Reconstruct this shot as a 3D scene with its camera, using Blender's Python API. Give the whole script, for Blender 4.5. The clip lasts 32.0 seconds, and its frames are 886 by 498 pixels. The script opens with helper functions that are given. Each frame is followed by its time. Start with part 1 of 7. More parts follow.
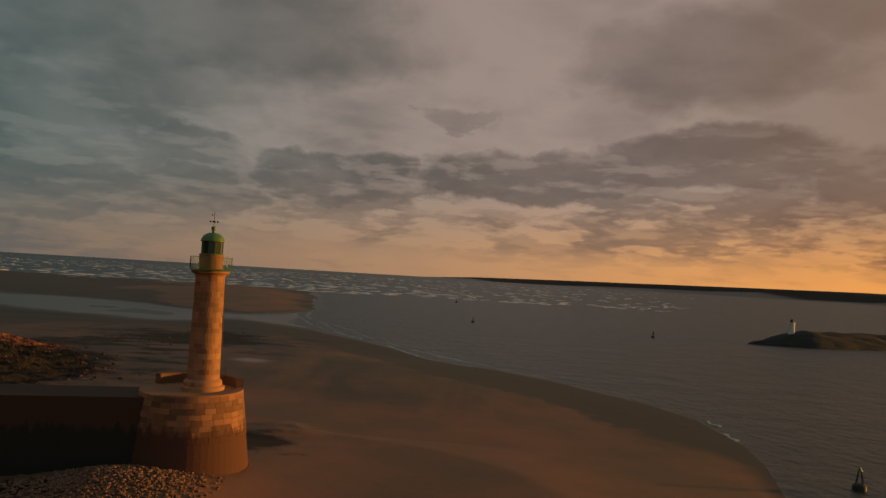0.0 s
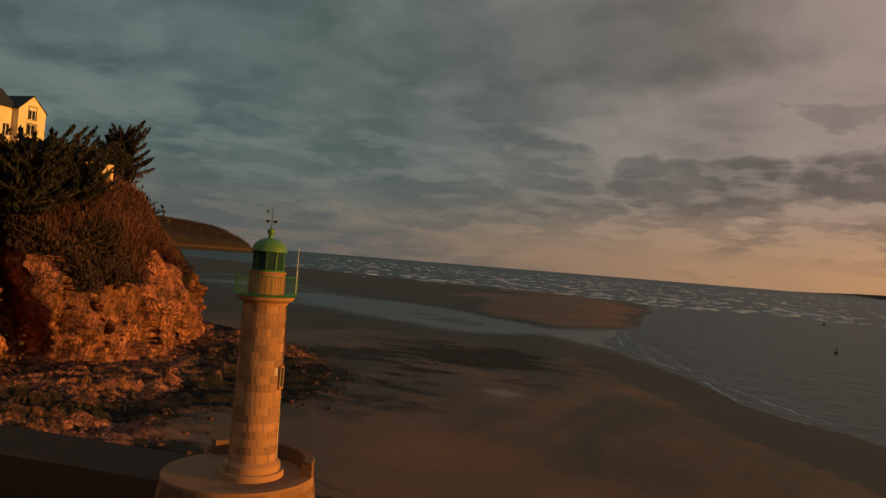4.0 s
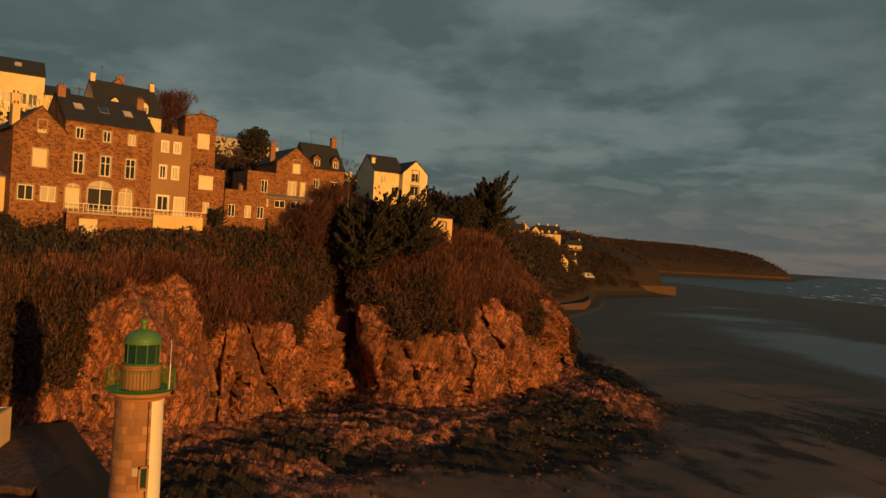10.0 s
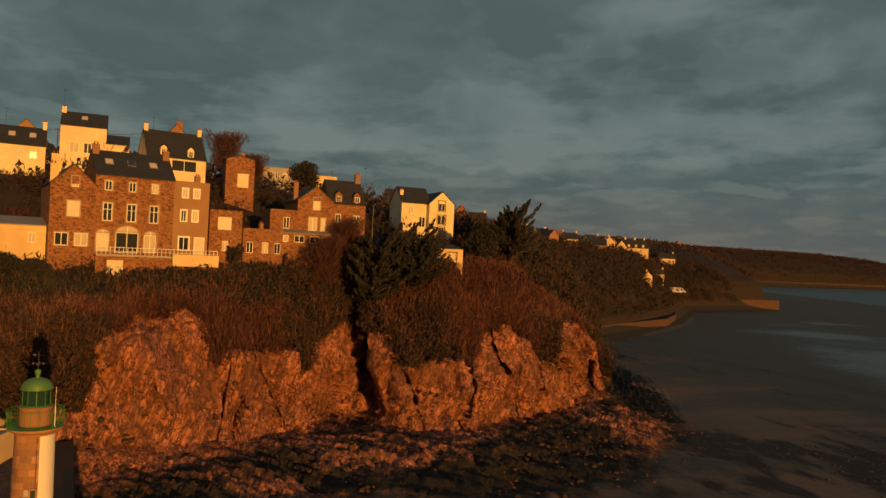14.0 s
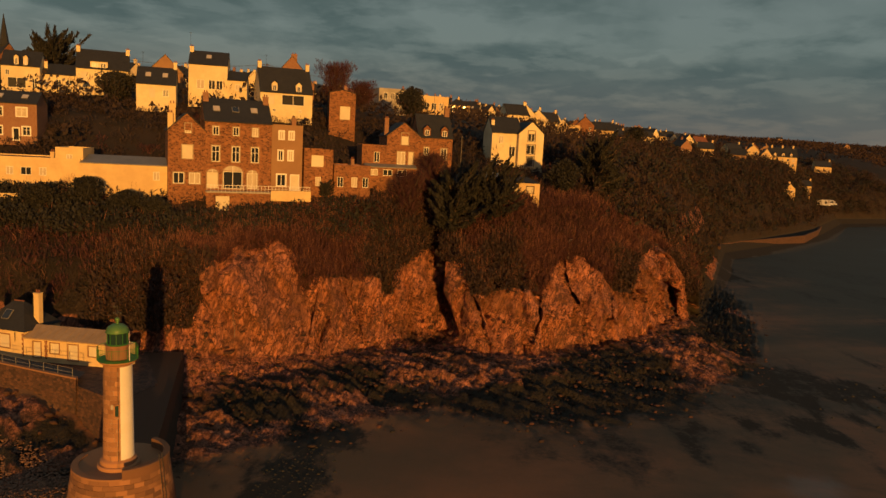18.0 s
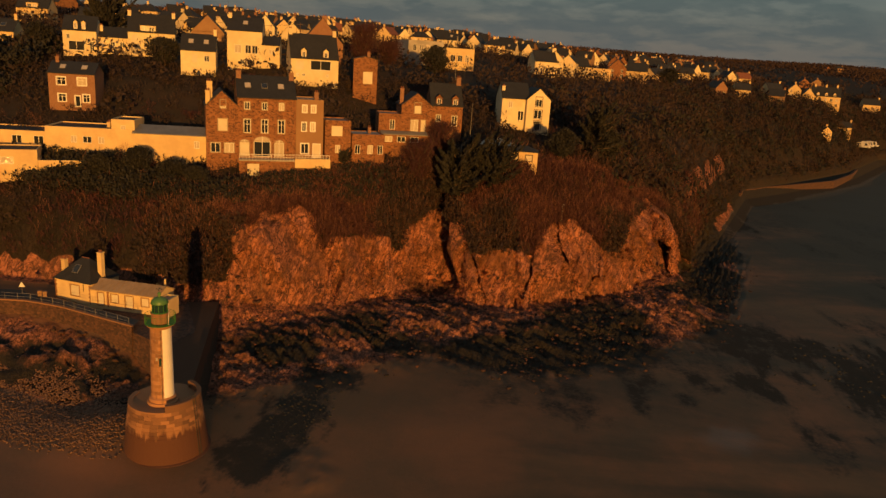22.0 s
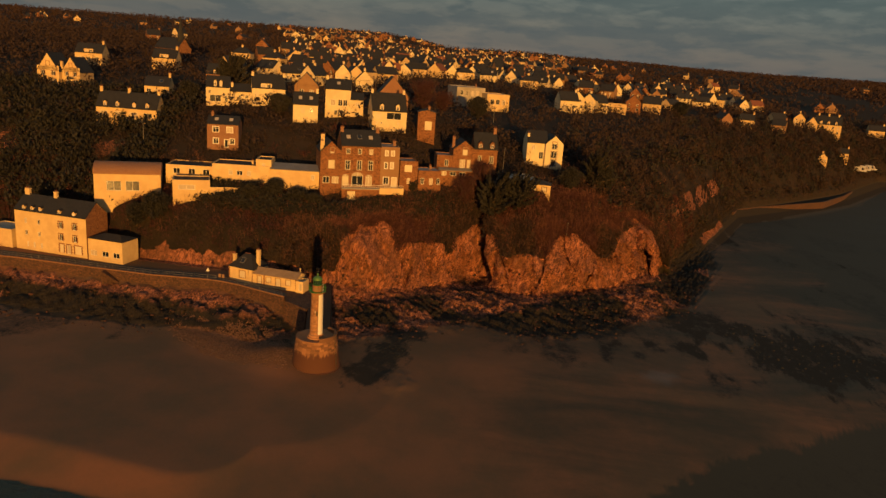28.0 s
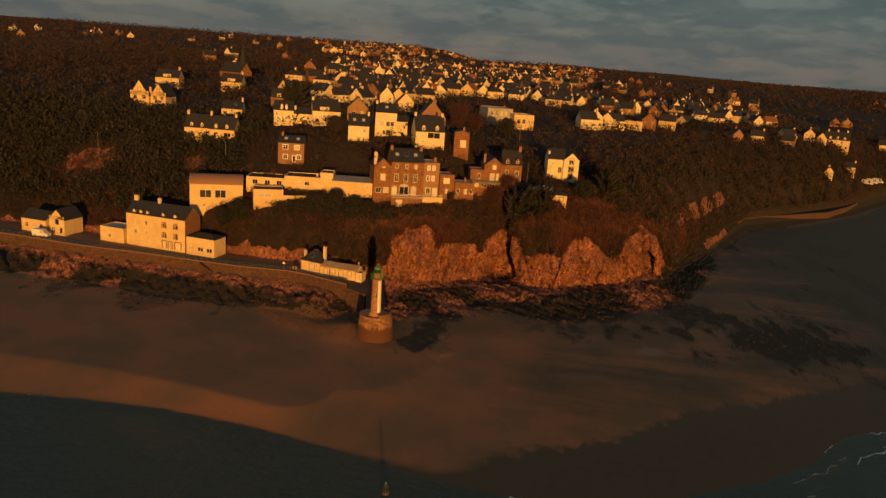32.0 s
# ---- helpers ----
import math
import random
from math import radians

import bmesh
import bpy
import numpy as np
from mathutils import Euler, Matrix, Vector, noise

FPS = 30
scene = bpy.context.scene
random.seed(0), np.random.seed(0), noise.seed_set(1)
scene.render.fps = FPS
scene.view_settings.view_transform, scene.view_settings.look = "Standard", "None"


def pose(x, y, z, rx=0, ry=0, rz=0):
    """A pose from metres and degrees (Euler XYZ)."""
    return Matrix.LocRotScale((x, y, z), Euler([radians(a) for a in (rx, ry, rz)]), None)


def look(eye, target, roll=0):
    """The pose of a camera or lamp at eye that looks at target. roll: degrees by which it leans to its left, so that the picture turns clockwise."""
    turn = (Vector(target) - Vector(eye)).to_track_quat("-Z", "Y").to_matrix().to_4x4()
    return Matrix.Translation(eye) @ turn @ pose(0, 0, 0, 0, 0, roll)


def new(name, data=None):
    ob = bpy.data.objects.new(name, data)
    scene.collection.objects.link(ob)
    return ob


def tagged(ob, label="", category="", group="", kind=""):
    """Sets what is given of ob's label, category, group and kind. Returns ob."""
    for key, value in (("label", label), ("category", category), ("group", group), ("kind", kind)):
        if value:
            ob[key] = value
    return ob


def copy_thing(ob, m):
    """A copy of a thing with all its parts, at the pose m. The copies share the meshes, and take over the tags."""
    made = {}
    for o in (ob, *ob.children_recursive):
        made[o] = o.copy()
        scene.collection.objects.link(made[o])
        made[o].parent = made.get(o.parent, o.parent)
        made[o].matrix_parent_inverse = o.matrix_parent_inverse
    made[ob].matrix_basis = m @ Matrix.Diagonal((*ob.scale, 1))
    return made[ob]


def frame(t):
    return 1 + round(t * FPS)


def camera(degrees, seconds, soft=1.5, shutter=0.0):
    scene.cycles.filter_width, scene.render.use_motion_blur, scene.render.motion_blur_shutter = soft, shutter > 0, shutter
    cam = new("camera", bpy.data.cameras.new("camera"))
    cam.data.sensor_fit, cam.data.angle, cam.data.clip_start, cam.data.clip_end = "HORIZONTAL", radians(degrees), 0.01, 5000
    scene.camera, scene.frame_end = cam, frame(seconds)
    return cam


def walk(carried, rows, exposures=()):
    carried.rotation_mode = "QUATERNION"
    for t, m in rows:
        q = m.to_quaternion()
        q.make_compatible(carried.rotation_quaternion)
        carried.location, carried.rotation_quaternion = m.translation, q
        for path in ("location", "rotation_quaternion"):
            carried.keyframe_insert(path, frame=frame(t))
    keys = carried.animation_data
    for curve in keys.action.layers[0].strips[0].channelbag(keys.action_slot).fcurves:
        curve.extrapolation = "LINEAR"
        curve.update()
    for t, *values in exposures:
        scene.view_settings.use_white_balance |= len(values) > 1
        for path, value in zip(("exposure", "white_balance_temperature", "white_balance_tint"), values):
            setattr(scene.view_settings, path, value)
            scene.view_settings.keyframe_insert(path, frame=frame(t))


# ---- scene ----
cam = camera(61.9, 32.0)
PATH = [
    (0, (-2.37, -11.119, 19.198), (-2.21, -9.126, 19.268), 3.4),
    (0.5, (-0.768, -7.968, 19.498), (-0.627, -5.974, 19.566), 3.4),
    (1, (0.742, -4.372, 19.722), (0.85, -2.376, 19.788), 3.5),
    (1.5, (2.23, -0.663, 19.96), (2.271, 1.336, 20.023), 3.7),
    (2, (3.652, 2.988, 20.141), (3.591, 4.986, 20.201), 3.8),
    (2.5, (4.804, 6.83, 20.353), (4.54, 8.812, 20.405), 4.3),
    (3, (5.809, 10.496, 20.668), (5.381, 12.45, 20.71), 4.6),
    (3.5, (6.674, 14.227, 20.842), (6.103, 16.143, 20.879), 4.6),
    (4, (7.802, 17.837, 21.155), (7.038, 19.685, 21.184), 4.6),
    (4.5, (8.986, 21.075, 21.621), (8.081, 22.859, 21.645), 4.5),
    (6.5, (14.885, 32.958, 23.152), (13.55, 34.447, 23.149), 3.1),
    (7, (16.769, 35.607, 23.43), (15.34, 37.007, 23.431), 4.1),
    (7.5, (18.424, 37.765, 23.938), (16.92, 39.084, 23.936), 3.9),
    (8, (19.902, 40.0, 24.525), (18.342, 41.252, 24.522), 3.8),
    (8.5, (21.472, 42.09, 25.003), (19.854, 43.266, 25.002), 3.6),
    (9, (22.996, 43.9, 25.374), (21.299, 44.96, 25.377), 3.5),
    (9.5, (24.185, 45.954, 26.207), (22.436, 46.924, 26.205), 3.4),
    (10, (25.204, 48.084, 26.708), (23.42, 48.989, 26.709), 3.4),
    (10.5, (26.508, 50.039, 27.172), (24.694, 50.883, 27.177), 3.2),
    (11, (28.009, 52.125, 27.753), (26.168, 52.908, 27.761), 3.1),
    (11.5, (29.724, 54.019, 28.378), (27.867, 54.762, 28.389), 3.1),
    (12, (31.246, 55.761, 28.976), (29.382, 56.486, 28.986), 3.0),
    (12.5, (32.842, 57.444, 29.383), (30.975, 58.16, 29.395), 2.9),
    (13, (34.364, 59.065, 29.831), (32.493, 59.77, 29.843), 2.8),
    (13.5, (36.111, 60.341, 30.248), (34.23, 61.02, 30.264), 2.7),
    (14, (37.75, 61.593, 30.897), (35.85, 62.218, 30.912), 2.7),
    (14.5, (39.201, 62.975, 31.522), (37.275, 63.516, 31.537), 2.6),
    (16.5, (44.748, 67.739, 35.729), (42.788, 68.11, 35.591), 3.0),
    (17, (46.24, 69.308, 36.676), (44.276, 69.632, 36.489), 2.9),
    (17.5, (47.688, 70.826, 37.704), (45.723, 71.113, 37.467), 3.1),
    (18, (48.947, 72.101, 38.726), (46.983, 72.341, 38.44), 3.1),
    (18.5, (50.137, 73.537, 39.873), (48.176, 73.744, 39.537), 3.2),
    (19, (51.2, 74.712, 41.134), (49.247, 74.902, 40.75), 3.2),
    (19.5, (52.379, 75.814, 42.503), (50.433, 75.99, 42.078), 3.3),
    (20, (53.825, 76.689, 44.106), (51.887, 76.846, 43.637), 3.5),
    (20.5, (55.959, 77.955, 45.617), (54.029, 78.092, 45.111), 3.7),
    (21, (58.496, 78.661, 47.176), (56.567, 78.79, 46.663), 3.7),
    (21.5, (61.357, 78.915, 48.734), (59.427, 79.036, 48.223), 3.7),
    (22, (64.697, 79.068, 50.293), (62.766, 79.182, 49.785), 3.8),
    (22.5, (68.43, 78.781, 51.826), (66.499, 78.89, 51.317), 3.9),
    (23, (72.537, 78.397, 53.24), (70.606, 78.5, 52.731), 3.9),
    (23.5, (77.107, 78.124, 54.726), (75.176, 78.219, 54.217), 4.1),
    (24, (81.988, 77.796, 55.94), (80.056, 77.883, 55.432), 4.1),
    (24.5, (86.757, 77.599, 56.911), (84.823, 77.677, 56.406), 4.1),
    (25, (91.72, 77.377, 57.77), (89.785, 77.446, 57.27), 4.1),
    (25.5, (97.045, 77.025, 58.54), (95.108, 77.084, 58.047), 4.0),
    (27.5, (118.668, 75.809, 64.445), (116.732, 75.83, 63.942), 4.3),
    (28, (124.022, 75.527, 65.384), (122.086, 75.538, 64.883), 4.3),
    (28.5, (129.273, 75.205, 66.393), (127.337, 75.206, 65.892), 4.3),
    (29, (134.316, 74.869, 67.36), (132.38, 74.861, 66.861), 4.3),
    (29.5, (139.05, 74.572, 68.364), (137.113, 74.553, 67.867), 4.4),
    (30, (143.811, 74.311, 69.334), (141.874, 74.281, 68.839), 4.4),
    (30.5, (148.54, 74.07, 70.225), (146.602, 74.032, 69.732), 4.4),
    (31, (153.361, 73.993, 71.089), (151.423, 73.945, 70.597), 4.3),
    (31.5, (158.23, 74.011, 71.816), (156.291, 73.954, 71.327), 4.3),
    (32, (163.045, 74.252, 72.373), (161.106, 74.185, 71.888), 4.3),
]
walk(cam, [(t, look(eye, target, roll)) for t, eye, target, roll in PATH])

# ---------------- light ----------------
SUN_AZ, SUN_EL = radians(80.0), radians(3.2)   # from +y towards +x
SUN_DIR = Vector((math.sin(SUN_AZ) * math.cos(SUN_EL), math.cos(SUN_AZ) * math.cos(SUN_EL), math.sin(SUN_EL)))
sun_data = bpy.data.lights.new("sun", "SUN")
sun_data.energy, sun_data.angle, sun_data.color = 5.0, radians(0.6), (1.0, 0.45, 0.085)
sun_lamp = new("sun", sun_data)
sun_lamp.matrix_world = look(SUN_DIR * 400, (0, 0, 0))


class Nodes:
    """Short hand for building node trees."""
    def __init__(self, tree):
        self.tree = tree
        tree.nodes.clear()

    def add(self, kind, inputs=None, **props):
        node = self.tree.nodes.new(kind)
        for k, v in props.items():
            setattr(node, k, v)
        for k, v in (inputs or {}).items():
            if isinstance(v, bpy.types.NodeSocket):
                self.tree.links.new(v, node.inputs[k])
            else:
                node.inputs[k].default_value = v
        return node

    def math(self, op, a, b=0.0, c=0.0, clamp=False):
        n = self.add("ShaderNodeMath", {0: a, 1: b, 2: c}, operation=op, use_clamp=clamp)
        return n.outputs[0]

    def ramp(self, fac, lo, hi):
        n = self.add("ShaderNodeMapRange", {0: fac, 1: lo, 2: hi, 3: 0.0, 4: 1.0}, interpolation_type="SMOOTHSTEP")
        return n.outputs[0]

    def mix(self, fac, a, b):
        n = self.add("ShaderNodeMix", {0: fac, 6: a, 7: b}, data_type="RGBA")
        return n.outputs[2]

    def noise(self, vec, scale, detail=4.0, rough=0.55, distortion=0.0):
        ins = {"Scale": scale, "Detail": detail, "Roughness": rough, "Distortion": distortion}
        if vec is not None:
            ins["Vector"] = vec
        return self.add("ShaderNodeTexNoise", ins).outputs[0]


def rgb(r, g, b):
    return (r, g, b, 1.0)


world = bpy.data.worlds.new("sky")
scene.world = world
world.use_nodes = True
W = Nodes(world.node_tree)
way = W.add("ShaderNodeTexCoord").outputs["Generated"]
sx = W.add("ShaderNodeSeparateXYZ", {0: way})
up = W.math("MAXIMUM", sx.outputs[2], 0.0)
lift = W.math("ADD", up, 0.17)
flat = W.add("ShaderNodeCombineXYZ", {0: W.math("DIVIDE", sx.outputs[0], lift), 1: W.math("DIVIDE", sx.outputs[1], lift), 2: 7.1}).outputs[0]
to_sun = W.add("ShaderNodeVectorMath", {0: way, 1: tuple(SUN_DIR)}, operation="DOT_PRODUCT").outputs["Value"]
glow = W.ramp(to_sun, 0.15, 1.0)
warm = W.ramp(to_sun, -0.50, 0.42)
clear = W.add("ShaderNodeTexSky", sky_type="NISHITA", sun_disc=False, sun_elevation=SUN_EL, sun_rotation=SUN_AZ, altitude=20.0).outputs[0]
clear = W.add("ShaderNodeVectorMath", {0: clear, 3: 0.10}, operation="SCALE").outputs[0]
low = W.ramp(up, 0.14, 0.0)
gap_far = W.mix(warm, rgb(0.150, 0.192, 0.186), rgb(0.37, 0.275, 0.235))
gap_low = W.mix(warm, rgb(0.16, 0.145, 0.13), rgb(0.50, 0.28, 0.15))
gap_low = W.mix(glow, gap_low, rgb(1.1, 0.42, 0.08))
ember = W.ramp(to_sun, 0.38, 0.95)
gap_far = W.mix(ember, gap_far, rgb(0.25, 0.15, 0.095))
gap = W.mix(low, gap_far, gap_low)
gap = W.mix(0.12, gap, clear)
dark_far = W.mix(warm, rgb(0.074, 0.110, 0.106), rgb(0.135, 0.108, 0.094))
dark_low = W.mix(warm, rgb(0.10, 0.108, 0.105), rgb(0.22, 0.135, 0.088))
dark_far = W.mix(ember, dark_far, rgb(0.19, 0.10, 0.062))
dark_low = W.mix(ember, dark_low, rgb(0.24, 0.095, 0.035))
dark = W.mix(low, dark_far, dark_low)
# broken high cloud, thickest away from the sun
big = W.noise(flat, 0.62, 7.0, 0.5, 0.1)
small = W.noise(flat, 2.1, 8.0, 0.55, 0.1)
cover = W.math("ADD", W.math("MULTIPLY", big, 0.52), W.math("MULTIPLY", small, 0.48))
cover = W.math("ADD", cover, W.math("MULTIPLY_ADD", warm, -0.10, 0.03))
mask = W.math("MULTIPLY", W.ramp(cover, 0.43, 0.57), W.math("MULTIPLY_ADD", warm, -0.65, 1.0))
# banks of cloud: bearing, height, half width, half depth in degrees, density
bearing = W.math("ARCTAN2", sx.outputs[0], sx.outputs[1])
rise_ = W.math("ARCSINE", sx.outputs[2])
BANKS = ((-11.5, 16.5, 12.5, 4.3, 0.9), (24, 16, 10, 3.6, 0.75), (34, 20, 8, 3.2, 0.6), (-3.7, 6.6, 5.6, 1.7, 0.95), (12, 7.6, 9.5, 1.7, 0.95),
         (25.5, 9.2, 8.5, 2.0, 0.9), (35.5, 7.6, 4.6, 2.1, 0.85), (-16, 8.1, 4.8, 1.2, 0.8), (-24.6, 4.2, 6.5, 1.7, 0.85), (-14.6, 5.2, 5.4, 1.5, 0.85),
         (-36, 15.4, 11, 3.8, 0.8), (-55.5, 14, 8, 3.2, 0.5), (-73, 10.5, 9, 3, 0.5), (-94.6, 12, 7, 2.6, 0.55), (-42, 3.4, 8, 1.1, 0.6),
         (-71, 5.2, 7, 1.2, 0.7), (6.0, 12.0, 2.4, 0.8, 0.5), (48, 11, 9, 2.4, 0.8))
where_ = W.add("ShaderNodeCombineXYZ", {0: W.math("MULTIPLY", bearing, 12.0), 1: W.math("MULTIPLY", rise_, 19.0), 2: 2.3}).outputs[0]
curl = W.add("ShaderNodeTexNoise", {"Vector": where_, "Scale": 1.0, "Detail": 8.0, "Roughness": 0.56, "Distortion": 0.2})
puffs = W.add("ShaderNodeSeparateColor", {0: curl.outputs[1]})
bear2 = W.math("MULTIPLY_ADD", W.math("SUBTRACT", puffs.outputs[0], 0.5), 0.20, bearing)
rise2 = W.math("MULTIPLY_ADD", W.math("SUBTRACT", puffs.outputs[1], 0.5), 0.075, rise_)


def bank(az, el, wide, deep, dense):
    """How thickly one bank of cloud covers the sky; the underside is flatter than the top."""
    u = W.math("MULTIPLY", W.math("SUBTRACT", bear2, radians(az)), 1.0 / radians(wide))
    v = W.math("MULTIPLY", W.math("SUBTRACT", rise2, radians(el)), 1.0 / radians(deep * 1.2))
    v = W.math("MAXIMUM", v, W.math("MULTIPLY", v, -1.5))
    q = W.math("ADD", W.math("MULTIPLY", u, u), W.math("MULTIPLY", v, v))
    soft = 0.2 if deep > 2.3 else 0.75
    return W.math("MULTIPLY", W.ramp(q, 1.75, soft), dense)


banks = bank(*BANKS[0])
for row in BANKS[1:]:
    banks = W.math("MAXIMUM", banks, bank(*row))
# low rows of small cumulus
heap = W.add("ShaderNodeCombineXYZ", {0: W.math("MULTIPLY", bearing, 9.0), 1: W.math("MULTIPLY", rise_, 34.0), 2: 5.7}).outputs[0]
lump = W.noise(heap, 1.0, 7.0, 0.55, 0.15)
above = W.noise(W.add("ShaderNodeVectorMath", {0: heap, 1: (0.1, 0.36, 0.0)}, operation="ADD").outputs[0], 1.0, 7.0, 0.55, 0.15)
crest = W.ramp(W.math("SUBTRACT", lump, above), -0.01, 0.13)
puff = W.ramp(lump, 0.43, 0.54)
band = W.math("MULTIPLY", W.ramp(up, 0.012, 0.05), W.ramp(up, 0.20, 0.09))
mask = W.math("MAXIMUM", mask, W.math("MULTIPLY", puff, W.math("MULTIPLY", band, W.math("MULTIPLY_ADD", warm, 0.4, 0.45))))
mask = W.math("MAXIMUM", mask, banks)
rolls = W.ramp(W.noise(where_, 0.55, 6.0, 0.5, 0.4), 0.34, 0.66)
mask = W.math("MULTIPLY_ADD", W.math("SUBTRACT", rolls, 0.5), W.math("MULTIPLY_ADD", warm, -0.40, 0.55), mask, True)
dark = W.mix(W.math("MULTIPLY", W.math("MULTIPLY", crest, W.ramp(up, 0.30, 0.10)), 0.5), dark, gap)
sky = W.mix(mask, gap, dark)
lights = W.ramp(W.noise(flat, 2.6, 6.0, 0.6), 0.35, 0.75)
sky = W.mix(W.math("MULTIPLY", lights, 0.28), sky, gap)
# the heavy deck overhead
deck = W.ramp(up, 0.34, 0.56)
sky = W.mix(deck, sky, rgb(0.145, 0.185, 0.192))
below = W.ramp(sx.outputs[2], 0.0, -0.05)
sky = W.mix(below, sky, rgb(0.05, 0.045, 0.04))
back = W.add("ShaderNodeBackground", {0: sky, 1: 1.0})
W.tree.links.new(back.outputs[0], W.add("ShaderNodeOutputWorld").inputs[0])

# ---------------- materials ----------------
def material(name, rough=0.85, metal=0.0, spec=0.3):
    m = bpy.data.materials.new(name)
    m.use_nodes = True
    n = Nodes(m.node_tree)
    bsdf = n.add("ShaderNodeBsdfPrincipled", {"Roughness": rough, "Metallic": metal, "Specular IOR Level": spec})
    n.tree.links.new(bsdf.outputs[0], n.add("ShaderNodeOutputMaterial").inputs[0])
    return m, n, bsdf


def bump(n, bsdf, height, strength, dist):
    b = n.add("ShaderNodeBump", {"Height": height, "Strength": strength, "Distance": dist})
    n.tree.links.new(b.outputs[0], bsdf.inputs["Normal"])


def where(n):
    return n.add("ShaderNodeNewGeometry").outputs["Position"]


def local(n):
    return n.add("ShaderNodeTexCoord").outputs["Object"]


def scaled(n, vec, s):
    return n.add("ShaderNodeVectorMath", {0: vec, 1: s}, operation="MULTIPLY").outputs[0]


def plain(name, a, b, rough=0.8, grain=3.0, stain=0.35, spec=0.3, bumpy=0.3, metal=0.0):
    """Two tones, mixed by a wide stain and a fine grain."""
    m, n, s = material(name, rough, metal, spec)
    p = where(n)
    wide = n.ramp(n.noise(p, stain, 5.0, 0.6), 0.35, 0.68)
    fine = n.noise(p, grain, 6.0, 0.6)
    c = n.mix(wide, rgb(*a), rgb(*b))
    c = n.mix(n.math("MULTIPLY", fine, 0.45), c, rgb(*[0.55 * v for v in a]))
    rnd = n.add("ShaderNodeObjectInfo").outputs["Random"]
    c = n.mix(n.math("MULTIPLY", rnd, 0.22), c, rgb(*[min(1, 0.75 * v) for v in b]))
    n.tree.links.new(c, s.inputs["Base Color"])
    bump(n, s, fine, bumpy, 0.03)
    return m


def stonework(name, a, b, joint, size, rough=0.9):
    """Rubble walling: cells of stone with pale joints."""
    m, n, s = material(name, rough)
    p = local(n)
    warp = n.add("ShaderNodeVectorMath", {0: p, 1: scaled(n, n.add("ShaderNodeTexNoise", {"Vector": p, "Scale": 1.2}).outputs[1], (0.3, 0.3, 0.3))}, operation="ADD").outputs[0]
    vec = scaled(n, warp, (1.0 / size, 1.0 / size, 1.55 / size))
    cell = n.add("ShaderNodeTexVoronoi", {"Vector": vec, "Scale": 1.0})
    edge = n.add("ShaderNodeTexVoronoi", {"Vector": vec, "Scale": 1.0}, feature="DISTANCE_TO_EDGE")
    tone = n.add("ShaderNodeSeparateColor", {0: cell.outputs["Color"]}).outputs[0]
    c = n.mix(tone, rgb(*a), rgb(*b))
    c = n.mix(n.math("MULTIPLY", n.noise(p, 0.5, 5.0), 0.4), c, rgb(*[0.6 * v for v in a]))
    line = n.ramp(edge.outputs[0], 0.10, 0.02)
    c = n.mix(n.math("MULTIPLY", line, 0.8), c, rgb(*joint))
    n.tree.links.new(c, s.inputs["Base Color"])
    bump(n, s, n.ramp(edge.outputs[0], 0.0, 0.16), 0.7, 0.05)
    return m


def slate(name, a, b, rough=0.55):
    m, n, s = material(name, rough, 0.0, 0.22)
    p = local(n)
    brick = n.add("ShaderNodeTexBrick", {"Vector": scaled(n, p, (1.0, 1.0, 1.0)), "Color1": rgb(*a), "Color2": rgb(*b), "Mortar": rgb(*[0.5 * v for v in a]),
                                        "Scale": 1.0, "Mortar Size": 0.012, "Brick Width": 0.35, "Row Height": 0.24})
    c = n.mix(n.math("MULTIPLY", n.noise(p, 0.6, 5.0), 0.6), brick.outputs[0], rgb(*[1.6 * v for v in b]))
    n.tree.links.new(c, s.inputs["Base Color"])
    bump(n, s, brick.outputs[1], -0.3, 0.02)
    return m


CREAM = plain("cream_render", (0.72, 0.54, 0.27), (0.60, 0.42, 0.21), 0.85, 2.0)
WHITE = plain("white_render", (0.78, 0.65, 0.40), (0.67, 0.53, 0.31), 0.8, 2.0)
OCHRE = plain("ochre_render", (0.33, 0.195, 0.10), (0.28, 0.16, 0.085), 0.9, 2.5)
CONCRETE = plain("concrete", (0.42, 0.38, 0.33), (0.30, 0.27, 0.23), 0.9, 2.5)
STONE = stonework("rubble_stone", (0.085, 0.036, 0.020), (0.37, 0.160, 0.070), (0.29, 0.145, 0.070), 0.36)
QUAYSTONE = stonework("quay_stone", (0.045, 0.027, 0.021), (0.145, 0.070, 0.044), (0.06, 0.038, 0.028), 0.5)
BRICK = stonework("brown_brick", (0.24, 0.115, 0.065), (0.32, 0.165, 0.095), (0.32, 0.20, 0.13), 0.25)
GRANITE = plain("granite", (0.40, 0.31, 0.22), (0.28, 0.21, 0.14), 0.85, 5.0, 0.8)
SLATE = slate("slate", (0.016, 0.017, 0.019), (0.026, 0.026, 0.028), 0.65)
TANROOF = plain("tan_sheet", (0.36, 0.25, 0.15), (0.28, 0.19, 0.11), 0.7, 2.0, 0.5)
ZINC = plain("zinc_sheet", (0.20, 0.19, 0.18), (0.15, 0.14, 0.13), 0.5, 2.0, 0.5, 0.4, 0.1)
TILE = slate("red_tile", (0.20, 0.075, 0.04), (0.15, 0.06, 0.035), 0.8)
FRAME = plain("white_paint", (0.80, 0.78, 0.74), (0.74, 0.70, 0.62), 0.5, 4.0)
SHUTTER = plain("pale_shutter", (0.70, 0.62, 0.46), (0.60, 0.52, 0.38), 0.7, 5.0)
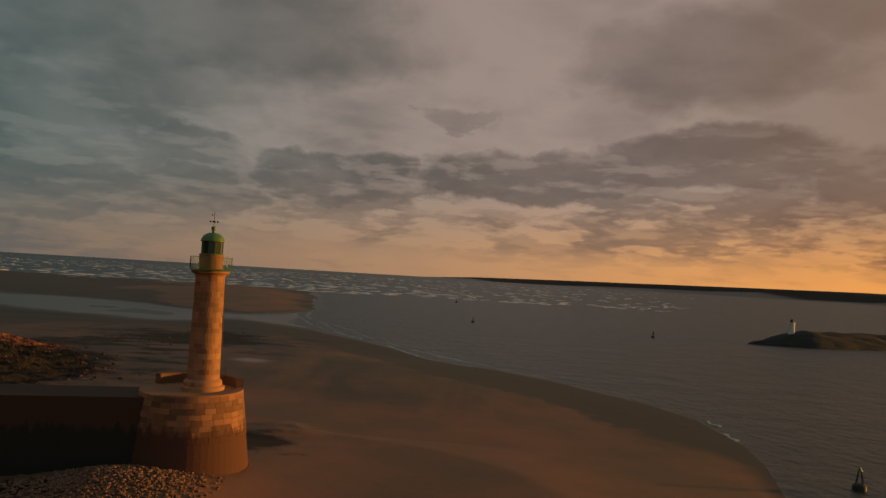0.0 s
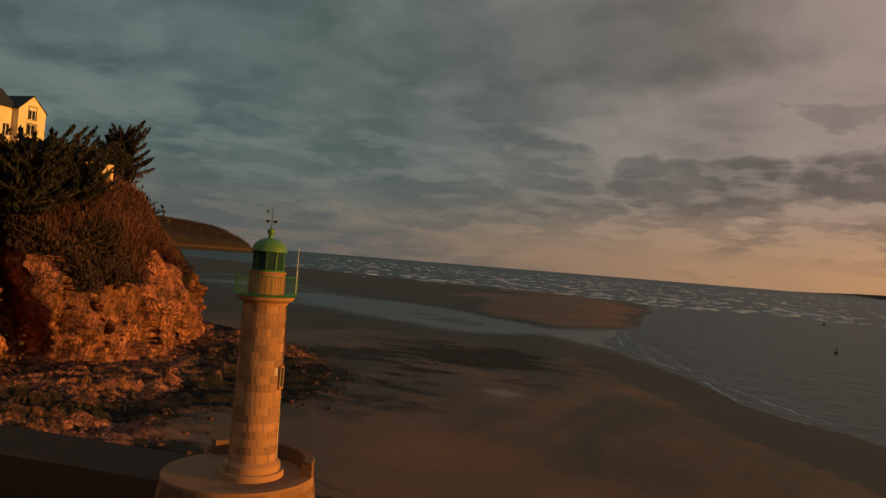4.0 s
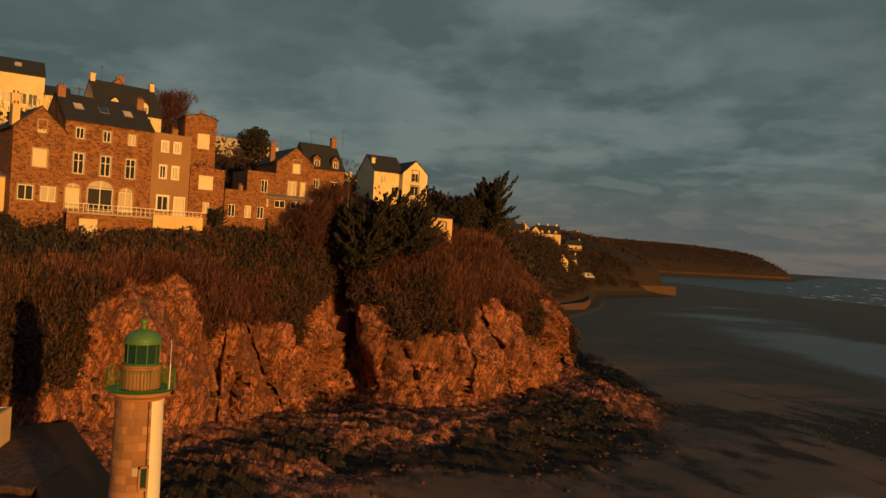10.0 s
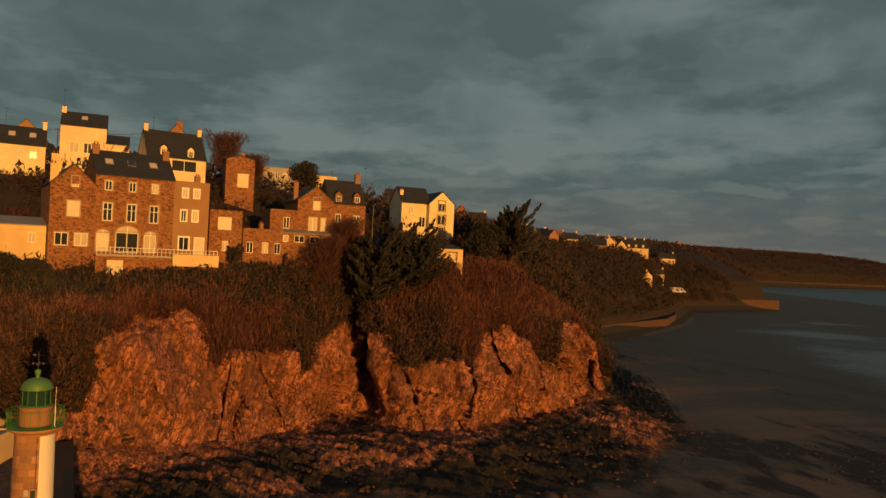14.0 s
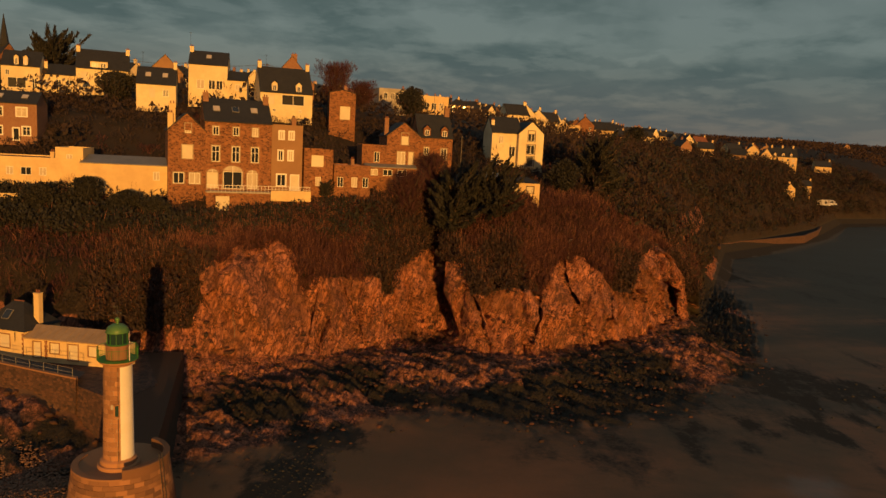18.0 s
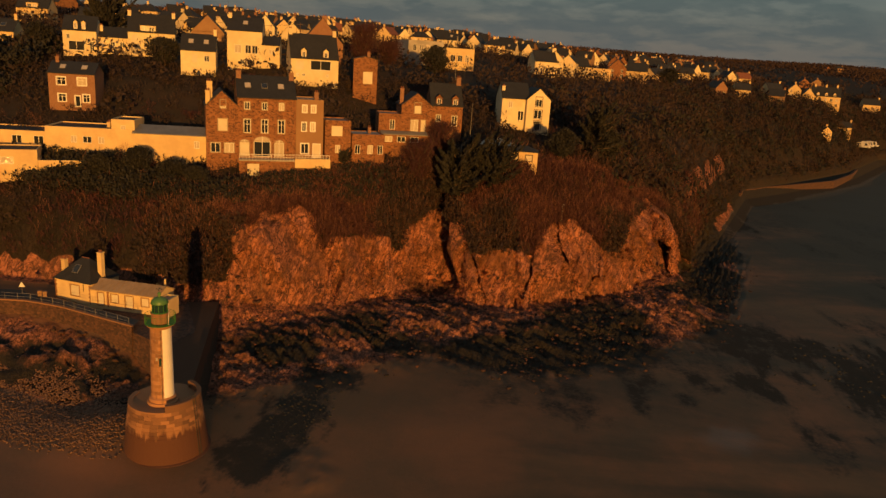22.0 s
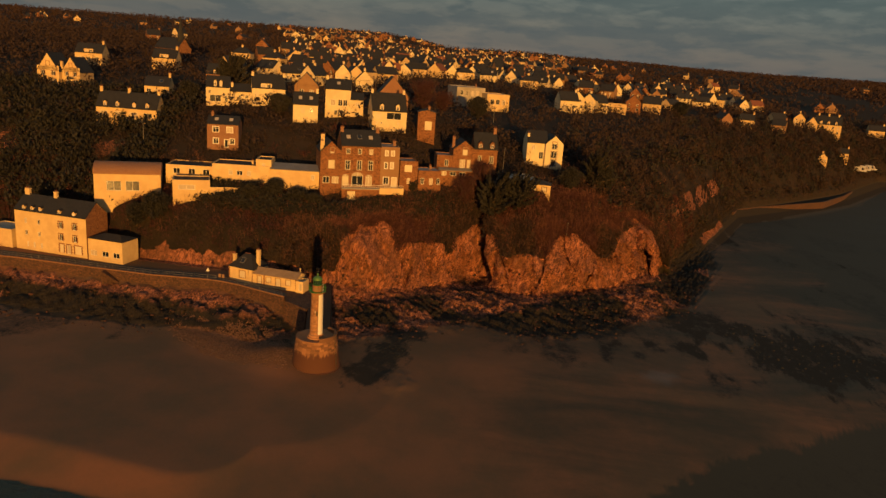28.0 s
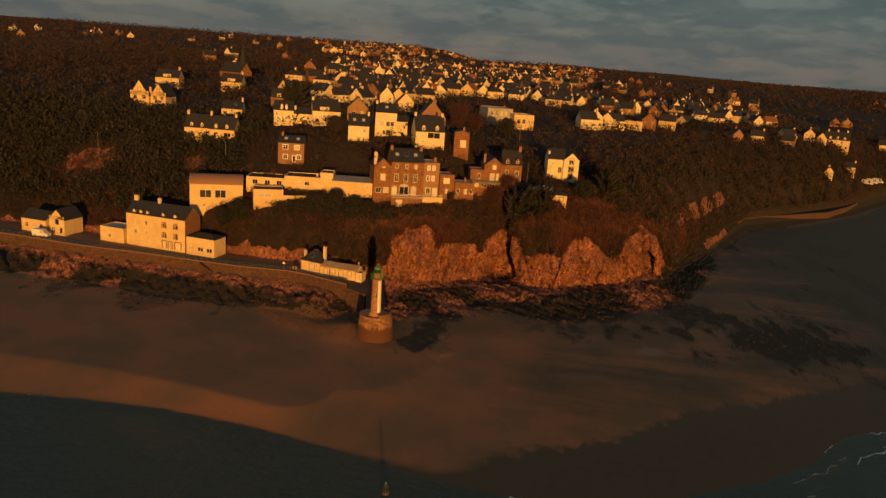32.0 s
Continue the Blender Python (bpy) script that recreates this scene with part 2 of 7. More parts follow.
TIMBER = plain("dark_timber", (0.10, 0.06, 0.04), (0.07, 0.045, 0.03), 0.8, 6.0)
IRON = plain("dark_iron", (0.05, 0.05, 0.05), (0.03, 0.03, 0.03), 0.6, 8.0)
GREEN = plain("green_paint", (0.045, 0.20, 0.035), (0.035, 0.15, 0.03), 0.5, 6.0, 0.8)
ROAD = plain("asphalt", (0.055, 0.052, 0.05), (0.075, 0.07, 0.065), 0.9, 4.0)
BARK = plain("bark", (0.10, 0.07, 0.05), (0.07, 0.05, 0.035), 0.95, 6.0)
FOAM = plain("foam", (0.75, 0.72, 0.68), (0.6, 0.58, 0.55), 0.9, 2.0)


def glass_dark():
    m, n, s = material("window_glass", 0.08, 0.0, 0.6)
    rnd = n.add("ShaderNodeObjectInfo").outputs["Random"]
    folds = n.noise(scaled(n, local(n), (9.0, 9.0, 0.4)), 1.0, 3.0)
    drape = n.mix(folds, rgb(0.30, 0.24, 0.17), rgb(0.62, 0.54, 0.42))
    n.tree.links.new(n.mix(n.ramp(rnd, 0.52, 0.58), rgb(0.02, 0.022, 0.025), drape), s.inputs["Base Color"])
    return m


GLASS = glass_dark()


def leafy(name, a, b, rough=0.8):
    m, n, s = material(name, rough, 0.0, 0.15)
    island = n.add("ShaderNodeNewGeometry").outputs["Random Per Island"]
    wide = n.noise(where(n), 0.12, 4.0)
    c = n.mix(island, rgb(*a), rgb(*b))
    c = n.mix(n.ramp(wide, 0.38, 0.66), c, rgb(*[0.6 * (u + v) for u, v in zip(a, b)]))
    n.tree.links.new(c, s.inputs["Base Color"])
    return m


SCRUB = leafy("winter_scrub", (0.031, 0.016, 0.018), (0.080, 0.032, 0.033))
BRIAR = leafy("bare_briar", (0.09, 0.042, 0.031), (0.20, 0.092, 0.060))
EVERGREEN = leafy("evergreen", (0.016, 0.018, 0.017), (0.031, 0.029, 0.027))
WOOD = leafy("bare_wood", (0.026, 0.019, 0.018), (0.050, 0.030, 0.026))
HEDGE = leafy("hedge", (0.026, 0.020, 0.019), (0.043, 0.028, 0.027))


def ground_material():
    """Sand, wet sand, rock, weed and turf, told apart by where they lie on the shore."""
    m, n, s = material("shore", 0.9, 0.0, 0.4)
    p = where(n)
    att = lambda k: n.add("ShaderNodeAttribute", attribute_name=k).outputs["Fac"]
    wob = n.math("MULTIPLY_ADD", n.noise(p, 0.35, 6.0, 0.65), 0.9, -0.45)
    fine = n.noise(p, 1.6, 8.0, 0.65)
    sand = n.mix(n.ramp(n.noise(p, 0.05, 6.0, 0.6), 0.35, 0.65), rgb(0.215, 0.092, 0.042), rgb(0.125, 0.073, 0.037))
    sand = n.mix(n.math("MULTIPLY", fine, 0.3), sand, rgb(0.105, 0.060, 0.029))
    drift = n.math("MULTIPLY_ADD", n.noise(scaled(n, p, (0.045, 0.016, 0.0)), 1.0, 6.0, 0.6, 0.6), 1.3, -0.65)
    wet_f = n.ramp(n.math("ADD", att("wet"), n.math("ADD", n.math("MULTIPLY", wob, 0.25), n.math("MULTIPLY", drift, n.math("MINIMUM", n.math("MULTIPLY", att("wet"), 2.0), 1.0)))), 0.3, 0.75)
    sand = n.mix(wet_f, sand, rgb(0.046, 0.038, 0.023))
    cleft = n.add("ShaderNodeVectorRotate", {"Vector": p, "Axis": (1.0, 0.0, 0.0), "Angle": 0.45}, rotation_type="AXIS_ANGLE").outputs[0]
    streak = n.math("ADD", n.math("MULTIPLY", n.noise(scaled(n, p, (0.9, 0.9, 0.6)), 0.45, 9.0, 0.58), 0.42), n.math("MULTIPLY", n.noise(scaled(n, cleft, (1.0, 2.6, 0.35)), 0.9, 8.0, 0.60), 0.58))
    rock = n.mix(n.ramp(streak, 0.36, 0.66), rgb(0.22, 0.088, 0.060), rgb(0.60, 0.24, 0.136))
    warp = n.add("ShaderNodeVectorMath", {0: p, 1: scaled(n, n.add("ShaderNodeTexNoise", {"Vector": p, "Scale": 0.9, "Detail": 6.0, "Roughness": 0.7}).outputs[1], (1.6, 1.6, 1.6))}, operation="ADD").outputs[0]
    tipped = n.add("ShaderNodeVectorRotate", {"Vector": warp, "Axis": (1.0, 0.2, 0.0), "Angle": 0.35}, rotation_type="AXIS_ANGLE").outputs[0]
    seam = lambda vec, size, wide: n.ramp(n.math("ABSOLUTE", n.math("SUBTRACT", n.noise(vec, size, 3.0, 0.5), 0.5)), wide, wide * 0.25)
    long_ = seam(scaled(n, tipped, (1.0, 1.0, 0.35)), 0.42, 0.024)
    short = seam(scaled(n, warp, (1.0, 0.8, 0.5)), 1.3, 0.024)
    slope = seam(scaled(n, tipped, (0.6, 0.5, 1.3)), 0.55, 0.022)
    rib = seam(scaled(n, cleft, (1.0, 1.6, 0.18)), 1.1, 0.045)
    long_ = n.math("MAXIMUM", long_, n.math("MULTIPLY", rib, 0.75))
    crack = n.math("MAXIMUM", long_, n.math("MAXIMUM", n.math("MULTIPLY", short, 0.6), slope))
    rock = n.mix(n.math("MULTIPLY", crack, 0.85), rock, rgb(0.036, 0.028, 0.026))
    stain = n.ramp(n.noise(p, 0.12, 5.0, 0.6), 0.45, 0.68)
    rock = n.mix(n.math("MULTIPLY", stain, 0.65), rock, rgb(0.15, 0.07, 0.04))
    weed_f = n.ramp(n.math("ADD", att("weed"), n.math("ADD", wob, n.math("MULTIPLY_ADD", fine, 0.7, -0.35))), 0.28, 0.85)
    weed = n.mix(fine, rgb(0.021, 0.022, 0.019), rgb(0.050, 0.038, 0.029))
    turf = n.mix(n.ramp(n.noise(p, 0.25, 6.0), 0.35, 0.65), rgb(0.024, 0.019, 0.017), rgb(0.038, 0.026, 0.022))
    turf = n.mix(n.math("MULTIPLY", fine, 0.5), turf, rgb(0.03, 0.026, 0.014))
    rock_f = n.ramp(n.math("ADD", att("rock"), n.math("MULTIPLY", wob, 0.7)), 0.4, 0.6)
    veg_f = n.ramp(n.math("ADD", att("veg"), n.math("MULTIPLY", wob, 0.9)), 0.4, 0.6)
    c = n.mix(rock_f, sand, rock)
    c = n.mix(weed_f, c, weed)
    c = n.mix(veg_f, c, turf)
    n.tree.links.new(c, s.inputs["Base Color"])
    dry = n.math("MULTIPLY_ADD", n.ramp(n.math("ADD", att("shine"), n.math("MULTIPLY", wob, 0.5)), 0.3, 0.75), -0.40, 0.74)
    rough = n.math("MAXIMUM", dry, n.math("MAXIMUM", rock_f, n.math("MAXIMUM", weed_f, veg_f)))
    n.tree.links.new(n.math("MULTIPLY_ADD", n.math("MAXIMUM", weed_f, n.math("MAXIMUM", rock_f, veg_f)), -0.18, 0.3), s.inputs["Specular IOR Level"])
    n.tree.links.new(n.math("MULTIPLY", rough, 0.95), s.inputs["Roughness"])
    h = n.math("ADD", n.math("MULTIPLY", rock_f, n.math("ADD", n.math("MULTIPLY", streak, 2.0), n.math("MULTIPLY", crack, -0.55))), n.math("MULTIPLY", fine, n.math("MULTIPLY_ADD", wet_f, -0.07, n.math("MULTIPLY_ADD", n.math("MAXIMUM", rock_f, veg_f), 0.18, 0.08))))
    bump(n, s, h, 0.85, 0.42)
    return m


SHORE = ground_material()


def sea_material():
    m, n, s = material("sea", 0.40, 0.0, 0.34)
    p = where(n)
    c = n.mix(n.noise(p, 0.01, 4.0), rgb(0.018, 0.030, 0.026), rgb(0.026, 0.038, 0.031))
    n.tree.links.new(c, s.inputs["Base Color"])
    w = n.math("ADD", n.noise(scaled(n, p, (1.0, 0.6, 1.0)), 0.7, 5.0, 0.6), n.math("MULTIPLY", n.noise(p, 0.09, 3.0), 2.0))
    bump(n, s, w, 0.55, 0.9)
    return m


SEA = sea_material()

# ---------------- lie of the land ----------------
def hash01(ix, iy, iz, seed):
    h = (ix * 374761393 + iy * 668265263 + iz * 2147483647 + seed * 1274126177) & 0xFFFFFFFF
    h = ((h ^ (h >> 13)) * 1274126177) & 0xFFFFFFFF
    return ((h ^ (h >> 16)) & 0xFFFF) / 65535.0


def vnoise(x, y, z, seed=0):
    """Value noise from 0 to 1 on arrays."""
    ix, iy, iz = (np.floor(a).astype(np.int64) for a in (x, y, z))
    fx, fy, fz = x - ix, y - iy, z - iz
    fx, fy, fz = (f * f * (3 - 2 * f) for f in (fx, fy, fz))
    out = 0
    for dx in (0, 1):
        for dy in (0, 1):
            for dz in (0, 1):
                w = (fx if dx else 1 - fx) * (fy if dy else 1 - fy) * (fz if dz else 1 - fz)
                out = out + w * hash01(ix + dx, iy + dy, iz + dz, seed)
    return out


def fbm(x, y, z, octaves=4, seed=0, ridged=False):
    x, y, z = (np.asarray(a, float) for a in (x, y, z))
    out, amp, tot = 0, 1.0, 0
    for o in range(octaves):
        v = vnoise(x * 2 ** o, y * 2 ** o, z * 2 ** o, seed + o)
        if ridged:
            v = 1 - abs(2 * v - 1)
        out, tot, amp = out + amp * v, tot + amp, amp * 0.5
    return out / tot


def facets(x, y, z, size, seed, tilt=0.5):
    """Broken rock: each cell of a jittered lattice is one plane with a height and slope of its own."""
    p = [x / size[0], y / size[1], z / size[2]]
    base = [np.floor(a).astype(np.int64) for a in p]
    best, out = np.full(x.shape, 1e9), np.zeros(x.shape)
    for dx in (-1, 0, 1):
        for dy in (-1, 0, 1):
            for dz in (-1, 0, 1):
                c = [base[0] + dx, base[1] + dy, base[2] + dz]
                o = [p[k] - c[k] - hash01(c[0], c[1], c[2], seed + k) for k in range(3)]
                d = o[0] ** 2 + o[1] ** 2 + o[2] ** 2
                v = hash01(c[0], c[1], c[2], seed + 5) - 0.5
                for k in range(3):
                    v = v + tilt * o[k] * (hash01(c[0], c[1], c[2], seed + 6 + k) * 2 - 1)
                near = d < best
                best, out = np.where(near, d, best), np.where(near, v, out)
    return out


OFFS = (-90, -60, -40, -28, -18, -16.5, -15, -6, 0, 2, 5, 9, 14, 20, 28, 38, 50, 70, 100, 160, 300, 700, 1500, 3500)
COAST, RISE = [], []


def station(y, foot, *heights):
    """One cross section: where the cliff's foot lies at y, and the heights inland of it."""
    COAST.append((y, foot))
    RISE.append((y, heights))


station(-4000, -90, -6, -3, -1, .5, 2.5, 3, 8.8, 9, 9, 11, 14, 18, 22, 27, 33, 39, 43, 47, 51, 55, 60, 72, 106, 110)
station(-77, -79, -6, -3, -.5, 2.4, 6.3, 6.9, 8.8, 9, 9, 11, 14, 18, 22, 27, 33, 39, 43, 47, 51, 55, 60, 72, 106, 110)
station(-45, -72, -6, -3, -.5, 2.4, 6.3, 6.9, 8.8, 9, 9, 11, 14, 18, 22, 27, 33, 38, 41, 45, 50, 54, 60, 71, 104, 108)
station(-25, -69, -6, -3, -.5, 2.4, 6.3, 6.9, 8.8, 9, 9, 12, 17, 22, 25, 27, 32, 37, 41, 45, 49, 53, 59, 70, 102, 106)
station(-10, -63, -6, -3, -.5, 2.4, 6.3, 6.9, 8.8, 9, 9, 13, 20.5, 23.8, 24.6, 27, 31.5, 36, 41, 45.5, 48.5, 52, 58, 69, 100, 104)
station(6, -60.5, -6, -3, -.5, 2.4, 6.3, 6.9, 8.8, 9, 9, 14, 20.5, 23.8, 24.6, 28, 31, 35.6, 41, 45, 48, 51, 57, 68, 96, 100)
station(25, -57.5, -6, -3, -.5, 2.8, 6.5, 6.9, 8.7, 8.8, 9, 14, 19, 22, 25, 28, 29, 33, 40, 45, 48, 51, 57, 68, 92, 96)
station(36, -54, -6, -3, -.5, 2.8, 6.0, 6.5, 7.2, 8.2, 9, 14, 19, 22, 23.5, 24.8, 28.5, 31, 38, 44, 47.5, 50, 57, 68, 90, 94)
station(46, -53, -6, -3, -1, 1.5, 2.5, 2.7, 3, 4.5, 8, 14, 19.5, 21.5, 23, 24.2, 29, 31, 38, 44.5, 48, 50, 57, 67, 88, 92)
station(58, -61, -6, -3, -1, 1.4, 2.3, 2.5, 2.7, 3.4, 5, 12, 19, 22.5, 24.2, 25.5, 29.5, 31.5, 39, 45.5, 47.5, 50, 56, 66, 87, 90)
station(72, -70, -6, -3, -1, 1.4, 2.3, 2.5, 2.7, 3.4, 4, 8, 14, 20.5, 25.6, 28, 30.3, 33, 40, 45, 46.5, 49, 56, 66, 86, 90)
station(85, -77, -6, -3, -1, 1.4, 2.3, 2.5, 2.7, 3.4, 3, 5, 12, 19, 26, 30, 31, 34, 39, 44, 46, 49, 56, 66, 86, 90)
station(100, -70, -6, -3, -1, 1.4, 2.3, 2.5, 2.7, 3.4, 3.5, 8, 13, 21, 28.8, 30, 32, 34, 36.5, 42, 45, 49, 56, 66, 86, 90)
station(120, -80, -6, -3, -1, 1.4, 2.3, 2.5, 2.7, 3.4, 3.5, 9, 14, 20, 27, 30, 32, 34, 36, 40, 44, 48, 55, 66, 86, 90)
station(139, -95, -6, -3, -1, 1.4, 2.3, 2.5, 2.7, 3.4, 4, 12, 16.5, 17.5, 18.5, 22, 27, 31, 34, 38, 42, 46, 54, 66, 88, 92)
station(147, -104, -6, -3, -1, .3, 1, 1.2, 1.4, 2, 3, 5, 10, 14, 17, 21, 26, 30, 34, 38, 42, 46, 54, 66, 88, 92)
station(160, -128, -6, -3, -1.5, -.3, .2, .3, .4, 1, 3, 5, 8, 13, 18, 23, 28, 32, 35, 39, 42, 46, 54, 66, 88, 92)
station(217, -230, -6, -3, -2, -1, -.2, -.1, 0, 1.5, 4, 7, 9, 13, 18, 23, 28, 33, 36, 39, 42, 46, 54, 66, 90, 94)
station(250, -256, -6, -3, -2, -1, -.2, -.1, 0, 1.5, 4, 7, 9, 13, 18, 23, 28, 33, 36, 39, 42, 46, 54, 66, 90, 94)
station(310, -310, -6, -3, -2, -1, -.2, -.1, 0, 1.5, 4, 7, 9, 13, 18, 23, 28, 33, 36, 39, 42, 46, 54, 66, 90, 94)
station(374, -385, -6, -3, -2, -1, -.2, -.1, 0, 1.5, 4, 7, 10, 15, 20, 23, 26, 30, 33, 37, 40, 44, 52, 66, 90, 94)
station(480, -425, -6, -3, -2, -1, -.2, -.1, 0, 1.5, 4, 7, 12, 18, 22, 24, 26, 30, 33, 37, 42, 48, 56, 68, 90, 94)
station(600, -580, -6, -3, -2, -1, -.2, -.1, 0, 1.5, 4, 7, 12, 18, 22, 26, 30, 34, 38, 44, 50, 56, 62, 72, 90, 94)
station(900, -1060, -8, -6, -5, -4, -2, -1, 0, 2, 6, 9, 14, 20, 27, 32, 37, 42, 47, 53, 60, 67, 76, 80, 90, 94)
station(1551, -1135, -8, -6, -5, -4, -2, -1, 0, 1, 3, 5, 9, 14, 19, 23, 27, 31, 36, 43, 53, 62, 74, 78, 84, 90)
station(1720, -1500, -8, -6, -5, -4, -2, -1, 0, 1, 3, 5, 8, 12, 16, 20, 23, 27, 31, 38, 46, 54, 68, 74, 80, 86)
station(2600, -3600, -8, -6, -5, -4, -2, -1, 0, 1, 3, 5, 8, 12, 16, 20, 23, 27, 31, 38, 46, 54, 68, 74, 80, 86)
station(9000, -6000, -8, -6, -5, -4, -2, -1, 0, 1, 3, 5, 8, 12, 16, 20, 23, 27, 31, 38, 46, 54, 68, 74, 80, 86)
COAST_Y = [c[0] for c in COAST]
TIDE_Y = (-4000, -120, -34, -3, 15, 34, 53, 71, 82, 100, 112, 122, 135, 148, 160, 195, 215, 246, 300, 420, 600, 640, 720, 900, 1551, 9000)
TIDE_X = (60, 34, 26, 25, 26, 30, 36, 43, 46, 47, 44, 39, 33, 24, 11, -4, -14, -24, -40, -46, -58, -130, -520, -1040, -1130, -6000)
DRY_Y = (-60, 40, 60, 76, 96, 111, 127, 160, 200, 245)      # where the dry sand ends
DRY_X = (26, 30, 32, 30, 28, 19.5, 7.6, -9, -30, -48)


def foot_x(y):
    return np.interp(y, COAST_Y, [c[1] for c in COAST])


QUAY_Y = (-4000, -150, -77, -45, -28, -10, 6, 14, 22, 28, 33, 40, 46)
QUAY_X = (-75, -75, -62.8, -55.5, -53.5, -50.3, -47.8, -47.5, -47.2, -45.0, -42.4, -38.8, -36.2)



def quay_x(y):
    """The seaward edge of the quay; north of the pier a line at a fixed distance from the cliff's foot."""
    return np.where(y < 46, np.interp(y, QUAY_Y, QUAY_X), foot_x(y) + 16.5)


def inland(x, y):
    f, q = foot_x(y), quay_x(y)
    return np.where(x <= f, f - x, np.where(x <= q, -16.5 * (x - f) / (q - f), -16.5 - (x - q)))


def from_inland(s, y):
    f, q = foot_x(y), quay_x(y)
    return np.where(s >= 0, f - s, np.where(s >= -16.5, f - s / 16.5 * (q - f), q - s - 16.5))


def sand_bar(x, y):
    """The long bar of dry sand beyond the lagoon, frayed at its edges."""
    fray = (fbm(x / 34, y / 80, 0 * x, 4, 28) - 0.5) * 1.5
    return np.clip(1.25 - np.hypot((x + 88 + (y - 450) * 0.30) / 56, (y - 450) / 175) + fray, 0, 1)


def height(x, y, rough=True):
    """Height of the ground at arrays x, y."""
    x, y = np.broadcast_arrays(np.asarray(x, float), np.asarray(y, float))
    s = inland(x, y)
    k = np.clip(np.searchsorted(COAST_Y, y) - 1, 0, len(RISE) - 2)
    y0, y1 = np.asarray(COAST_Y)[k], np.asarray(COAST_Y)[k + 1]
    f = np.clip((y - y0) / (y1 - y0), 0, 1)
    table = np.array([r[1] for r in RISE], float)
    j = np.clip(np.searchsorted(OFFS, s) - 1, 0, len(OFFS) - 2)
    o = np.asarray(OFFS, float)
    g = np.clip((s - o[j]) / (o[j + 1] - o[j]), 0, 1)
    at = lambda kk: table[kk, j] * (1 - g) + table[kk, j + 1] * g
    z = at(k) * (1 - f) + at(k + 1) * f
    d = np.interp(y, TIDE_Y, TIDE_X) - x
    berm = np.interp(y, (-60, 20, 60, 90), (2.2, 2.1, 1.5, 0.8))
    beach = np.where(d < 0, -0.8 + 0.05 * d, -0.8 + np.minimum(np.interp(y, (-40, -4, 21, 36, 48, 70), (0.13, 0.20, 0.29, 0.30, 0.10, 0.045)) * d, berm + np.interp(y, (20, 100), (0.008, 0.03)) * d))
    beach = np.clip(beach, -7, np.interp(y, (120, 170, 230), (1.95, 0.6, 0.3)))
    if rough:
        beach = beach + (fbm(x / 40, y / 40, 0 * x, 3, 5) - 0.5) * 0.5 * np.clip(1 - abs(z) / 6, 0, 1)
        lag = np.clip(((x + 70) * -260 + (y - 265) * 160) / (260.0 ** 2 + 160.0 ** 2), 0, 1)
        bar = fbm(x / 60, y / 60, 0 * x, 4, 18)
        beach = beach - (0.25 + 0.6 * bar) * np.exp(-(np.hypot(x + 78 + 260 * lag, y - 262 - 160 * lag) / 58) ** 2) * (y > 140)
        flats = np.clip((y - 190) / 80, 0, 1)
        beach = beach - flats * (fbm(x / 90, y / 130, 0 * x, 5, 8) - 0.40) * 1.7 * np.clip((d + 10) / 60, 0, 1)
        beach = beach + 0.9 * sand_bar(x, y)
    z = np.maximum(z, np.maximum(beach, -7))
    return z, s, beach


def ground_at(x, y):
    return float(height(np.array([x]), np.array([y]), False)[0][0])


def steps(*spans):
    """Lines from span to span: (end, spacing) after a start; a negative spacing grows by that factor."""
    out = [spans[0]]
    for end, step in spans[1:]:
        if step > 0:
            n = max(1, round(abs(end - out[-1]) / step))
            out += list(np.linspace(out[-1], end, n + 1)[1:])
        else:
            gap = abs(out[-1] - out[-2])
            while out[-1] < end:
                gap *= -step
                out.append(out[-1] + gap)
    return np.array(out)


def big_mesh(name, verts, faces, mats, parent=None, smooth=False):
    me = bpy.data.meshes.new(name)
    verts, faces = np.asarray(verts, np.float32), np.asarray(faces, np.int32)
    n = faces.shape[1]
    me.vertices.add(len(verts))
    me.vertices.foreach_set("co", verts.ravel())
    me.loops.add(faces.size)
    me.loops.foreach_set("vertex_index", faces.ravel())
    me.polygons.add(len(faces))
    me.polygons.foreach_set("loop_start", np.arange(0, faces.size, n, dtype=np.int32))
    me.update(calc_edges=True)
    if smooth:
        me.polygons.foreach_set("use_smooth", np.ones(len(faces), bool))
    for mt in mats:
        me.materials.append(mt)
    ob = new(name, me)
    ob.parent = parent
    return ob


def sheet_faces(nu, nv):
    a = (np.arange(nu - 1)[:, None] * nv + np.arange(nv - 1)[None, :]).ravel()
    return np.stack([a, a + nv, a + nv + 1, a + 1], 1)


def rock_top(y):
    """How high bare rock shows above the shore, along the coast."""
    tops = {-80: 9, -20: 10, 20: 11, 30: 10.8, 38: 10, 46: 9.5, 49.5: 10, 50.6: 18.5, 55: 20.2, 59: 20.8, 63: 18, 63.9: 12.5, 66: 13.8, 70: 14.3, 74: 13.3, 78.5: 11.2, 80: 14, 83.5: 17, 86: 16,
            91.5: 15.6, 93: 10.6, 99: 12.4, 105: 11.4, 106.6: 13.6, 109: 17.5, 115: 17, 118.5: 13.2, 124: 10, 126: 10.6, 128.5: 15.4, 134: 17.8, 138: 18, 142: 15.6, 145: 12.8, 148: 6, 150: 3.5,
            172: 2.5, 204: 2.5, 600: 3, 700: 7, 900: 9, 1720: 9}
    return np.interp(y, list(tops), list(tops.values()))


def shingle_q(x, y):
    """Below 1 on the bank of shingle that runs from the quay to the pier head."""
    u, v = (x + 26) * 0.52 + (y - 33) * 0.854, (x + 26) * 0.854 - (y - 33) * 0.52
    return np.hypot(u / 19, v / 7.5)


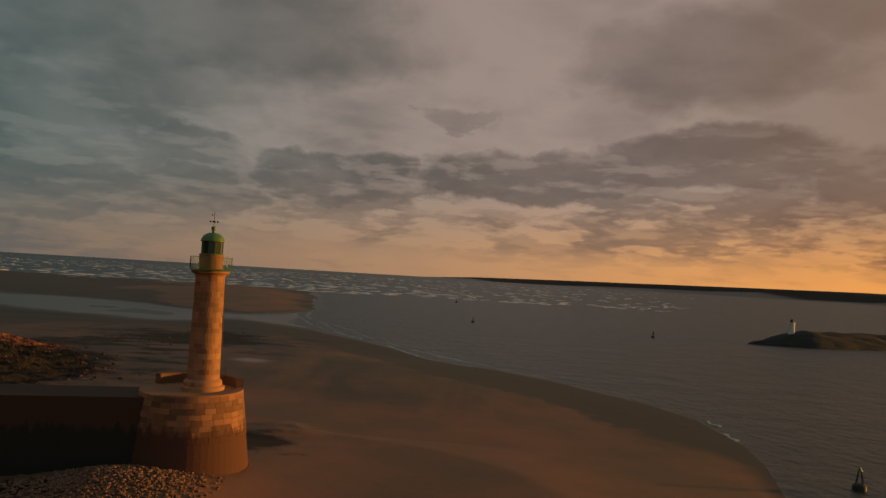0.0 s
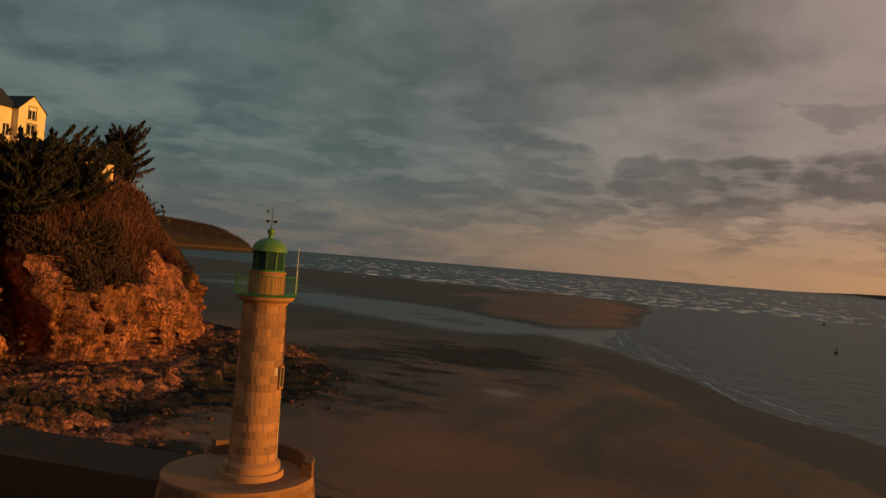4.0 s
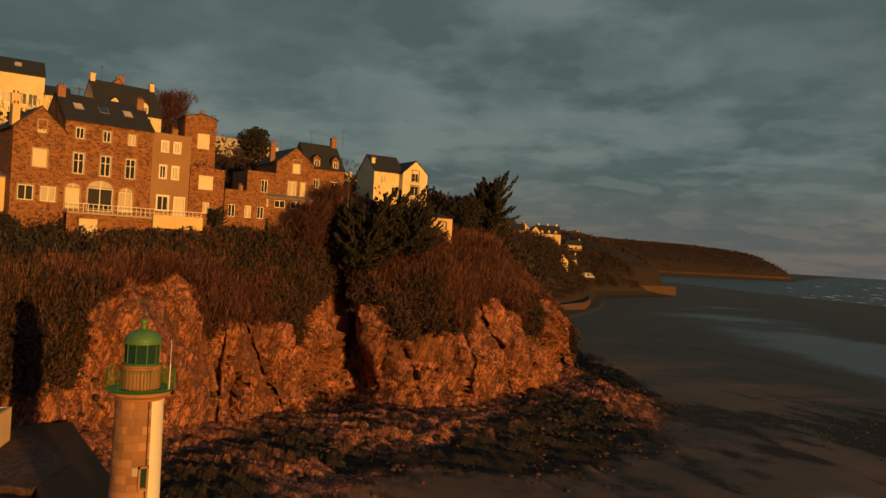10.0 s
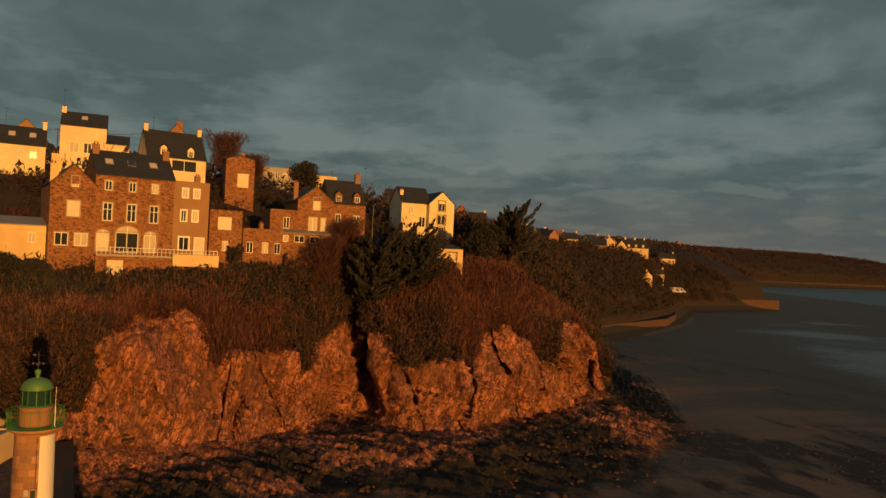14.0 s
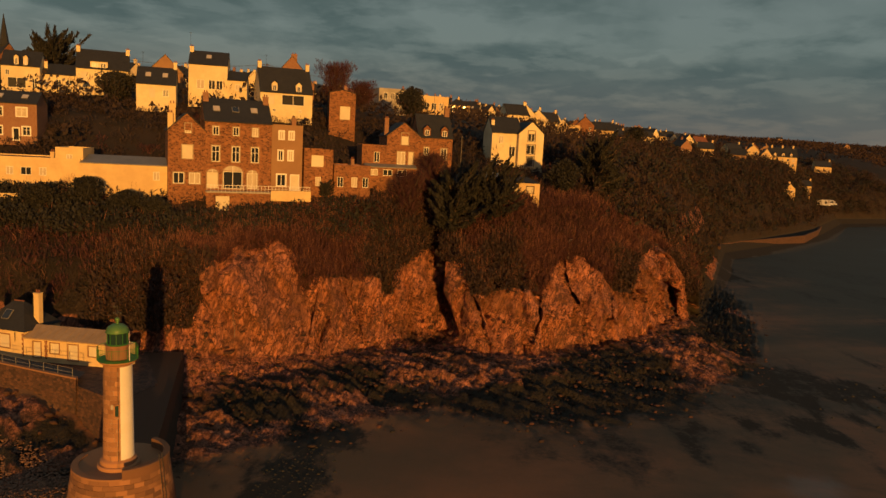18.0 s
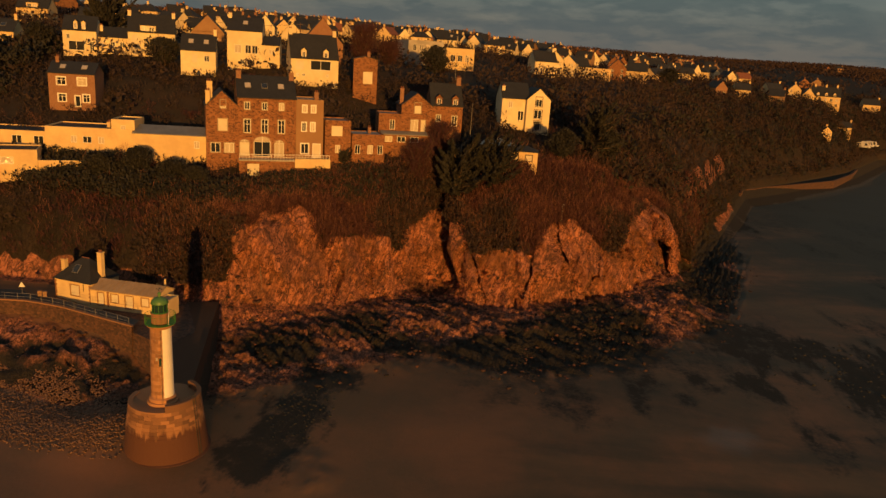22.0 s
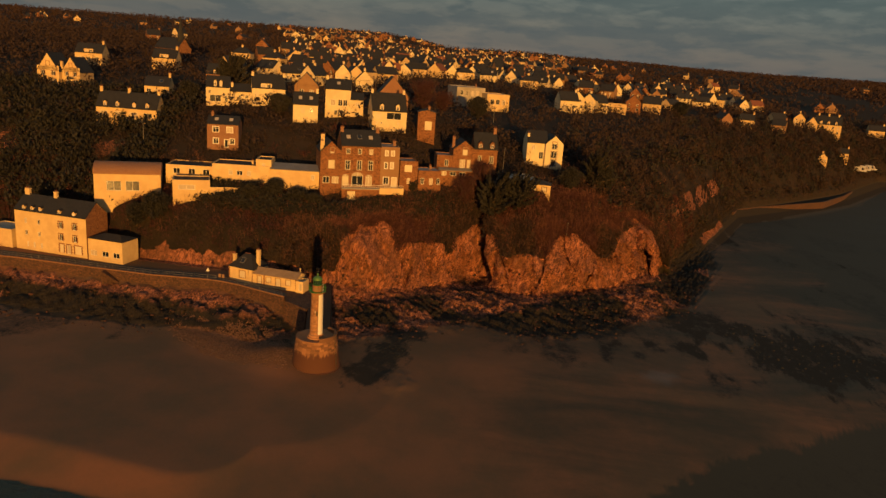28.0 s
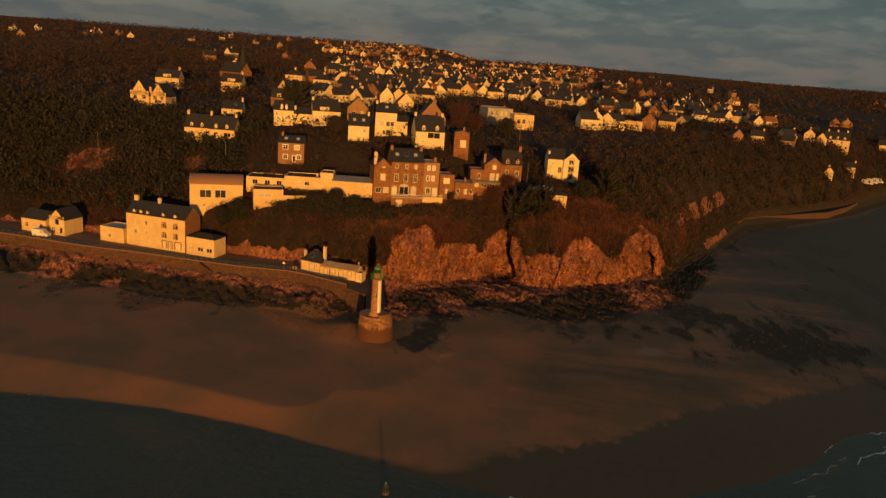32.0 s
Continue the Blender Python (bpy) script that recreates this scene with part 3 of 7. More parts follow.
def banked(x, y, s):
    """The shingle heaped beside the pier and round its head."""
    heap = np.clip(1.35 - shingle_q(x, y), 0, 1) * (s < -16.5)
    return heap * 0.45 + 0.6 * np.exp(-(np.hypot(x + 16.6, y - 51.0) / 9.5) ** 2) + 1.3 * np.exp(-(np.hypot((x + 21) / 7, (y - 43.5) / 5.5)) ** 2)


# bare rock that breaks through the wooded slopes: middle and half sizes
SCARS = ((-100, -66, 4, 11), (-97, -25, 3, 5), (-131, 147, 8, 6), (-147, 159, 11, 8), (-165, 172, 11, 8), (-184, 185, 12, 8), (-206, 197, 12, 8))


def off_scars(p):
    return p[np.all([np.hypot((p[:, 0] - a) / (c - 2), (p[:, 1] - b) / (d - 2)) > 1 for a, b, c, d in SCARS], axis=0)]


LAND = {}


def build_ground():
    ys = np.concatenate([-steps(60, (120, 1.5), (4200, -1.12))[::-1], steps(-60, (40, 0.8), (46, 0.6), (150, 0.36), (230, 1.2), (500, 2.2), (4800, -1.05))[1:]])
    ss = np.concatenate([-steps(18, (62, 0.9), (118, 1.0), (150, 2.0), (10500, -1.08))[::-1], steps(-18, (-1, 0.36), (10, 0.15), (26, 0.5), (120, 1.2), (4200, -1.06))[1:]])
    Y, S = np.meshgrid(ys, ss, indexing="ij")
    X = from_inland(S, Y)
    Z, s, beach = height(X, Y)
    cliff = np.clip(1 - abs(s - 3) / 9, 0, 1) * np.clip((Y - 36) / 8, 0, 1) * np.clip((240 - Y) / 60, 0, 1)
    bank = np.clip(1 - abs(s - 3) / 10, 0, 1) * np.clip((46 - Y) / 8, 0, 1)
    shelf = np.clip(1 - abs(s + 14) / 20, 0, 1) * np.clip((Y - 44) / 10, 0, 1) * np.clip((184 - Y) / 18, 0, 1)
    south = np.clip(1 - abs(s + 24) / 9, 0, 1) * np.clip((46 - Y) / 6, 0, 1)
    face = np.clip((s + 1) / 2, 0, 1) * np.clip((15 - s) / 6, 0, 1)
    bend = (fbm(Y / 40, Z / 7.0, 0 * Y, 4, 17) - 0.5) * 3.0
    cut = 11.0 * np.exp(-((Y - 84.6 + (Z - 8) * -0.12) / (1.7 + np.clip(12 - Z, 0, 9) * 0.42)) ** 2) + 4.5 * np.exp(-((Y - 64.0 - (Z - 8) * 0.15) / 1.0) ** 2) + 4.0 * np.exp(-((Y + bend - 112 + (Z - 8) * 0.2) / 0.9) ** 2)
    cut = cut + 2.5 * np.exp(-((Y + bend - 72.5 + (Z - 8) * 0.45) / 0.45) ** 2) + 2.5 * np.exp(-((Y + bend - 103.5 - (Z - 8) * 0.4) / 0.5) ** 2) + 3.0 * np.exp(-((Y - bend - 119 - (Z - 8) * 0.3) / 0.6) ** 2) + 1.5 * np.exp(-((Y - bend - 94 + (Z - 8) * 0.3) / 0.4) ** 2)
    cave = 16.0 * np.exp(-((Y - 139.2) / 2.4) ** 4) * np.clip((12.3 - Z) / 1.2, 0, 1) + 6.0 * np.exp(-((Y - 136.4 - (Z - 9) * 0.1) / 0.8) ** 2) * np.clip((Z - 5) / 3, 0, 1)
    low_ = np.clip((rock_top(Y) + 2.5 - Z) / 3, 0, 1)
    gully = np.exp(-((Y - 85.0) / 6) ** 2)
    cut = cut * np.maximum(low_, gully * np.clip((24 - Z) / 5, 0, 1))
    X = X - face * (cut + cave)
    Y = Y + face * (cut * 0.62 + cave * 0.35 * (Z < 10))
    crag = fbm(X / 12, (Y + 0.42 * Z) / 6.0, Z / 26, 5, 21, True)
    joint = fbm((X + Z * 0.4) / 3.5, (Y + 0.45 * Z) / 1.8, (Z - 0.45 * Y) / 6.0, 4, 33, True)
    slab = fbm(X / 14, Y / 9, Z / 24, 2, 13)
    grit = fbm((X - Z * 0.3) / 0.9, (Y - 0.4 * Z) / 0.8, (Z + 0.5 * Y) / 1.1, 3, 37, True)
    near = (s > -44) & (s < 16) & (Y > -110) & (Y < 245)
    block, chip, plate = np.zeros(X.shape), np.zeros(X.shape), np.zeros(X.shape)
    xn, yn, zn = X[near], Y[near], Z[near]
    block[near] = facets(xn + zn * 0.3, yn + zn * 0.25, zn - yn * 0.2, (5.5, 3.8, 9.0), 121, 1.0)
    chip[near] = facets(xn + zn * 0.2, yn - zn * 0.2, zn + yn * 0.3, (1.9, 1.1, 3.4), 141, 0.9)
    plate[near] = facets(xn * 0.8 + yn * 0.6, yn * 0.8 - xn * 0.6, zn * 0.2, (3.6, 1.3, 3.0), 161, 1.0)
    X = X + cliff * ((crag - 0.62) * 4.0 + (slab - 0.5) * 6.0 + (joint - 0.6) * 1.5 + (grit - 0.6) * 0.8 + block * 3.6 + chip * 1.5) + bank * (joint - 0.6) * 1.5
    Z = Z + cliff * (joint - 0.6) * 0.4
    ledge = fbm((X + Y) / 13, (X - Y) / 3.2, 0 * X, 5, 44, True)
    lumps = fbm(X / 3, Y / 3, 0 * X, 4, 55, True)
    near_reef = np.clip(1 - np.hypot((X + 12.5) / 6, (Y - 69) / 5), 0, 1)
    Z = Z + near_reef * (lumps - 0.2) * 1.1
    Z = Z + shelf * ((ledge - 0.58) * 1.9 + (lumps - 0.6) * 0.45 + plate * 0.9 + chip * 0.35) + south * ((ledge - 0.6) * 2.6 + (lumps - 0.6) * 0.5 + plate * 1.2 + chip * 0.5)
    Z = Z + banked(X, Y, s)
    upland = np.clip((s - 10) / 30, 0, 1) * np.clip((s - 90) / 200, 0, 1)
    Z = Z + upland * (fbm(X / 160, Y / 160, 0 * X, 3, 71) - 0.5) * 9
    # low far shore that closes the bay to the north-east
    az = np.arctan2(X, Y)
    r = np.hypot(X, Y)
    far = np.clip((r - 3800) / 300, 0, 1) * np.clip((az - radians(3)) / radians(4), 0, 1)
    Z = np.maximum(Z, np.where((far > 0) & (X > 150), -7 + far * (22 + 42 * np.clip((az - radians(6)) / radians(30), 0, 1) * (0.6 + 0.8 * fbm(az * 14, 0 * az, 0 * az, 3, 3))), -99))
    V = np.stack([X, Y, Z], -1).reshape(-1, 3)
    ob = big_mesh("ground", V, sheet_faces(len(ys), len(ss)), [SHORE])
    weedy = fbm(X / 12, Y / 12, 0 * X, 4, 91)
    outer = np.clip((fbm(X / 30, Y / 16, 0 * X, 4, 95) - 0.53) * 9, 0, 1) * np.clip((Y - 90) / 30, 0, 1) * np.clip((-X - 15) / 30, 0, 1) * (s > -95) * (Y < 520)
    # black weedy reef north of the pier head, shingle bank south of it
    ax, ay, bx, by = -37.0, 68.5, -14.0, 62.0
    t = np.clip(((X - ax) * (bx - ax) + (Y - ay) * (by - ay)) / ((bx - ax) ** 2 + (by - ay) ** 2), 0, 1)
    reef = np.clip(1.4 - np.hypot(X - ax - t * (bx - ax), Y - ay - t * (by - ay)) / 5.0 + (lumps - 0.6) * 1.5, 0, 1)
    patch = np.zeros(X.shape)
    ragged = (fbm(X / 9, Y / 4, 0 * X, 5, 97) - 0.52)
    for px, py, rx, ry, full in ((-48, 170, 24, 33, 0.85), (-62, 150, 14, 14, 0.75), (-24, 182, 10, 5, 0.6), (-55, 126, 17, 15, 0.55), (-66, 182, 22, 11, 0.6), (-36, 104, 9, 12, 0.5), (-24, 140, 8, 4, 0.5), (-150, 204, 15, 5, 0.6),
                                 (-170, 193, 22, 5, 0.5), (-95, 210, 26, 8, 0.5), (-120, 232, 30, 8, 0.5), (-30, -14, 9, 10, 0.6), (-26, 6, 5, 5, 0.6), (-38, -40, 9, 12, 0.6)):
        patch = np.maximum(patch, np.clip((1.2 - np.hypot((X - px) / rx, (Y - py) / ry)) * 1.6 + ragged * 3.2, 0, 1) * full)
    bed = np.clip(1.6 - shingle_q(X, Y) + (lumps - 0.6), 0, 1) * (s < -17)
    shore_d = np.interp(Y, TIDE_Y, TIDE_X) - X
    silt = np.clip((X - np.interp(Y, DRY_Y, DRY_X) + (lumps - 0.6) * 7) / 9, 0, 1) * np.clip((Y - 72) / 20, 0, 1) * np.clip((250 - Y) / 30, 0, 1)
    outer = np.clip((outer * 0.45 + patch) * (s < -4) * (Z < 4) + reef * 0.85 + silt * 0.36 * np.clip((shore_d - 1) / 3, 0, 1), 0, 1)
    pool = np.clip(1.15 - np.hypot((X + 26) / 9, (Y - 127) / 7) + (weedy - 0.5) * 1.6, 0, 1)
    bar = sand_bar(X, Y)
    lag = np.clip(((X + 70) * -260 + (Y - 265) * 160) / (260.0 ** 2 + 160.0 ** 2), 0, 1)
    lagoon = np.clip((Y - 150) / 60, 0, 1) * np.exp(-(np.hypot(X + 70 + 260 * lag, Y - 265 - 160 * lag) / 62) ** 2)
    scar = np.zeros(X.shape)
    for px, py, rx, ry in SCARS:
        scar = np.maximum(scar, np.clip(1.45 - np.hypot((X - px) / rx, (Y - py) / ry) + (lumps - 0.6) * 2.0, 0, 1) * np.where(py > 0, np.clip((joint - 0.50) * 7, 0, 1) * np.clip((Z - 13) / 2, 0, 1) * np.clip((22 - Z) / 3, 0, 1), 1.0))
    masks = {
        "rock": np.clip(scar + bed * 0.3 + cliff * 2.2 + np.clip(1.6 - abs(s - 6) / 9, 0, 1) * (Y > 44) * (Y < 205) * np.clip(Z - 3, 0, 1) + shelf * 1.6 * np.clip((Z - 0.55) * 2, 0, 1) + south * 1.4 * np.clip((Z - 0.8) * 2, 0, 1) + bank * 1.2 + np.clip(1 - abs(s - 4) / 14, 0, 1) * (Y > 500), 0, 1),
        "weed": np.clip(np.clip((6.2 - Z) / 1.6, 0, 1) * (1 - 0.7 * bed) * np.clip(south * 2, 0, 1) * np.clip((weedy - 0.32) * 6, 0, 1) + np.clip((s + 16) / 5, 0, 1) * np.clip((2.5 - s) / 2, 0, 1) * (Y > 146) * np.where((Y > 178) & (Y < 200), 0.3, 1.0) + np.clip((14 - s) / 5, 0, 1) * (s > -14) * (Y > 500) * 0.7 + np.clip((4.8 - Z) / 1.8, 0, 1) * np.clip((shelf + south) * 2, 0, 1) * np.clip((weedy - 0.33) * 6, 0, 1) * 1.15 + outer, 0, 1),
        "veg": np.clip((Z - rock_top(Y - face * cut * 0.62) - ((crag - 0.55) * 3.0 + block * 1.2 + (joint - 0.6) * 1.5) * np.where(Y < 146, 1.0, 0.3)) / 1.6, 0, 1) * (s > 0.5) * (1 - scar) + (far > 0.3) * np.clip(Z / 3, 0, 1),
        "shine": np.clip(np.clip((-0.72 - beach) * 6, 0, 1) * 0.6 + lagoon * np.clip((0.05 - beach) * 1.6, 0, 1) + pool * 0.75, 0, 1),
        "wet": np.clip(0.54 * np.clip((Y - 52) / 45, 0, 1) + 0.25 * np.clip((Y - 175) / 50, 0, 1) + np.clip((-0.52 - beach) * 2.5, 0, 1) + np.clip((Y - 130) / 60, 0, 1) * np.clip((0.15 - beach) * 1.6, 0, 1) + silt - bar * 2.0, 0, 1),
    }
    for k, v in masks.items():
        a = ob.data.attributes.new(k, "FLOAT", "POINT")
        a.data.foreach_set("value", v.astype(np.float32).ravel())
    LAND["xyz"], LAND["veg"], LAND["s"] = np.stack([X, Y, Z], -1), masks["veg"], s
    tagged(ob, "sand beach, orange rock cliffs and scrubby hillside", "ground", kind="structure")
    return ob


ground = build_ground()
LEVEL = -0.8
sea = big_mesh("water", [(-4800, -4300, LEVEL), (5000, -4300, LEVEL), (5000, 5000, LEVEL), (-4800, 5000, LEVEL)], [(0, 1, 2, 3)], [SEA])
tagged(sea, "dark grey-green sea with small ripples", "water", kind="structure")

# ---------------- building kit ----------------
class Shape:
    """Collects verts and faces for one mesh."""
    def __init__(self):
        self.v, self.f = [], []

    def poly(self, *faces_pts):
        for pts in faces_pts:
            i = len(self.v)
            self.v += [tuple(p) for p in pts]
            self.f.append(tuple(range(i, i + len(pts))))
        return self

    def box(self, x0, x1, y0, y1, z0, z1):
        i = len(self.v)
        self.v += [(x, y, z) for z in (z0, z1) for x, y in ((x0, y0), (x1, y0), (x1, y1), (x0, y1))]
        self.f += [tuple(i + k for k in q) for q in ((3, 2, 1, 0), (4, 5, 6, 7), (0, 1, 5, 4), (1, 2, 6, 5), (2, 3, 7, 6), (3, 0, 4, 7))]
        return self

    def lathe(self, profile, n=32, a0=0.0, a1=360.0):
        """Turns (radius, z) round the z axis."""
        whole = abs(a1 - a0) >= 359.9
        m = n if whole else n + 1
        i = len(self.v)
        for r, z in profile:
            for k in range(m):
                a = radians(a0 + (a1 - a0) * k / n)
                self.v.append((r * math.cos(a), r * math.sin(a), z))
        for j in range(len(profile) - 1):
            for k in range(n):
                k2 = (k + 1) % m
                self.f.append((i + j * m + k, i + j * m + k2, i + (j + 1) * m + k2, i + (j + 1) * m + k))
        return self

    def tube(self, pts, radii, n=6):
        pts = [Vector(p) for p in pts]
        i = len(self.v)
        for k, p in enumerate(pts):
            d = (pts[min(k + 1, len(pts) - 1)] - pts[max(k - 1, 0)]).normalized()
            a = d.orthogonal().normalized()
            b = d.cross(a)
            r = radii[k] if isinstance(radii, (list, tuple)) else radii
            for q in range(n):
                t = 2 * math.pi * q / n
                self.v.append(tuple(p + a * (r * math.cos(t)) + b * (r * math.sin(t))))
        for k in range(len(pts) - 1):
            for q in range(n):
                q2 = (q + 1) % n
                self.f.append((i + k * n + q, i + k * n + q2, i + (k + 1) * n + q2, i + (k + 1) * n + q))
        self.f.append(tuple(i + q for q in reversed(range(n))))
        self.f.append(tuple(i + (len(pts) - 1) * n + q for q in range(n)))
        return self

    def mesh(self, name, mat, smooth=False):
        me = bpy.data.meshes.new(name)
        seen, verts, at = {}, [], []
        for p in self.v:
            key = (round(p[0], 4), round(p[1], 4), round(p[2], 4))
            if key not in seen:
                seen[key] = len(verts)
                verts.append(p)
            at.append(seen[key])
        faces = [tuple(dict.fromkeys(at[k] for k in f)) for f in self.f]
        me.from_pydata(verts, [], [f for f in faces if len(f) > 2])
        me.materials.append(mat)
        if smooth:
            me.shade_smooth()
        return me


def part(name, shape, mat, parent, label="", at=None, smooth=False):
    me = shape if isinstance(shape, bpy.types.Mesh) else shape.mesh(name, mat, smooth)
    ob = new(name, me)
    ob.parent = parent
    if at is not None:
        ob.matrix_basis = at
    if label:
        tagged(ob, label)
    return ob


def thing(name, m, label, category, group=""):
    ob = new(name)
    ob.empty_display_size = 0.3
    ob.matrix_basis = m
    return tagged(ob, label, category, group)


SHARED = {}


def window_meshes(w, h, style):
    key = (round(w, 2), round(h, 2), style)
    if key not in SHARED:
        fr = Shape()
        b = 0.09
        fr.box(-w / 2, w / 2, 0, 0.07, 0, b).box(-w / 2, w / 2, 0, 0.07, h - b, h)
        fr.box(-w / 2, -w / 2 + b, 0, 0.07, b, h - b).box(w / 2 - b, w / 2, 0, 0.07, b, h - b)
        if style in ("two", "cross"):
            fr.box(-0.05, 0.05, 0, 0.06, b, h - b)
        if style == "cross":
            fr.box(-w / 2 + b, -0.05, 0.005, 0.055, h * 0.62, h * 0.62 + 0.07).box(0.05, w / 2 - b, 0.005, 0.055, h * 0.62, h * 0.62 + 0.07)
        pn = Shape().box(-w / 2 + b * 0.6, w / 2 - b * 0.6, 0.03, 0.045, b * 0.6, h - b * 0.6)
        SHARED[key] = (fr.mesh("window", SHUTTER if style == "shut" else FRAME), pn.mesh("pane", SHUTTER if style == "shut" else GLASS))
    return SHARED[key]


def facade(w, h, z0, openings, deep=0.22):
    """The front of a wall in the plane y = 0, with real recesses at the openings (x, z, w, h, style)."""
    sh = Shape()
    xs = sorted({-w / 2, w / 2} | {v for o in openings for v in (max(-w / 2, o[0] - o[2] / 2), min(w / 2, o[0] + o[2] / 2))})
    zs = sorted({z0, h} | {v for o in openings for v in (max(z0, o[1]), min(h, o[1] + o[3]))})
    for xa, xb in zip(xs, xs[1:]):
        for za, zb in zip(zs, zs[1:]):
            cx, cz = (xa + xb) / 2, (za + zb) / 2
            if any(abs(cx - o[0]) < o[2] / 2 and o[1] < cz < o[1] + o[3] for o in openings):
                continue
            sh.poly([(xa, 0, za), (xb, 0, za), (xb, 0, zb), (xa, 0, zb)])
    for x, z, ow, oh, *_ in openings:
        a, b, c, d = x - ow / 2, x + ow / 2, z, z + oh
        sh.poly([(a, 0, c), (a, deep, c), (b, deep, c), (b, 0, c)], [(a, 0, d), (b, 0, d), (b, deep, d), (a, deep, d)],
                [(a, 0, c), (a, 0, d), (a, deep, d), (a, deep, c)], [(b, 0, c), (b, deep, c), (b, deep, d), (b, 0, d)],
                [(a, deep, c), (a, deep, d), (b, deep, d), (b, deep, c)])
    return sh


def house(x, y, z, turn, w, d, h, roof="eaves", pitch=42, wall=CREAM, cover=SLATE, openings=(), chimneys=(), label="", category="house",
          name="house", group="", lights=(), dormers=(), sides=(), stack=None, below=3.0, over=0.25, surround=None):
    """A house whose front's middle stands at (x, y, z) and faces +x, turned by turn degrees; local x runs to the right along the front, y inwards."""
    base = thing(name, pose(x, y, z, 0, 0, 90 + turn), label, category, group)
    sh = facade(w, h, -below, openings)
    rise = math.tan(radians(pitch))
    top = d / 2 * rise if roof == "eaves" else w / 2 * rise
    L, R = -w / 2, w / 2
    sh.poly([(R, 0, -below), (R, d, -below), (R, d, h), (R, 0, h)], [(R, d, -below), (L, d, -below), (L, d, h), (R, d, h)],
            [(L, d, -below), (L, 0, -below), (L, 0, h), (L, d, h)])
    rf = Shape()
    t = 0.14
    if roof == "eaves":
        sh.poly([(R, 0, h), (R, d, h), (R, d / 2, h + top)], [(L, d, h), (L, 0, h), (L, d / 2, h + top)])
        o = over
        for s0, ya, za in ((1, -o, h - o * rise), (-1, d + o, h - o * rise)):
            p = [(L - 0.12, ya, za), (R + 0.12, ya, za), (R + 0.12, d / 2, h + top), (L - 0.12, d / 2, h + top)]
            q = [(px, py, pz + t) for px, py, pz in p]
            if s0 < 0:
                p, q = p[::-1], q[::-1]
            rf.poly(q, p[::-1], *[[p[k], p[(k + 1) % 4], q[(k + 1) % 4], q[k]] for k in range(4)])
    elif roof == "gable":
        sh.poly([(L, 0, h), (R, 0, h), (0, 0, h + top)], [(R, d, h), (L, d, h), (0, d, h + top)])
        o = over
        for xa, flip in ((L - o, False), (R + o, True)):
            za = h - o * rise
            p = [(xa, -0.15, za), (0, -0.15, h + top), (0, d + 0.15, h + top), (xa, d + 0.15, za)]
            q = [(px, py, pz + t) for px, py, pz in p]
            if flip:
                p, q = p[::-1], q[::-1]
            rf.poly(q[::-1], p, *[[p[(k + 1) % 4], p[k], q[k], q[(k + 1) % 4]] for k in range(4)])
    elif roof == "hip":
        o, k = over, min(d, w) / 2 * 0.95
        za, zt = h - 0.05, h + d / 2 * rise
        c = [(L - o, -o, za), (R + o, -o, za), (R + o, d + o, za), (L - o, d + o, za)]
        r0, r1 = (L + k, d / 2, zt), (R - k, d / 2, zt)
        rf.poly([c[0], c[1], r1, r0], [c[2], c[3], r0, r1], [c[1], c[2], r1], [c[3], c[0], r0], c[::-1])
        top = d / 2 * rise
    else:  # flat, with a parapet upstand
        sh.poly([(L, 0, h), (R, 0, h), (R, d, h), (L, d, h)])
        p = 0.25
        for q in ((L, R, 0, p), (L, R, d - p, d)):
            sh.box(q[0], q[1], q[2], q[3], h, h + 0.3)
        sh.box(L, L + p, p, d - p, h, h + 0.3).box(R - p, R, p, d - p, h, h + 0.3)
        rf.box(L + p + 0.01, R - p - 0.01, p + 0.01, d - p - 0.01, h + 0.01, h + 0.1)
        top = 0.3
    part("wall", sh, wall, base)
    part("roof", rf, cover, base)
    for cx, cy, ch, cw in chimneys:
        zr = h + (max(0.0, top - abs(cy - d / 2) * rise) if roof in ("eaves", "hip") else max(0.0, top - abs(cx) * rise))
        zt = max(zr, h) + ch
        s = Shape().box(cx - cw / 2, cx + cw / 2, cy - 0.35, cy + 0.35, h - 0.3, zt)
        s.box(cx - cw / 2 - 0.06, cx + cw / 2 + 0.06, cy - 0.41, cy + 0.41, zt, zt + 0.14)
        ck = part("chimney", s, stack or (wall if wall in (CREAM, WHITE) else BRICK), base)
        pots = Shape()
        for k in range(2):
            pots.tube([(cx + (k - 0.5) * cw * 0.45, cy, zt + 0.14), (cx + (k - 0.5) * cw * 0.45, cy, zt + 0.55)], [0.12, 0.09], 6)
        part("chimney_pot", pots, TILE, ck)
    for ox, oz, ow, oh, style in openings:
        fr, pn = window_meshes(ow, oh, style)
        nm = "door" if style == "door" else "window"
        wn = part(nm, fr, None, base, at=pose(ox, 0.10, oz))
        part("pane", pn, None, wn)
        if surround:
            b = 0.16
            part("window_surround", Shape().box(ox - ow / 2 - b, ox - ow / 2, -0.03, 0.05, oz - 0.1, oz + oh + b).box(ox + ow / 2, ox + ow / 2 + b, -0.03, 0.05, oz - 0.1, oz + oh + b)
                 .box(ox - ow / 2, ox + ow / 2, -0.03, 0.05, oz + oh, oz + oh + b).box(ox - ow / 2, ox + ow / 2, -0.06, 0.05, oz - 0.1, oz), surround, base)
    for side, oy, oz, ow, oh in sides:
        fr, pn = window_meshes(ow, oh, "two")
        wn = part("window", fr, None, base, at=pose(R + 0.03 if side > 0 else L - 0.03, oy, oz, 0, 0, 90 if side > 0 else -90))
        part("pane", pn, None, wn)
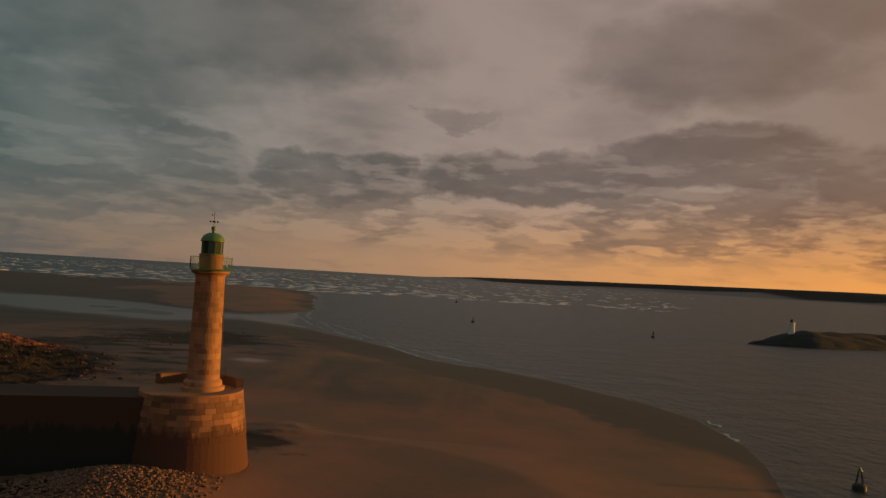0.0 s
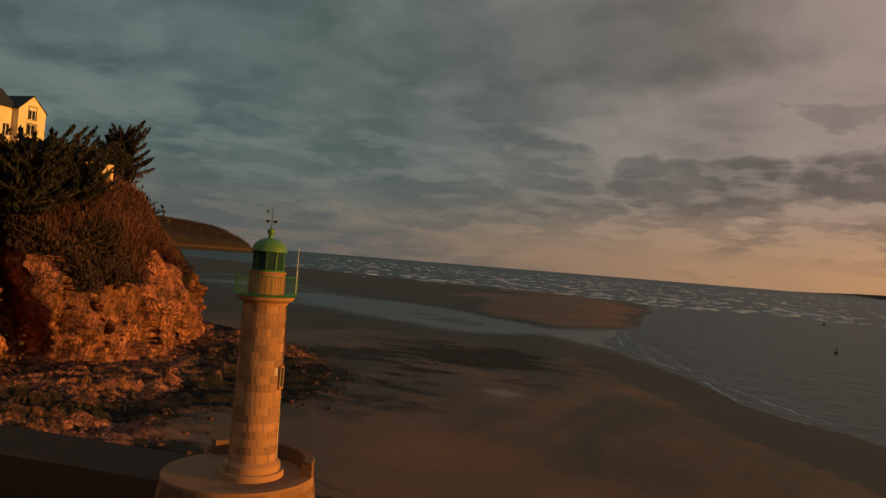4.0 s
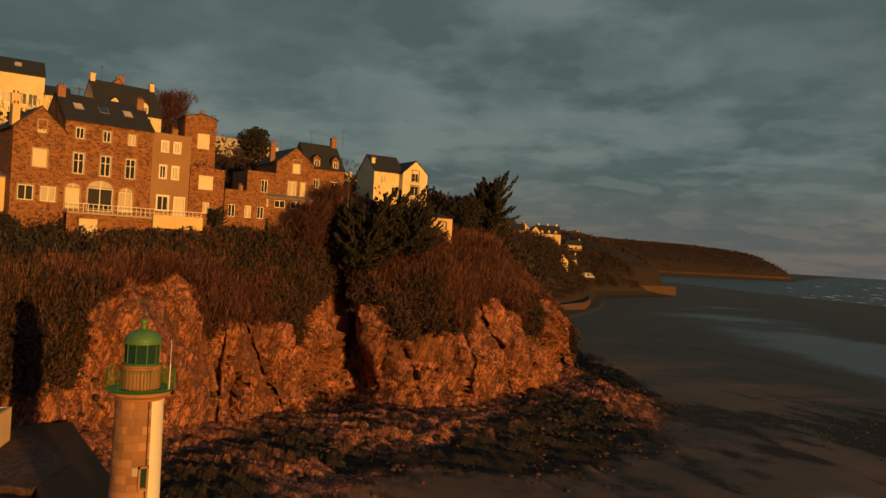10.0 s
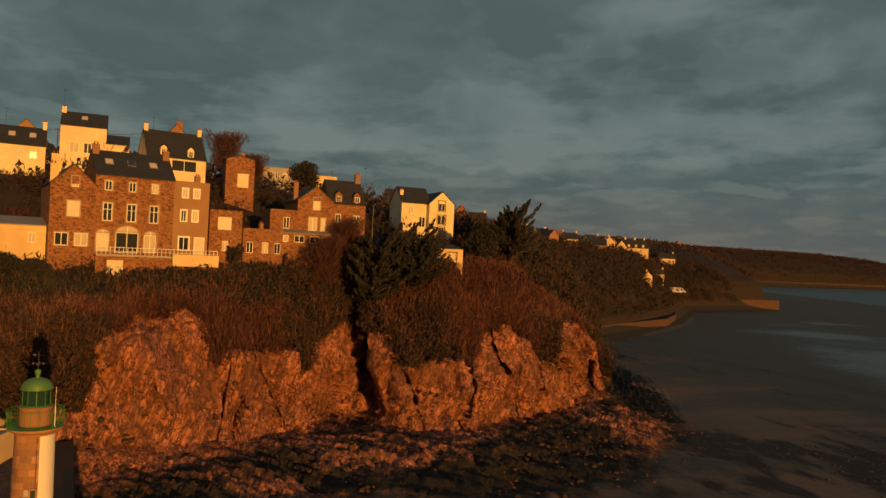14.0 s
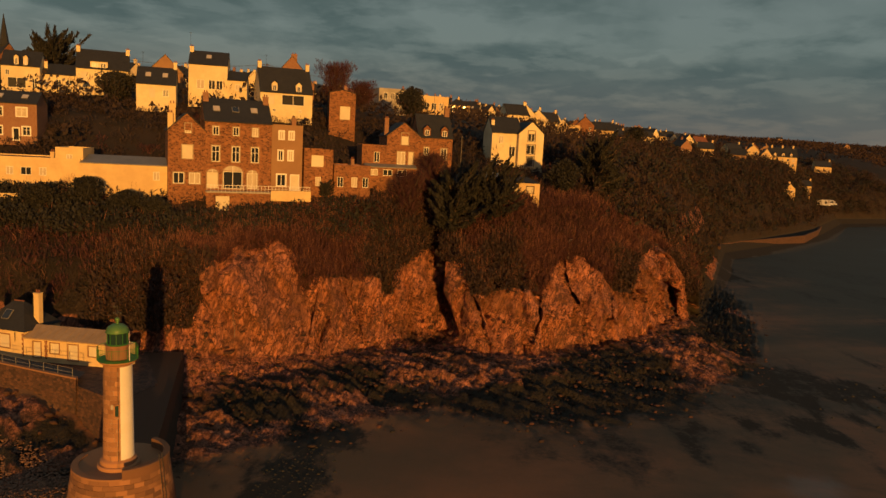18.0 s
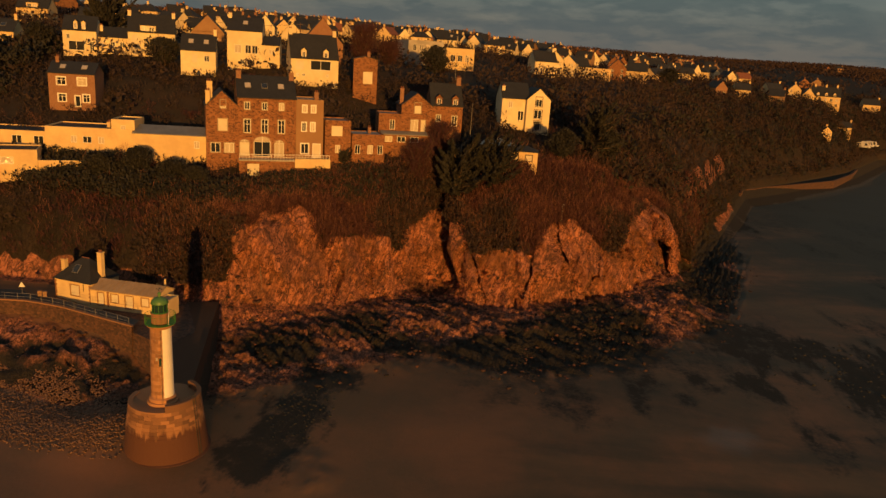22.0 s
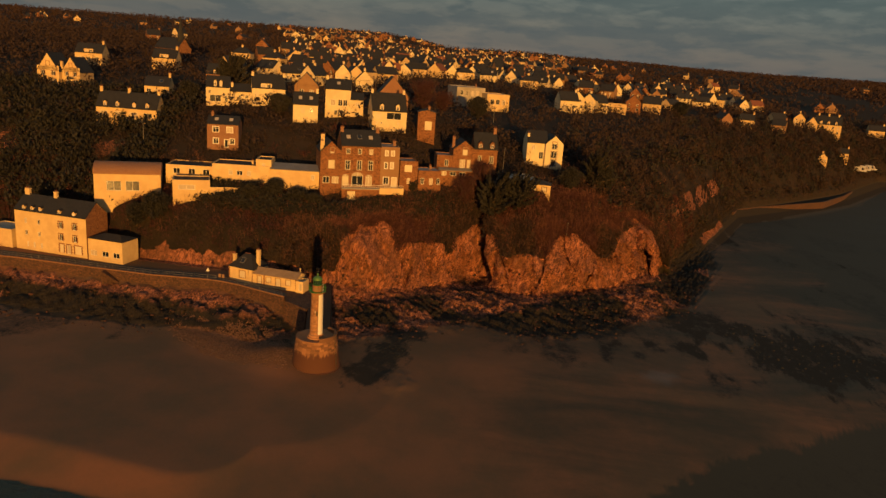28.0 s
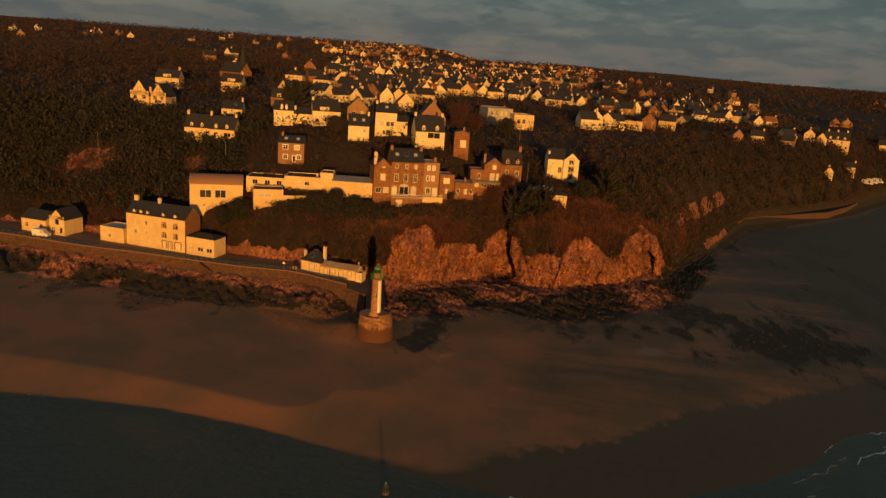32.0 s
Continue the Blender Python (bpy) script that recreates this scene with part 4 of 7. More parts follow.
    if roof in ("eaves", "hip"):
        for lx, k in lights:      # roof lights lying in the front slope
            yy, zz = d / 2 * k, h + d / 2 * k * rise
            m = pose(lx, yy, zz + t + 0.02, pitch - 90, 0, 0)
            s = Shape().box(-0.58, 0.58, -0.10, 0.0, -0.72, 0.72)
            rl = part("roof_window", s, ZINC, base, at=m)
            part("pane", Shape().box(-0.50, 0.50, -0.125, -0.105, -0.64, 0.64), GLASS, rl)
    if roof == "eaves":
        for dx, dw, dh in dormers:  # gabled dormers
            s = Shape().box(dx - dw / 2, dx + dw / 2, 0.15, d / 2 * 0.75, h - 0.1, h + dh)
            shed = dw > 2.5
            if not shed:
                s.poly([(dx - dw / 2, 0.15, h + dh), (dx + dw / 2, 0.15, h + dh), (dx, 0.15, h + dh + dw * 0.45)])
            dm = part("dormer", s, wall if wall in (CREAM, WHITE, STONE) else CREAM, base)
            r = Shape()
            if shed:
                r.box(dx - dw / 2 - 0.15, dx + dw / 2 + 0.15, -0.05, d / 2 * 0.9, h + dh, h + dh + 0.16)
            for sgn in () if shed else (-1, 1):
                r.poly([(dx, 0.0, h + dh + dw * 0.5 + 0.08), (dx + sgn * (dw / 2 + 0.12), 0.0, h + dh - 0.02), (dx + sgn * (dw / 2 + 0.12), d / 2 * 0.9, h + dh - 0.02), (dx, d / 2 * 0.95, h + dh + dw * 0.5 + 0.08)][::sgn])
            part("dormer_roof", r, cover, dm)
            for off in (-dw * 0.23, dw * 0.23) if shed else (0.0,):
                fr, pn = window_meshes(dw * (0.34 if shed else 0.66), dh * 0.72, "two")
                wn = part("dormer_window", fr, None, dm, at=pose(dx + off, 0.07, h + dh * 0.1))
                part("pane", pn, None, wn)
    return base


def rows_of(xs, zs, w, h, style="two"):
    return [(x, z, w, h, style) for z in zs for x in xs]

# ---------------- lighthouse and its pier ----------------
LX, LY, DECK = -16.6, 51.9, 8.55


def shaft_r(z):
    """Outer radius of the tower above the deck."""
    return 1.30 - 0.12 * min(max((z - 0.9) / 8.6, 0), 1)


def ashlar(parent, z0, z1, courses, radius, per, mat, skip=None, thick=0.16, name="stone_block", keep=None):
    """Courses of curved blocks laid round a core, each a piece of its own."""
    rng = random.Random(7)
    hgt = (z1 - z0) / courses
    for c in range(courses):
        za, zb = z0 + c * hgt + 0.008, z0 + (c + 1) * hgt - 0.008
        ra, rb = radius(za), radius(zb)
        n = per + (c % 3 == 0)
        off = rng.uniform(0, 360)
        span = 360.0 / n
        sh = Shape()
        gap = 0.011 / ra
        segs = 3
        ang = [radians(span) * (k / segs) for k in range(segs + 1)]
        ang[0] += gap
        ang[-1] -= gap
        for a in ang:
            for rr, zz in ((ra - thick, za), (ra - 0.012, za), (ra, za + 0.015), (rb, zb - 0.015), (rb - 0.012, zb), (rb - thick, zb)):
                sh.v.append((rr * math.cos(a), rr * math.sin(a), zz))
        m = 6
        for k in range(segs):
            for j in range(m - 1):
                sh.f.append((k * m + j, (k + 1) * m + j, (k + 1) * m + j + 1, k * m + j + 1))
        sh.f.append(tuple(range(m)))
        sh.f.append(tuple(segs * m + j for j in reversed(range(m))))
        me = sh.mesh(name, mat)
        for k in range(n):
            a = off + k * span
            mid = (a + span / 2) % 360
            if skip and skip(mid, (za + zb) / 2, span):
                continue
            part(name, me, mat, parent, at=pose(0, 0, rng.uniform(-0.002, 0.002), 0, 0, a))


def block_stone():
    """Dressed granite that differs from block to block, with rain stains."""
    m, n, s = material("dressed_granite", 0.85)
    p = where(n)
    rnd = n.add("ShaderNodeObjectInfo").outputs["Random"]
    fine = n.noise(p, 7.0, 7.0, 0.65)
    c = n.mix(rnd, rgb(0.19, 0.088, 0.042), rgb(0.42, 0.205, 0.095))
    c = n.mix(n.math("MULTIPLY", fine, 0.45), c, rgb(0.28, 0.165, 0.095))
    run = n.ramp(n.noise(scaled(n, p, (1.0, 1.0, 0.16)), 1.7, 6.0, 0.6), 0.52, 0.74)
    c = n.mix(n.math("MULTIPLY", run, 0.75), c, rgb(0.12, 0.08, 0.055))
    n.tree.links.new(c, s.inputs["Base Color"])
    bump(n, s, fine, 0.5, 0.03)
    return m


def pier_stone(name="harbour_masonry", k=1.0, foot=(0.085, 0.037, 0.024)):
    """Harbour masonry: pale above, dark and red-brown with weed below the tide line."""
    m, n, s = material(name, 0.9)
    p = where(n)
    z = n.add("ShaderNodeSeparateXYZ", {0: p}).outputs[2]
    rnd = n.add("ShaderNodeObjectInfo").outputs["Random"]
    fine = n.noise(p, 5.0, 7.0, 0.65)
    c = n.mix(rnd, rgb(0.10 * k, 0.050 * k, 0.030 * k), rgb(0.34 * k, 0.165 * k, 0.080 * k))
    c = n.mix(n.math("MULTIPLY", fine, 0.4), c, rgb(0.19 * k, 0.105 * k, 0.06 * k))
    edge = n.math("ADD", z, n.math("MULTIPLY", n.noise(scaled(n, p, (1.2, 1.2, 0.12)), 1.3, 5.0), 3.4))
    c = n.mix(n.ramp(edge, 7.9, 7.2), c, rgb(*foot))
    n.tree.links.new(c, s.inputs["Base Color"])
    bump(n, s, fine, 0.6, 0.05)
    return m


TOWERSTONE, PIERSTONE = block_stone(), pier_stone()
# pier arm's shade put into the colour: masonry at 0.42 over blackened weed
ARMSTONE = pier_stone("shaded_weedy_masonry", 0.42, (0.022, 0.023, 0.018))
WHITEWASH = plain("whitewash", (0.82, 0.78, 0.70), (0.74, 0.68, 0.56), 0.7, 6.0)
DOME = plain("dome_green", (0.085, 0.20, 0.045), (0.065, 0.155, 0.035), 0.42, 7.0, 0.9, 0.5)


def lantern_glass():
    m, n, s = material("lantern_glass", 0.05, 0.0, 0.45)
    s.inputs["Base Color"].default_value = rgb(0.016, 0.04, 0.036)
    return m


LANTERN = lantern_glass()


def build_lighthouse():
    lt = thing("lighthouse", pose(LX, LY, DECK), "round granite lighthouse with green dome and white stripe", "lighthouse")
    core = Shape().lathe([(shaft_r(z) - 0.03, z) for z in np.linspace(0.85, 9.45, 12)] , 40)
    core.lathe([(0.01, 9.45), (shaft_r(9.45) - 0.03, 9.45)], 40)
    part("core", core, CONCRETE, lt, smooth=True)
    part("plinth", Shape().lathe([(0.2, -0.4), (1.76, -0.4), (1.76, 0.30), (1.70, 0.37), (1.54, 0.37), (1.54, 0.72), (1.46, 0.80), (1.36, 0.86), (1.30, 0.92), (1.1, 0.92)], 48), TOWERSTONE, lt, "granite plinth ring")
    # white painted sector on the seaward side
    a0, a1 = 25.0, 150.0
    wz = np.linspace(0.93, 9.45, 14)
    sh = Shape().lathe([(shaft_r(z) + 0.012, z) for z in wz], 22, a0, a1)
    for a in (a0, a1):
        c, s = math.cos(radians(a)), math.sin(radians(a))
        for za, zb in zip(wz, wz[1:]):
            sh.poly([((shaft_r(za) - 0.05) * c, (shaft_r(za) - 0.05) * s, za), ((shaft_r(za) + 0.012) * c, (shaft_r(za) + 0.012) * s, za),
                     ((shaft_r(zb) + 0.012) * c, (shaft_r(zb) + 0.012) * s, zb), ((shaft_r(zb) - 0.05) * c, (shaft_r(zb) - 0.05) * s, zb)])
    part("white_stripe", sh, WHITEWASH, lt, "white painted stripe facing the sea", smooth=False)
    inside = lambda mid, z, span: a0 + span / 2 < mid < a1 - span / 2 or (abs((mid - 12 + 180) % 360 - 180) < 13 and 4.75 < z < 6.2)
    ashlar(lt, 0.93, 9.40, 20, shaft_r, 10, TOWERSTONE, inside)
    # slit window
    m = pose(0, 0, 5.0, 0, 0, 12)
    wn = part("window", Shape().box(1.14, 1.31, -0.24, 0.24, -0.05, 1.05).box(1.25, 1.33, 0.16, 0.26, -0.08, 1.1).box(1.25, 1.33, -0.26, -0.16, -0.08, 1.1)
              .box(1.25, 1.34, -0.26, 0.26, -0.16, -0.06).box(1.25, 1.33, -0.26, 0.26, 1.0, 1.1), TOWERSTONE, lt, at=m)
    part("pane", Shape().box(1.30, 1.325, -0.15, 0.15, 0.0, 1.0), LANTERN, wn)
    part("cable_pipe", Shape().tube([(1.40 * math.cos(radians(17)), 1.40 * math.sin(radians(17)), 0.9), (1.235 * math.cos(radians(17)), 1.235 * math.sin(radians(17)), 9.4)], 0.025, 6), IRON, lt)
    # cornice and gallery
    part("cornice", Shape().lathe([(1.15, 9.36), (1.22, 9.40), (1.26, 9.52), (1.42, 9.62), (1.52, 9.66), (1.56, 9.72), (1.56, 9.84), (1.5, 9.86), (0.2, 9.88)], 48), TOWERSTONE, lt, smooth=False)
    rail = thing("gallery_rail", Matrix.Identity(4), "", "")
    rail.parent = lt
    for k in ("label", "category"):
        if k in rail:
            del rail[k]
    def ring(r, z, tube=0.022, n=48):
        return Shape().lathe([(r + tube * math.cos(t), z + tube * math.sin(t)) for t in np.linspace(0, 2 * math.pi, 7)], n)
    part("gallery_deck", Shape().lathe([(1.0, 9.87), (1.68, 9.87), (1.70, 9.89), (1.68, 9.91), (1.0, 9.91)], 48), GREEN, lt, "green iron gallery floor")
    for z in (10.02, 10.98):
        part("rail_ring", ring(1.68, z, 0.017), GREEN, rail)
    bar = Shape().tube([(1.68, 0, 9.94), (1.68, 0, 10.98)], 0.010, 5).mesh("baluster", GREEN)
    post = Shape().tube([(1.68, 0, 9.90), (1.68, 0, 11.02)], 0.022, 6).mesh("post", GREEN)
    for k in range(64):
        part("post" if k % 8 == 0 else "baluster", post if k % 8 == 0 else bar, GREEN, rail, at=pose(0, 0, 0, 0, 0, k * 360 / 64))
    # drum, lantern, dome
    part("drum", Shape().lathe([(0.98, 9.94), (0.98, 11.08), (1.03, 11.12), (1.03, 11.2), (0.6, 11.22)], 36), TOWERSTONE, lt, "granite lantern drum")
    part("lantern", Shape().lathe([(0.84, 11.2), (0.84, 12.30)], 10), LANTERN, lt, "dark lantern glazing", at=pose(0, 0, 0, 0, 0, 10))
    mull = Shape().box(0.825, 0.875, -0.022, 0.022, 11.2, 12.32).mesh("glazing_bar", GREEN)
    for k in range(10):
        part("glazing_bar", mull, GREEN, lt, at=pose(0, 0, 0, 0, 0, 10 + 36 * k))
    part("lantern_sill", Shape().lathe([(0.7, 11.2), (0.90, 11.2), (0.92, 11.25), (0.88, 11.29), (0.7, 11.29)], 36), GREEN, lt)
    dome = [(0.80, 12.26), (0.97, 12.28), (1.00, 12.33), (0.94, 12.38)]
    dome += [(0.93 * math.cos(t), 12.38 + 0.66 * math.sin(t)) for t in np.linspace(0.08, 1.42, 9)]
    dome += [(0.13, 13.06), (0.11, 13.18), (0.20, 13.24)] + [(0.20 * math.cos(t) + 0.001, 13.40 + 0.19 * math.sin(t)) for t in np.linspace(-1.0, 1.5, 8)]
    part("dome", Shape().lathe(dome, 36), DOME, lt, "green painted dome with ball finial", smooth=True)
    vane = Shape().tube([(0, 0, 13.55), (0, 0, 14.75)], 0.02, 5)
    vane.tube([(-0.30, 0, 13.95), (0.30, 0, 13.95)], 0.014, 4).tube([(0, -0.30, 13.95), (0, 0.30, 13.95)], 0.014, 4).tube([(-0.1, -0.32, 14.5), (0.1, 0.32, 14.5)], 0.014, 4)
    for q in ((-0.30, 0), (0.30, 0), (0, 0.3), (0, -0.3)):
        vane.box(q[0] - 0.05, q[0] + 0.05, q[1] - 0.05, q[1] + 0.05, 13.88, 14.02)
    vane.box(-0.13, -0.08, -0.36, -0.18, 14.43, 14.57)
    part("weather_vane", vane, IRON, lt)
    ant = Shape().tube([(1.05, 1.30, 10.0), (1.05, 1.30, 11.3)], 0.03, 6).tube([(1.05, 1.30, 11.3), (1.05, 1.30, 12.6)], 0.014, 5)
    part("whip_aerial", ant, FRAME, lt)
    return lt


lighthouse = build_lighthouse()


def build_pier():
    """The battered round pier head and the straight arm that joins it to the shore."""
    pier = thing("pier", pose(LX - 0.85, LY, 0), "stone pier with a battered round head and parapet", "pier")
    r = lambda z: 5.0 - 0.9 * min(max((z - 2.2) / 6.5, 0), 1)
    part("head", Shape().lathe([(5.2, -1.5), (5.2, 2.25), (5.0, 2.35)] + [(r(z) - 0.05, z) for z in np.linspace(2.35, DECK - 0.01, 10)]
                               + [(0.1, DECK)], 56), PIERSTONE, pier, "battered round pier head")
    a, b = Vector((-52.0 - LX, 46.8 - LY, 0)), Vector((0, 0, 0))
    towards = math.degrees(math.atan2(a.y, a.x)) % 360
    gap = lambda mid, z, span: abs((mid - towards + 180) % 360 - 180) < 40
    ashlar(pier, 5.0, DECK - 0.02, 8, r, 30, PIERSTONE, gap, 0.2, "masonry_block")
    # parapet on the weather side only
    ri, ro, zp = r(9) - 0.55, r(9), DECK + 0.85
    par = Shape().lathe([(ri, DECK - 0.02), (ri, zp - 0.06), (ri + 0.06, zp), (ro - 0.04, zp), (ro + 0.02, zp - 0.06), (ro + 0.02, DECK - 0.02)], 30, 17, 150)
    for k in (17, 150):
        c, q = math.cos(radians(k)), math.sin(radians(k))
        par.poly([(ri * c, ri * q, DECK), (ro * c, ro * q, DECK), (ro * c, ro * q, zp - 0.05), (ri * c, ri * q, zp - 0.05)])
    part("parapet", par, PIERSTONE, pier, "curved granite parapet")
    part("deck_edge", Shape().lathe([(ri, DECK + 0.005), (ri, DECK + 0.10), (ro + 0.03, DECK + 0.10), (ro + 0.05, DECK - 0.05)], 30, 250, 377), PIERSTONE, pier)
    lad = Shape()
    for sgn in (-0.2, 0.2):
        lad.tube([(5.05, sgn, 2.4), (4.18, sgn, 10.0)], 0.03, 5)
    for k in range(22):
        f = k / 22
        lad.tube([(5.05 - 0.87 * f, -0.2, 2.4 + 7.6 * f), (5.05 - 0.87 * f, 0.2, 2.4 + 7.6 * f)], 0.018, 4)
    part("ladder", lad, IRON, pier, "iron ladder", at=pose(0, 0, 0, 0, 0, 66))
    d = (b - a).normalized()
    nrm = Vector((-d.y, d.x, 0))
    L = (b - a).length - 2.6
    def bank(off0, off1, z0, z1, batter, l0=0.0):
        p = [a + d * l0 + nrm * (off0 + batter), a + d * L + nrm * (off0 + batter), a + d * L + nrm * (off1 - batter), a + d * l0 + nrm * (off1 - batter)]
        q = [a + d * l0 + nrm * off0, a + d * L + nrm * off0, a + d * L + nrm * off1, a + d * l0 + nrm * off1]
        lo = [(v.x, v.y, z0) for v in p]
        hi = [(v.x, v.y, z1) for v in q]
        return Shape().poly(hi, lo[::-1], *[[lo[k], lo[(k + 1) % 4], hi[(k + 1) % 4], hi[k]] for k in range(4)])
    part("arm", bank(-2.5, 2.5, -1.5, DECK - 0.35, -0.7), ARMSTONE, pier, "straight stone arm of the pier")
    # the ramp that joins the quay to the arm
    deck = DECK - 0.30
    ramp = Shape().poly([(-30.5, -19.5, deck), (-22.5, -13.2, deck), (-16.0, -5.2, deck), (-22.0, -2.5, deck), (-34.0, -7.0, deck)])
    lo = [(-30.5, -19.5, -1), (-21.8, -13.8, -1), (-15.0, -5.6, -1), (-22.0, -2.5, -1), (-34.0, -7.0, -1)]
    hi = ramp.v[:5]
    for k in range(5):
        ramp.poly([lo[k], lo[(k + 1) % 5], hi[(k + 1) % 5], hi[k]])
    part("ramp", ramp, QUAYSTONE, pier, "stone ramp from the quay")


build_pier()

# ---------------- houses ----------------
# the keeper's cottage by the pier
kdir = math.degrees(math.atan2(30.9 - 24.1, -48.0 + 50.7))
KT = kdir - 90
cottage = house(-49.35, 27.5, 8.7, KT, 7.2, 6.0, 3.3, "hip", 46, CREAM, SLATE, [(0.4, 0.9, 1.7, 1.7, "shut")], [(-3.0, 1.6, 1.0, 0.7), (3.0, 3.0, 1.2, 0.8)],
      "small cream cottage with a slate hipped roof beside the pier", lights=((-0.3, 0.45),), surround=OCHRE)
kdir2 = math.degrees(math.atan2(42.3 - 30.9, 2.7)) - 90
annexe = house(-46.65, 36.4, 8.7, kdir2, 11.6, 4.6, 2.6, "eaves", 24, CREAM, TANROOF, [(-4.0, 0.1, 1.0, 2.0, "shut"), (-1.6, 0.8, 1.2, 1.3, "shut"), (0.9, 0.1, 1.3, 2.0, "shut"), (3.6, 0.8, 1.2, 1.3, "shut")], [],
      "low cream annexe with a tan sheet roof and shuttered windows", surround=OCHRE)


def quoins(parent, x, z0, z1, side):
    """Long and short corner stones up an edge of the front wall."""
    for k in range(int((z1 - z0) / 0.3)):
        b = 0.42 if k % 2 else 0.26
        xa, xb = (x, x + b) if side > 0 else (x - b, x)
        if side == 0:
            xa, xb = x - b / 2, x + b / 2
        part("quoin", Shape().box(xa, xb, -0.03, 0.04, z0 + k * 0.3, z0 + k * 0.3 + 0.285), STONE, parent)


quoins(cottage, -3.6, 0.0, 3.2, 1)
quoins(cottage, 3.6, 0.0, 3.2, -1)
quoins(annexe, -2.75, 0.0, 2.5, 0)
quoins(annexe, 5.8, 0.0, 2.5, -1)
part("ridge_tiles", Shape().box(-0.75, 0.75, 2.9, 3.1, 6.34, 6.46), TILE, cottage, "red ridge tiles")
part("drainpipe", Shape().tube([(2.2, -0.08, 1.9), (2.2, -0.08, 3.1)], 0.05, 6), IRON, cottage)
sheet = math.tan(radians(24))
for k in range(13):
    qx = -5.7 + k * 0.95
    part("roof_seam", Shape().tube([(qx, -0.24, 2.6 - 0.24 * sheet + 0.16), (qx, 2.3, 2.6 + 2.3 * sheet + 0.16)], 0.04, 5), TANROOF, annexe)
part("stove_pipe", Shape().tube([(5.2, 3.2, 2.9), (5.2, 3.2, 4.6)], 0.16, 8), CREAM, annexe, "cream flue")
house(-44.5, 42.9, 8.6, kdir2, 1.9, 3.2, 2.2, "flat", 10, CREAM, ZINC, [(0.2, 0.1, 0.9, 1.9, "door")], [], "small cream lean-to at the annexe's end")
def wheelie_bin(x, y):
    b = thing("bin", pose(x, y, 9.05, 0, 0, 30), "tan plastic bin on the quay beside the cottage", "bin", "bins by the cottage")
    part("body", Shape().poly([(-0.25, -0.25, 0.1), (0.25, -0.25, 0.1), (0.3, -0.3, 0.95), (-0.3, -0.3, 0.95)], [(0.25, -0.25, 0.1), (0.25, 0.25, 0.1), (0.3, 0.3, 0.95), (0.3, -0.3, 0.95)],
                              [(0.25, 0.25, 0.1), (-0.25, 0.25, 0.1), (-0.3, 0.3, 0.95), (0.3, 0.3, 0.95)], [(-0.25, 0.25, 0.1), (-0.25, -0.25, 0.1), (-0.3, -0.3, 0.95), (-0.3, 0.3, 0.95)]), OCHRE, b)
    part("lid", Shape().box(-0.33, 0.33, -0.33, 0.33, 0.95, 1.03), BRICK, b, "brown lid")
    for q in (-0.22, 0.22):
        part("wheel", Shape().tube([(-0.27, q - 0.04, 0.1), (-0.27, q + 0.04, 0.1)], 0.1, 8), IRON, b)


wheelie_bin(-49.5, 22.2)
wheelie_bin(-49.3, 23.1)
sign = thing("road_sign", pose(-50.6, 19.0, 9.05, 0, 0, 0), "triangular warning sign on a post by the road", "sign")
part("post", Shape().tube([(0, 0, 0), (0, 0, 1.9)], 0.035, 6), ZINC, sign)
part("plate", Shape().poly([(0.05, -0.5, 1.1), (0.05, 0.5, 1.1), (0.05, 0, 1.95)], [(0.03, 0.5, 1.1), (0.03, -0.5, 1.1), (0.03, 0, 1.95)]), FRAME, sign, "pale triangular plate")
# long white house on the quay
long_house = house(-60.0, -24.6, 9.3, -14, 21.7, 8.0, 10.2, "eaves", 40, CREAM, SLATE,
      rows_of((-7.5, -3.5), (3.6, 6.8), 0.8, 1.3) + rows_of((3.2, 7.4), (3.4, 6.6), 1.1, 1.7) + [(3.2, 0.3, 1.2, 2.2, "shut"), (5.4, 0.2, 1.2, 2.3, "door"), (8.2, 0.3, 2.0, 2.2, "shut"), (-7.2, 0.5, 0.7, 1.4, "two"), (-5.2, 0.5, 0.7, 1.4, "two"), (-3.0, 0.5, 0.7, 1.4, "two")],
      [(-9.9, 4.0, 1.4, 1.4), (-1.2, 4.0, 1.4, 0.9)], "long cream three-storey house with slate roof and small dormers", dormers=((-8.0, 0.9, 0.9), (-5.5, 0.9, 0.9), (-3.0, 0.9, 0.9), (2.8, 0.9, 0.9), (7.2, 0.9, 0.9)))
for ox, oz, ow, oh in [(x_, z_, 1.1, 1.7) for x_ in (3.2, 7.4) for z_ in (3.4, 6.6)] + [(3.2, 0.3, 1.2, 2.2), (5.4, 0.2, 1.2, 2.3), (8.2, 0.3, 2.0, 2.2)]:
    for k in range(int(oh / 0.36)):
        for sgn in (-1, 1):
            b_ = 0.42 if k % 2 else 0.26
            x0_ = ox + sgn * (ow / 2 + b_ / 2)
            part("quoin", Shape().box(x0_ - b_ / 2, x0_ + b_ / 2, -0.03, 0.03, oz + k * 0.36, oz + k * 0.36 + 0.34), STONE, long_house)
    part("lintel", Shape().box(ox - ow / 2 - 0.3, ox + ow / 2 + 0.3, -0.035, 0.03, oz + oh, oz + oh + 0.3), STONE, long_house)
part("gable_stonework", Shape().poly([(10.88, 0.02, -2), (10.88, 7.98, -2), (10.88, 7.98, 10.15), (10.88, 4.0, 13.4), (10.88, 0.02, 10.15)]).poly([(10.88, 0.02, 10.15), (10.88, 4.0, 13.4), (10.8, 4.0, 13.4), (10.8, 0.02, 10.15)]), STONE, long_house, "bare stone gable end")
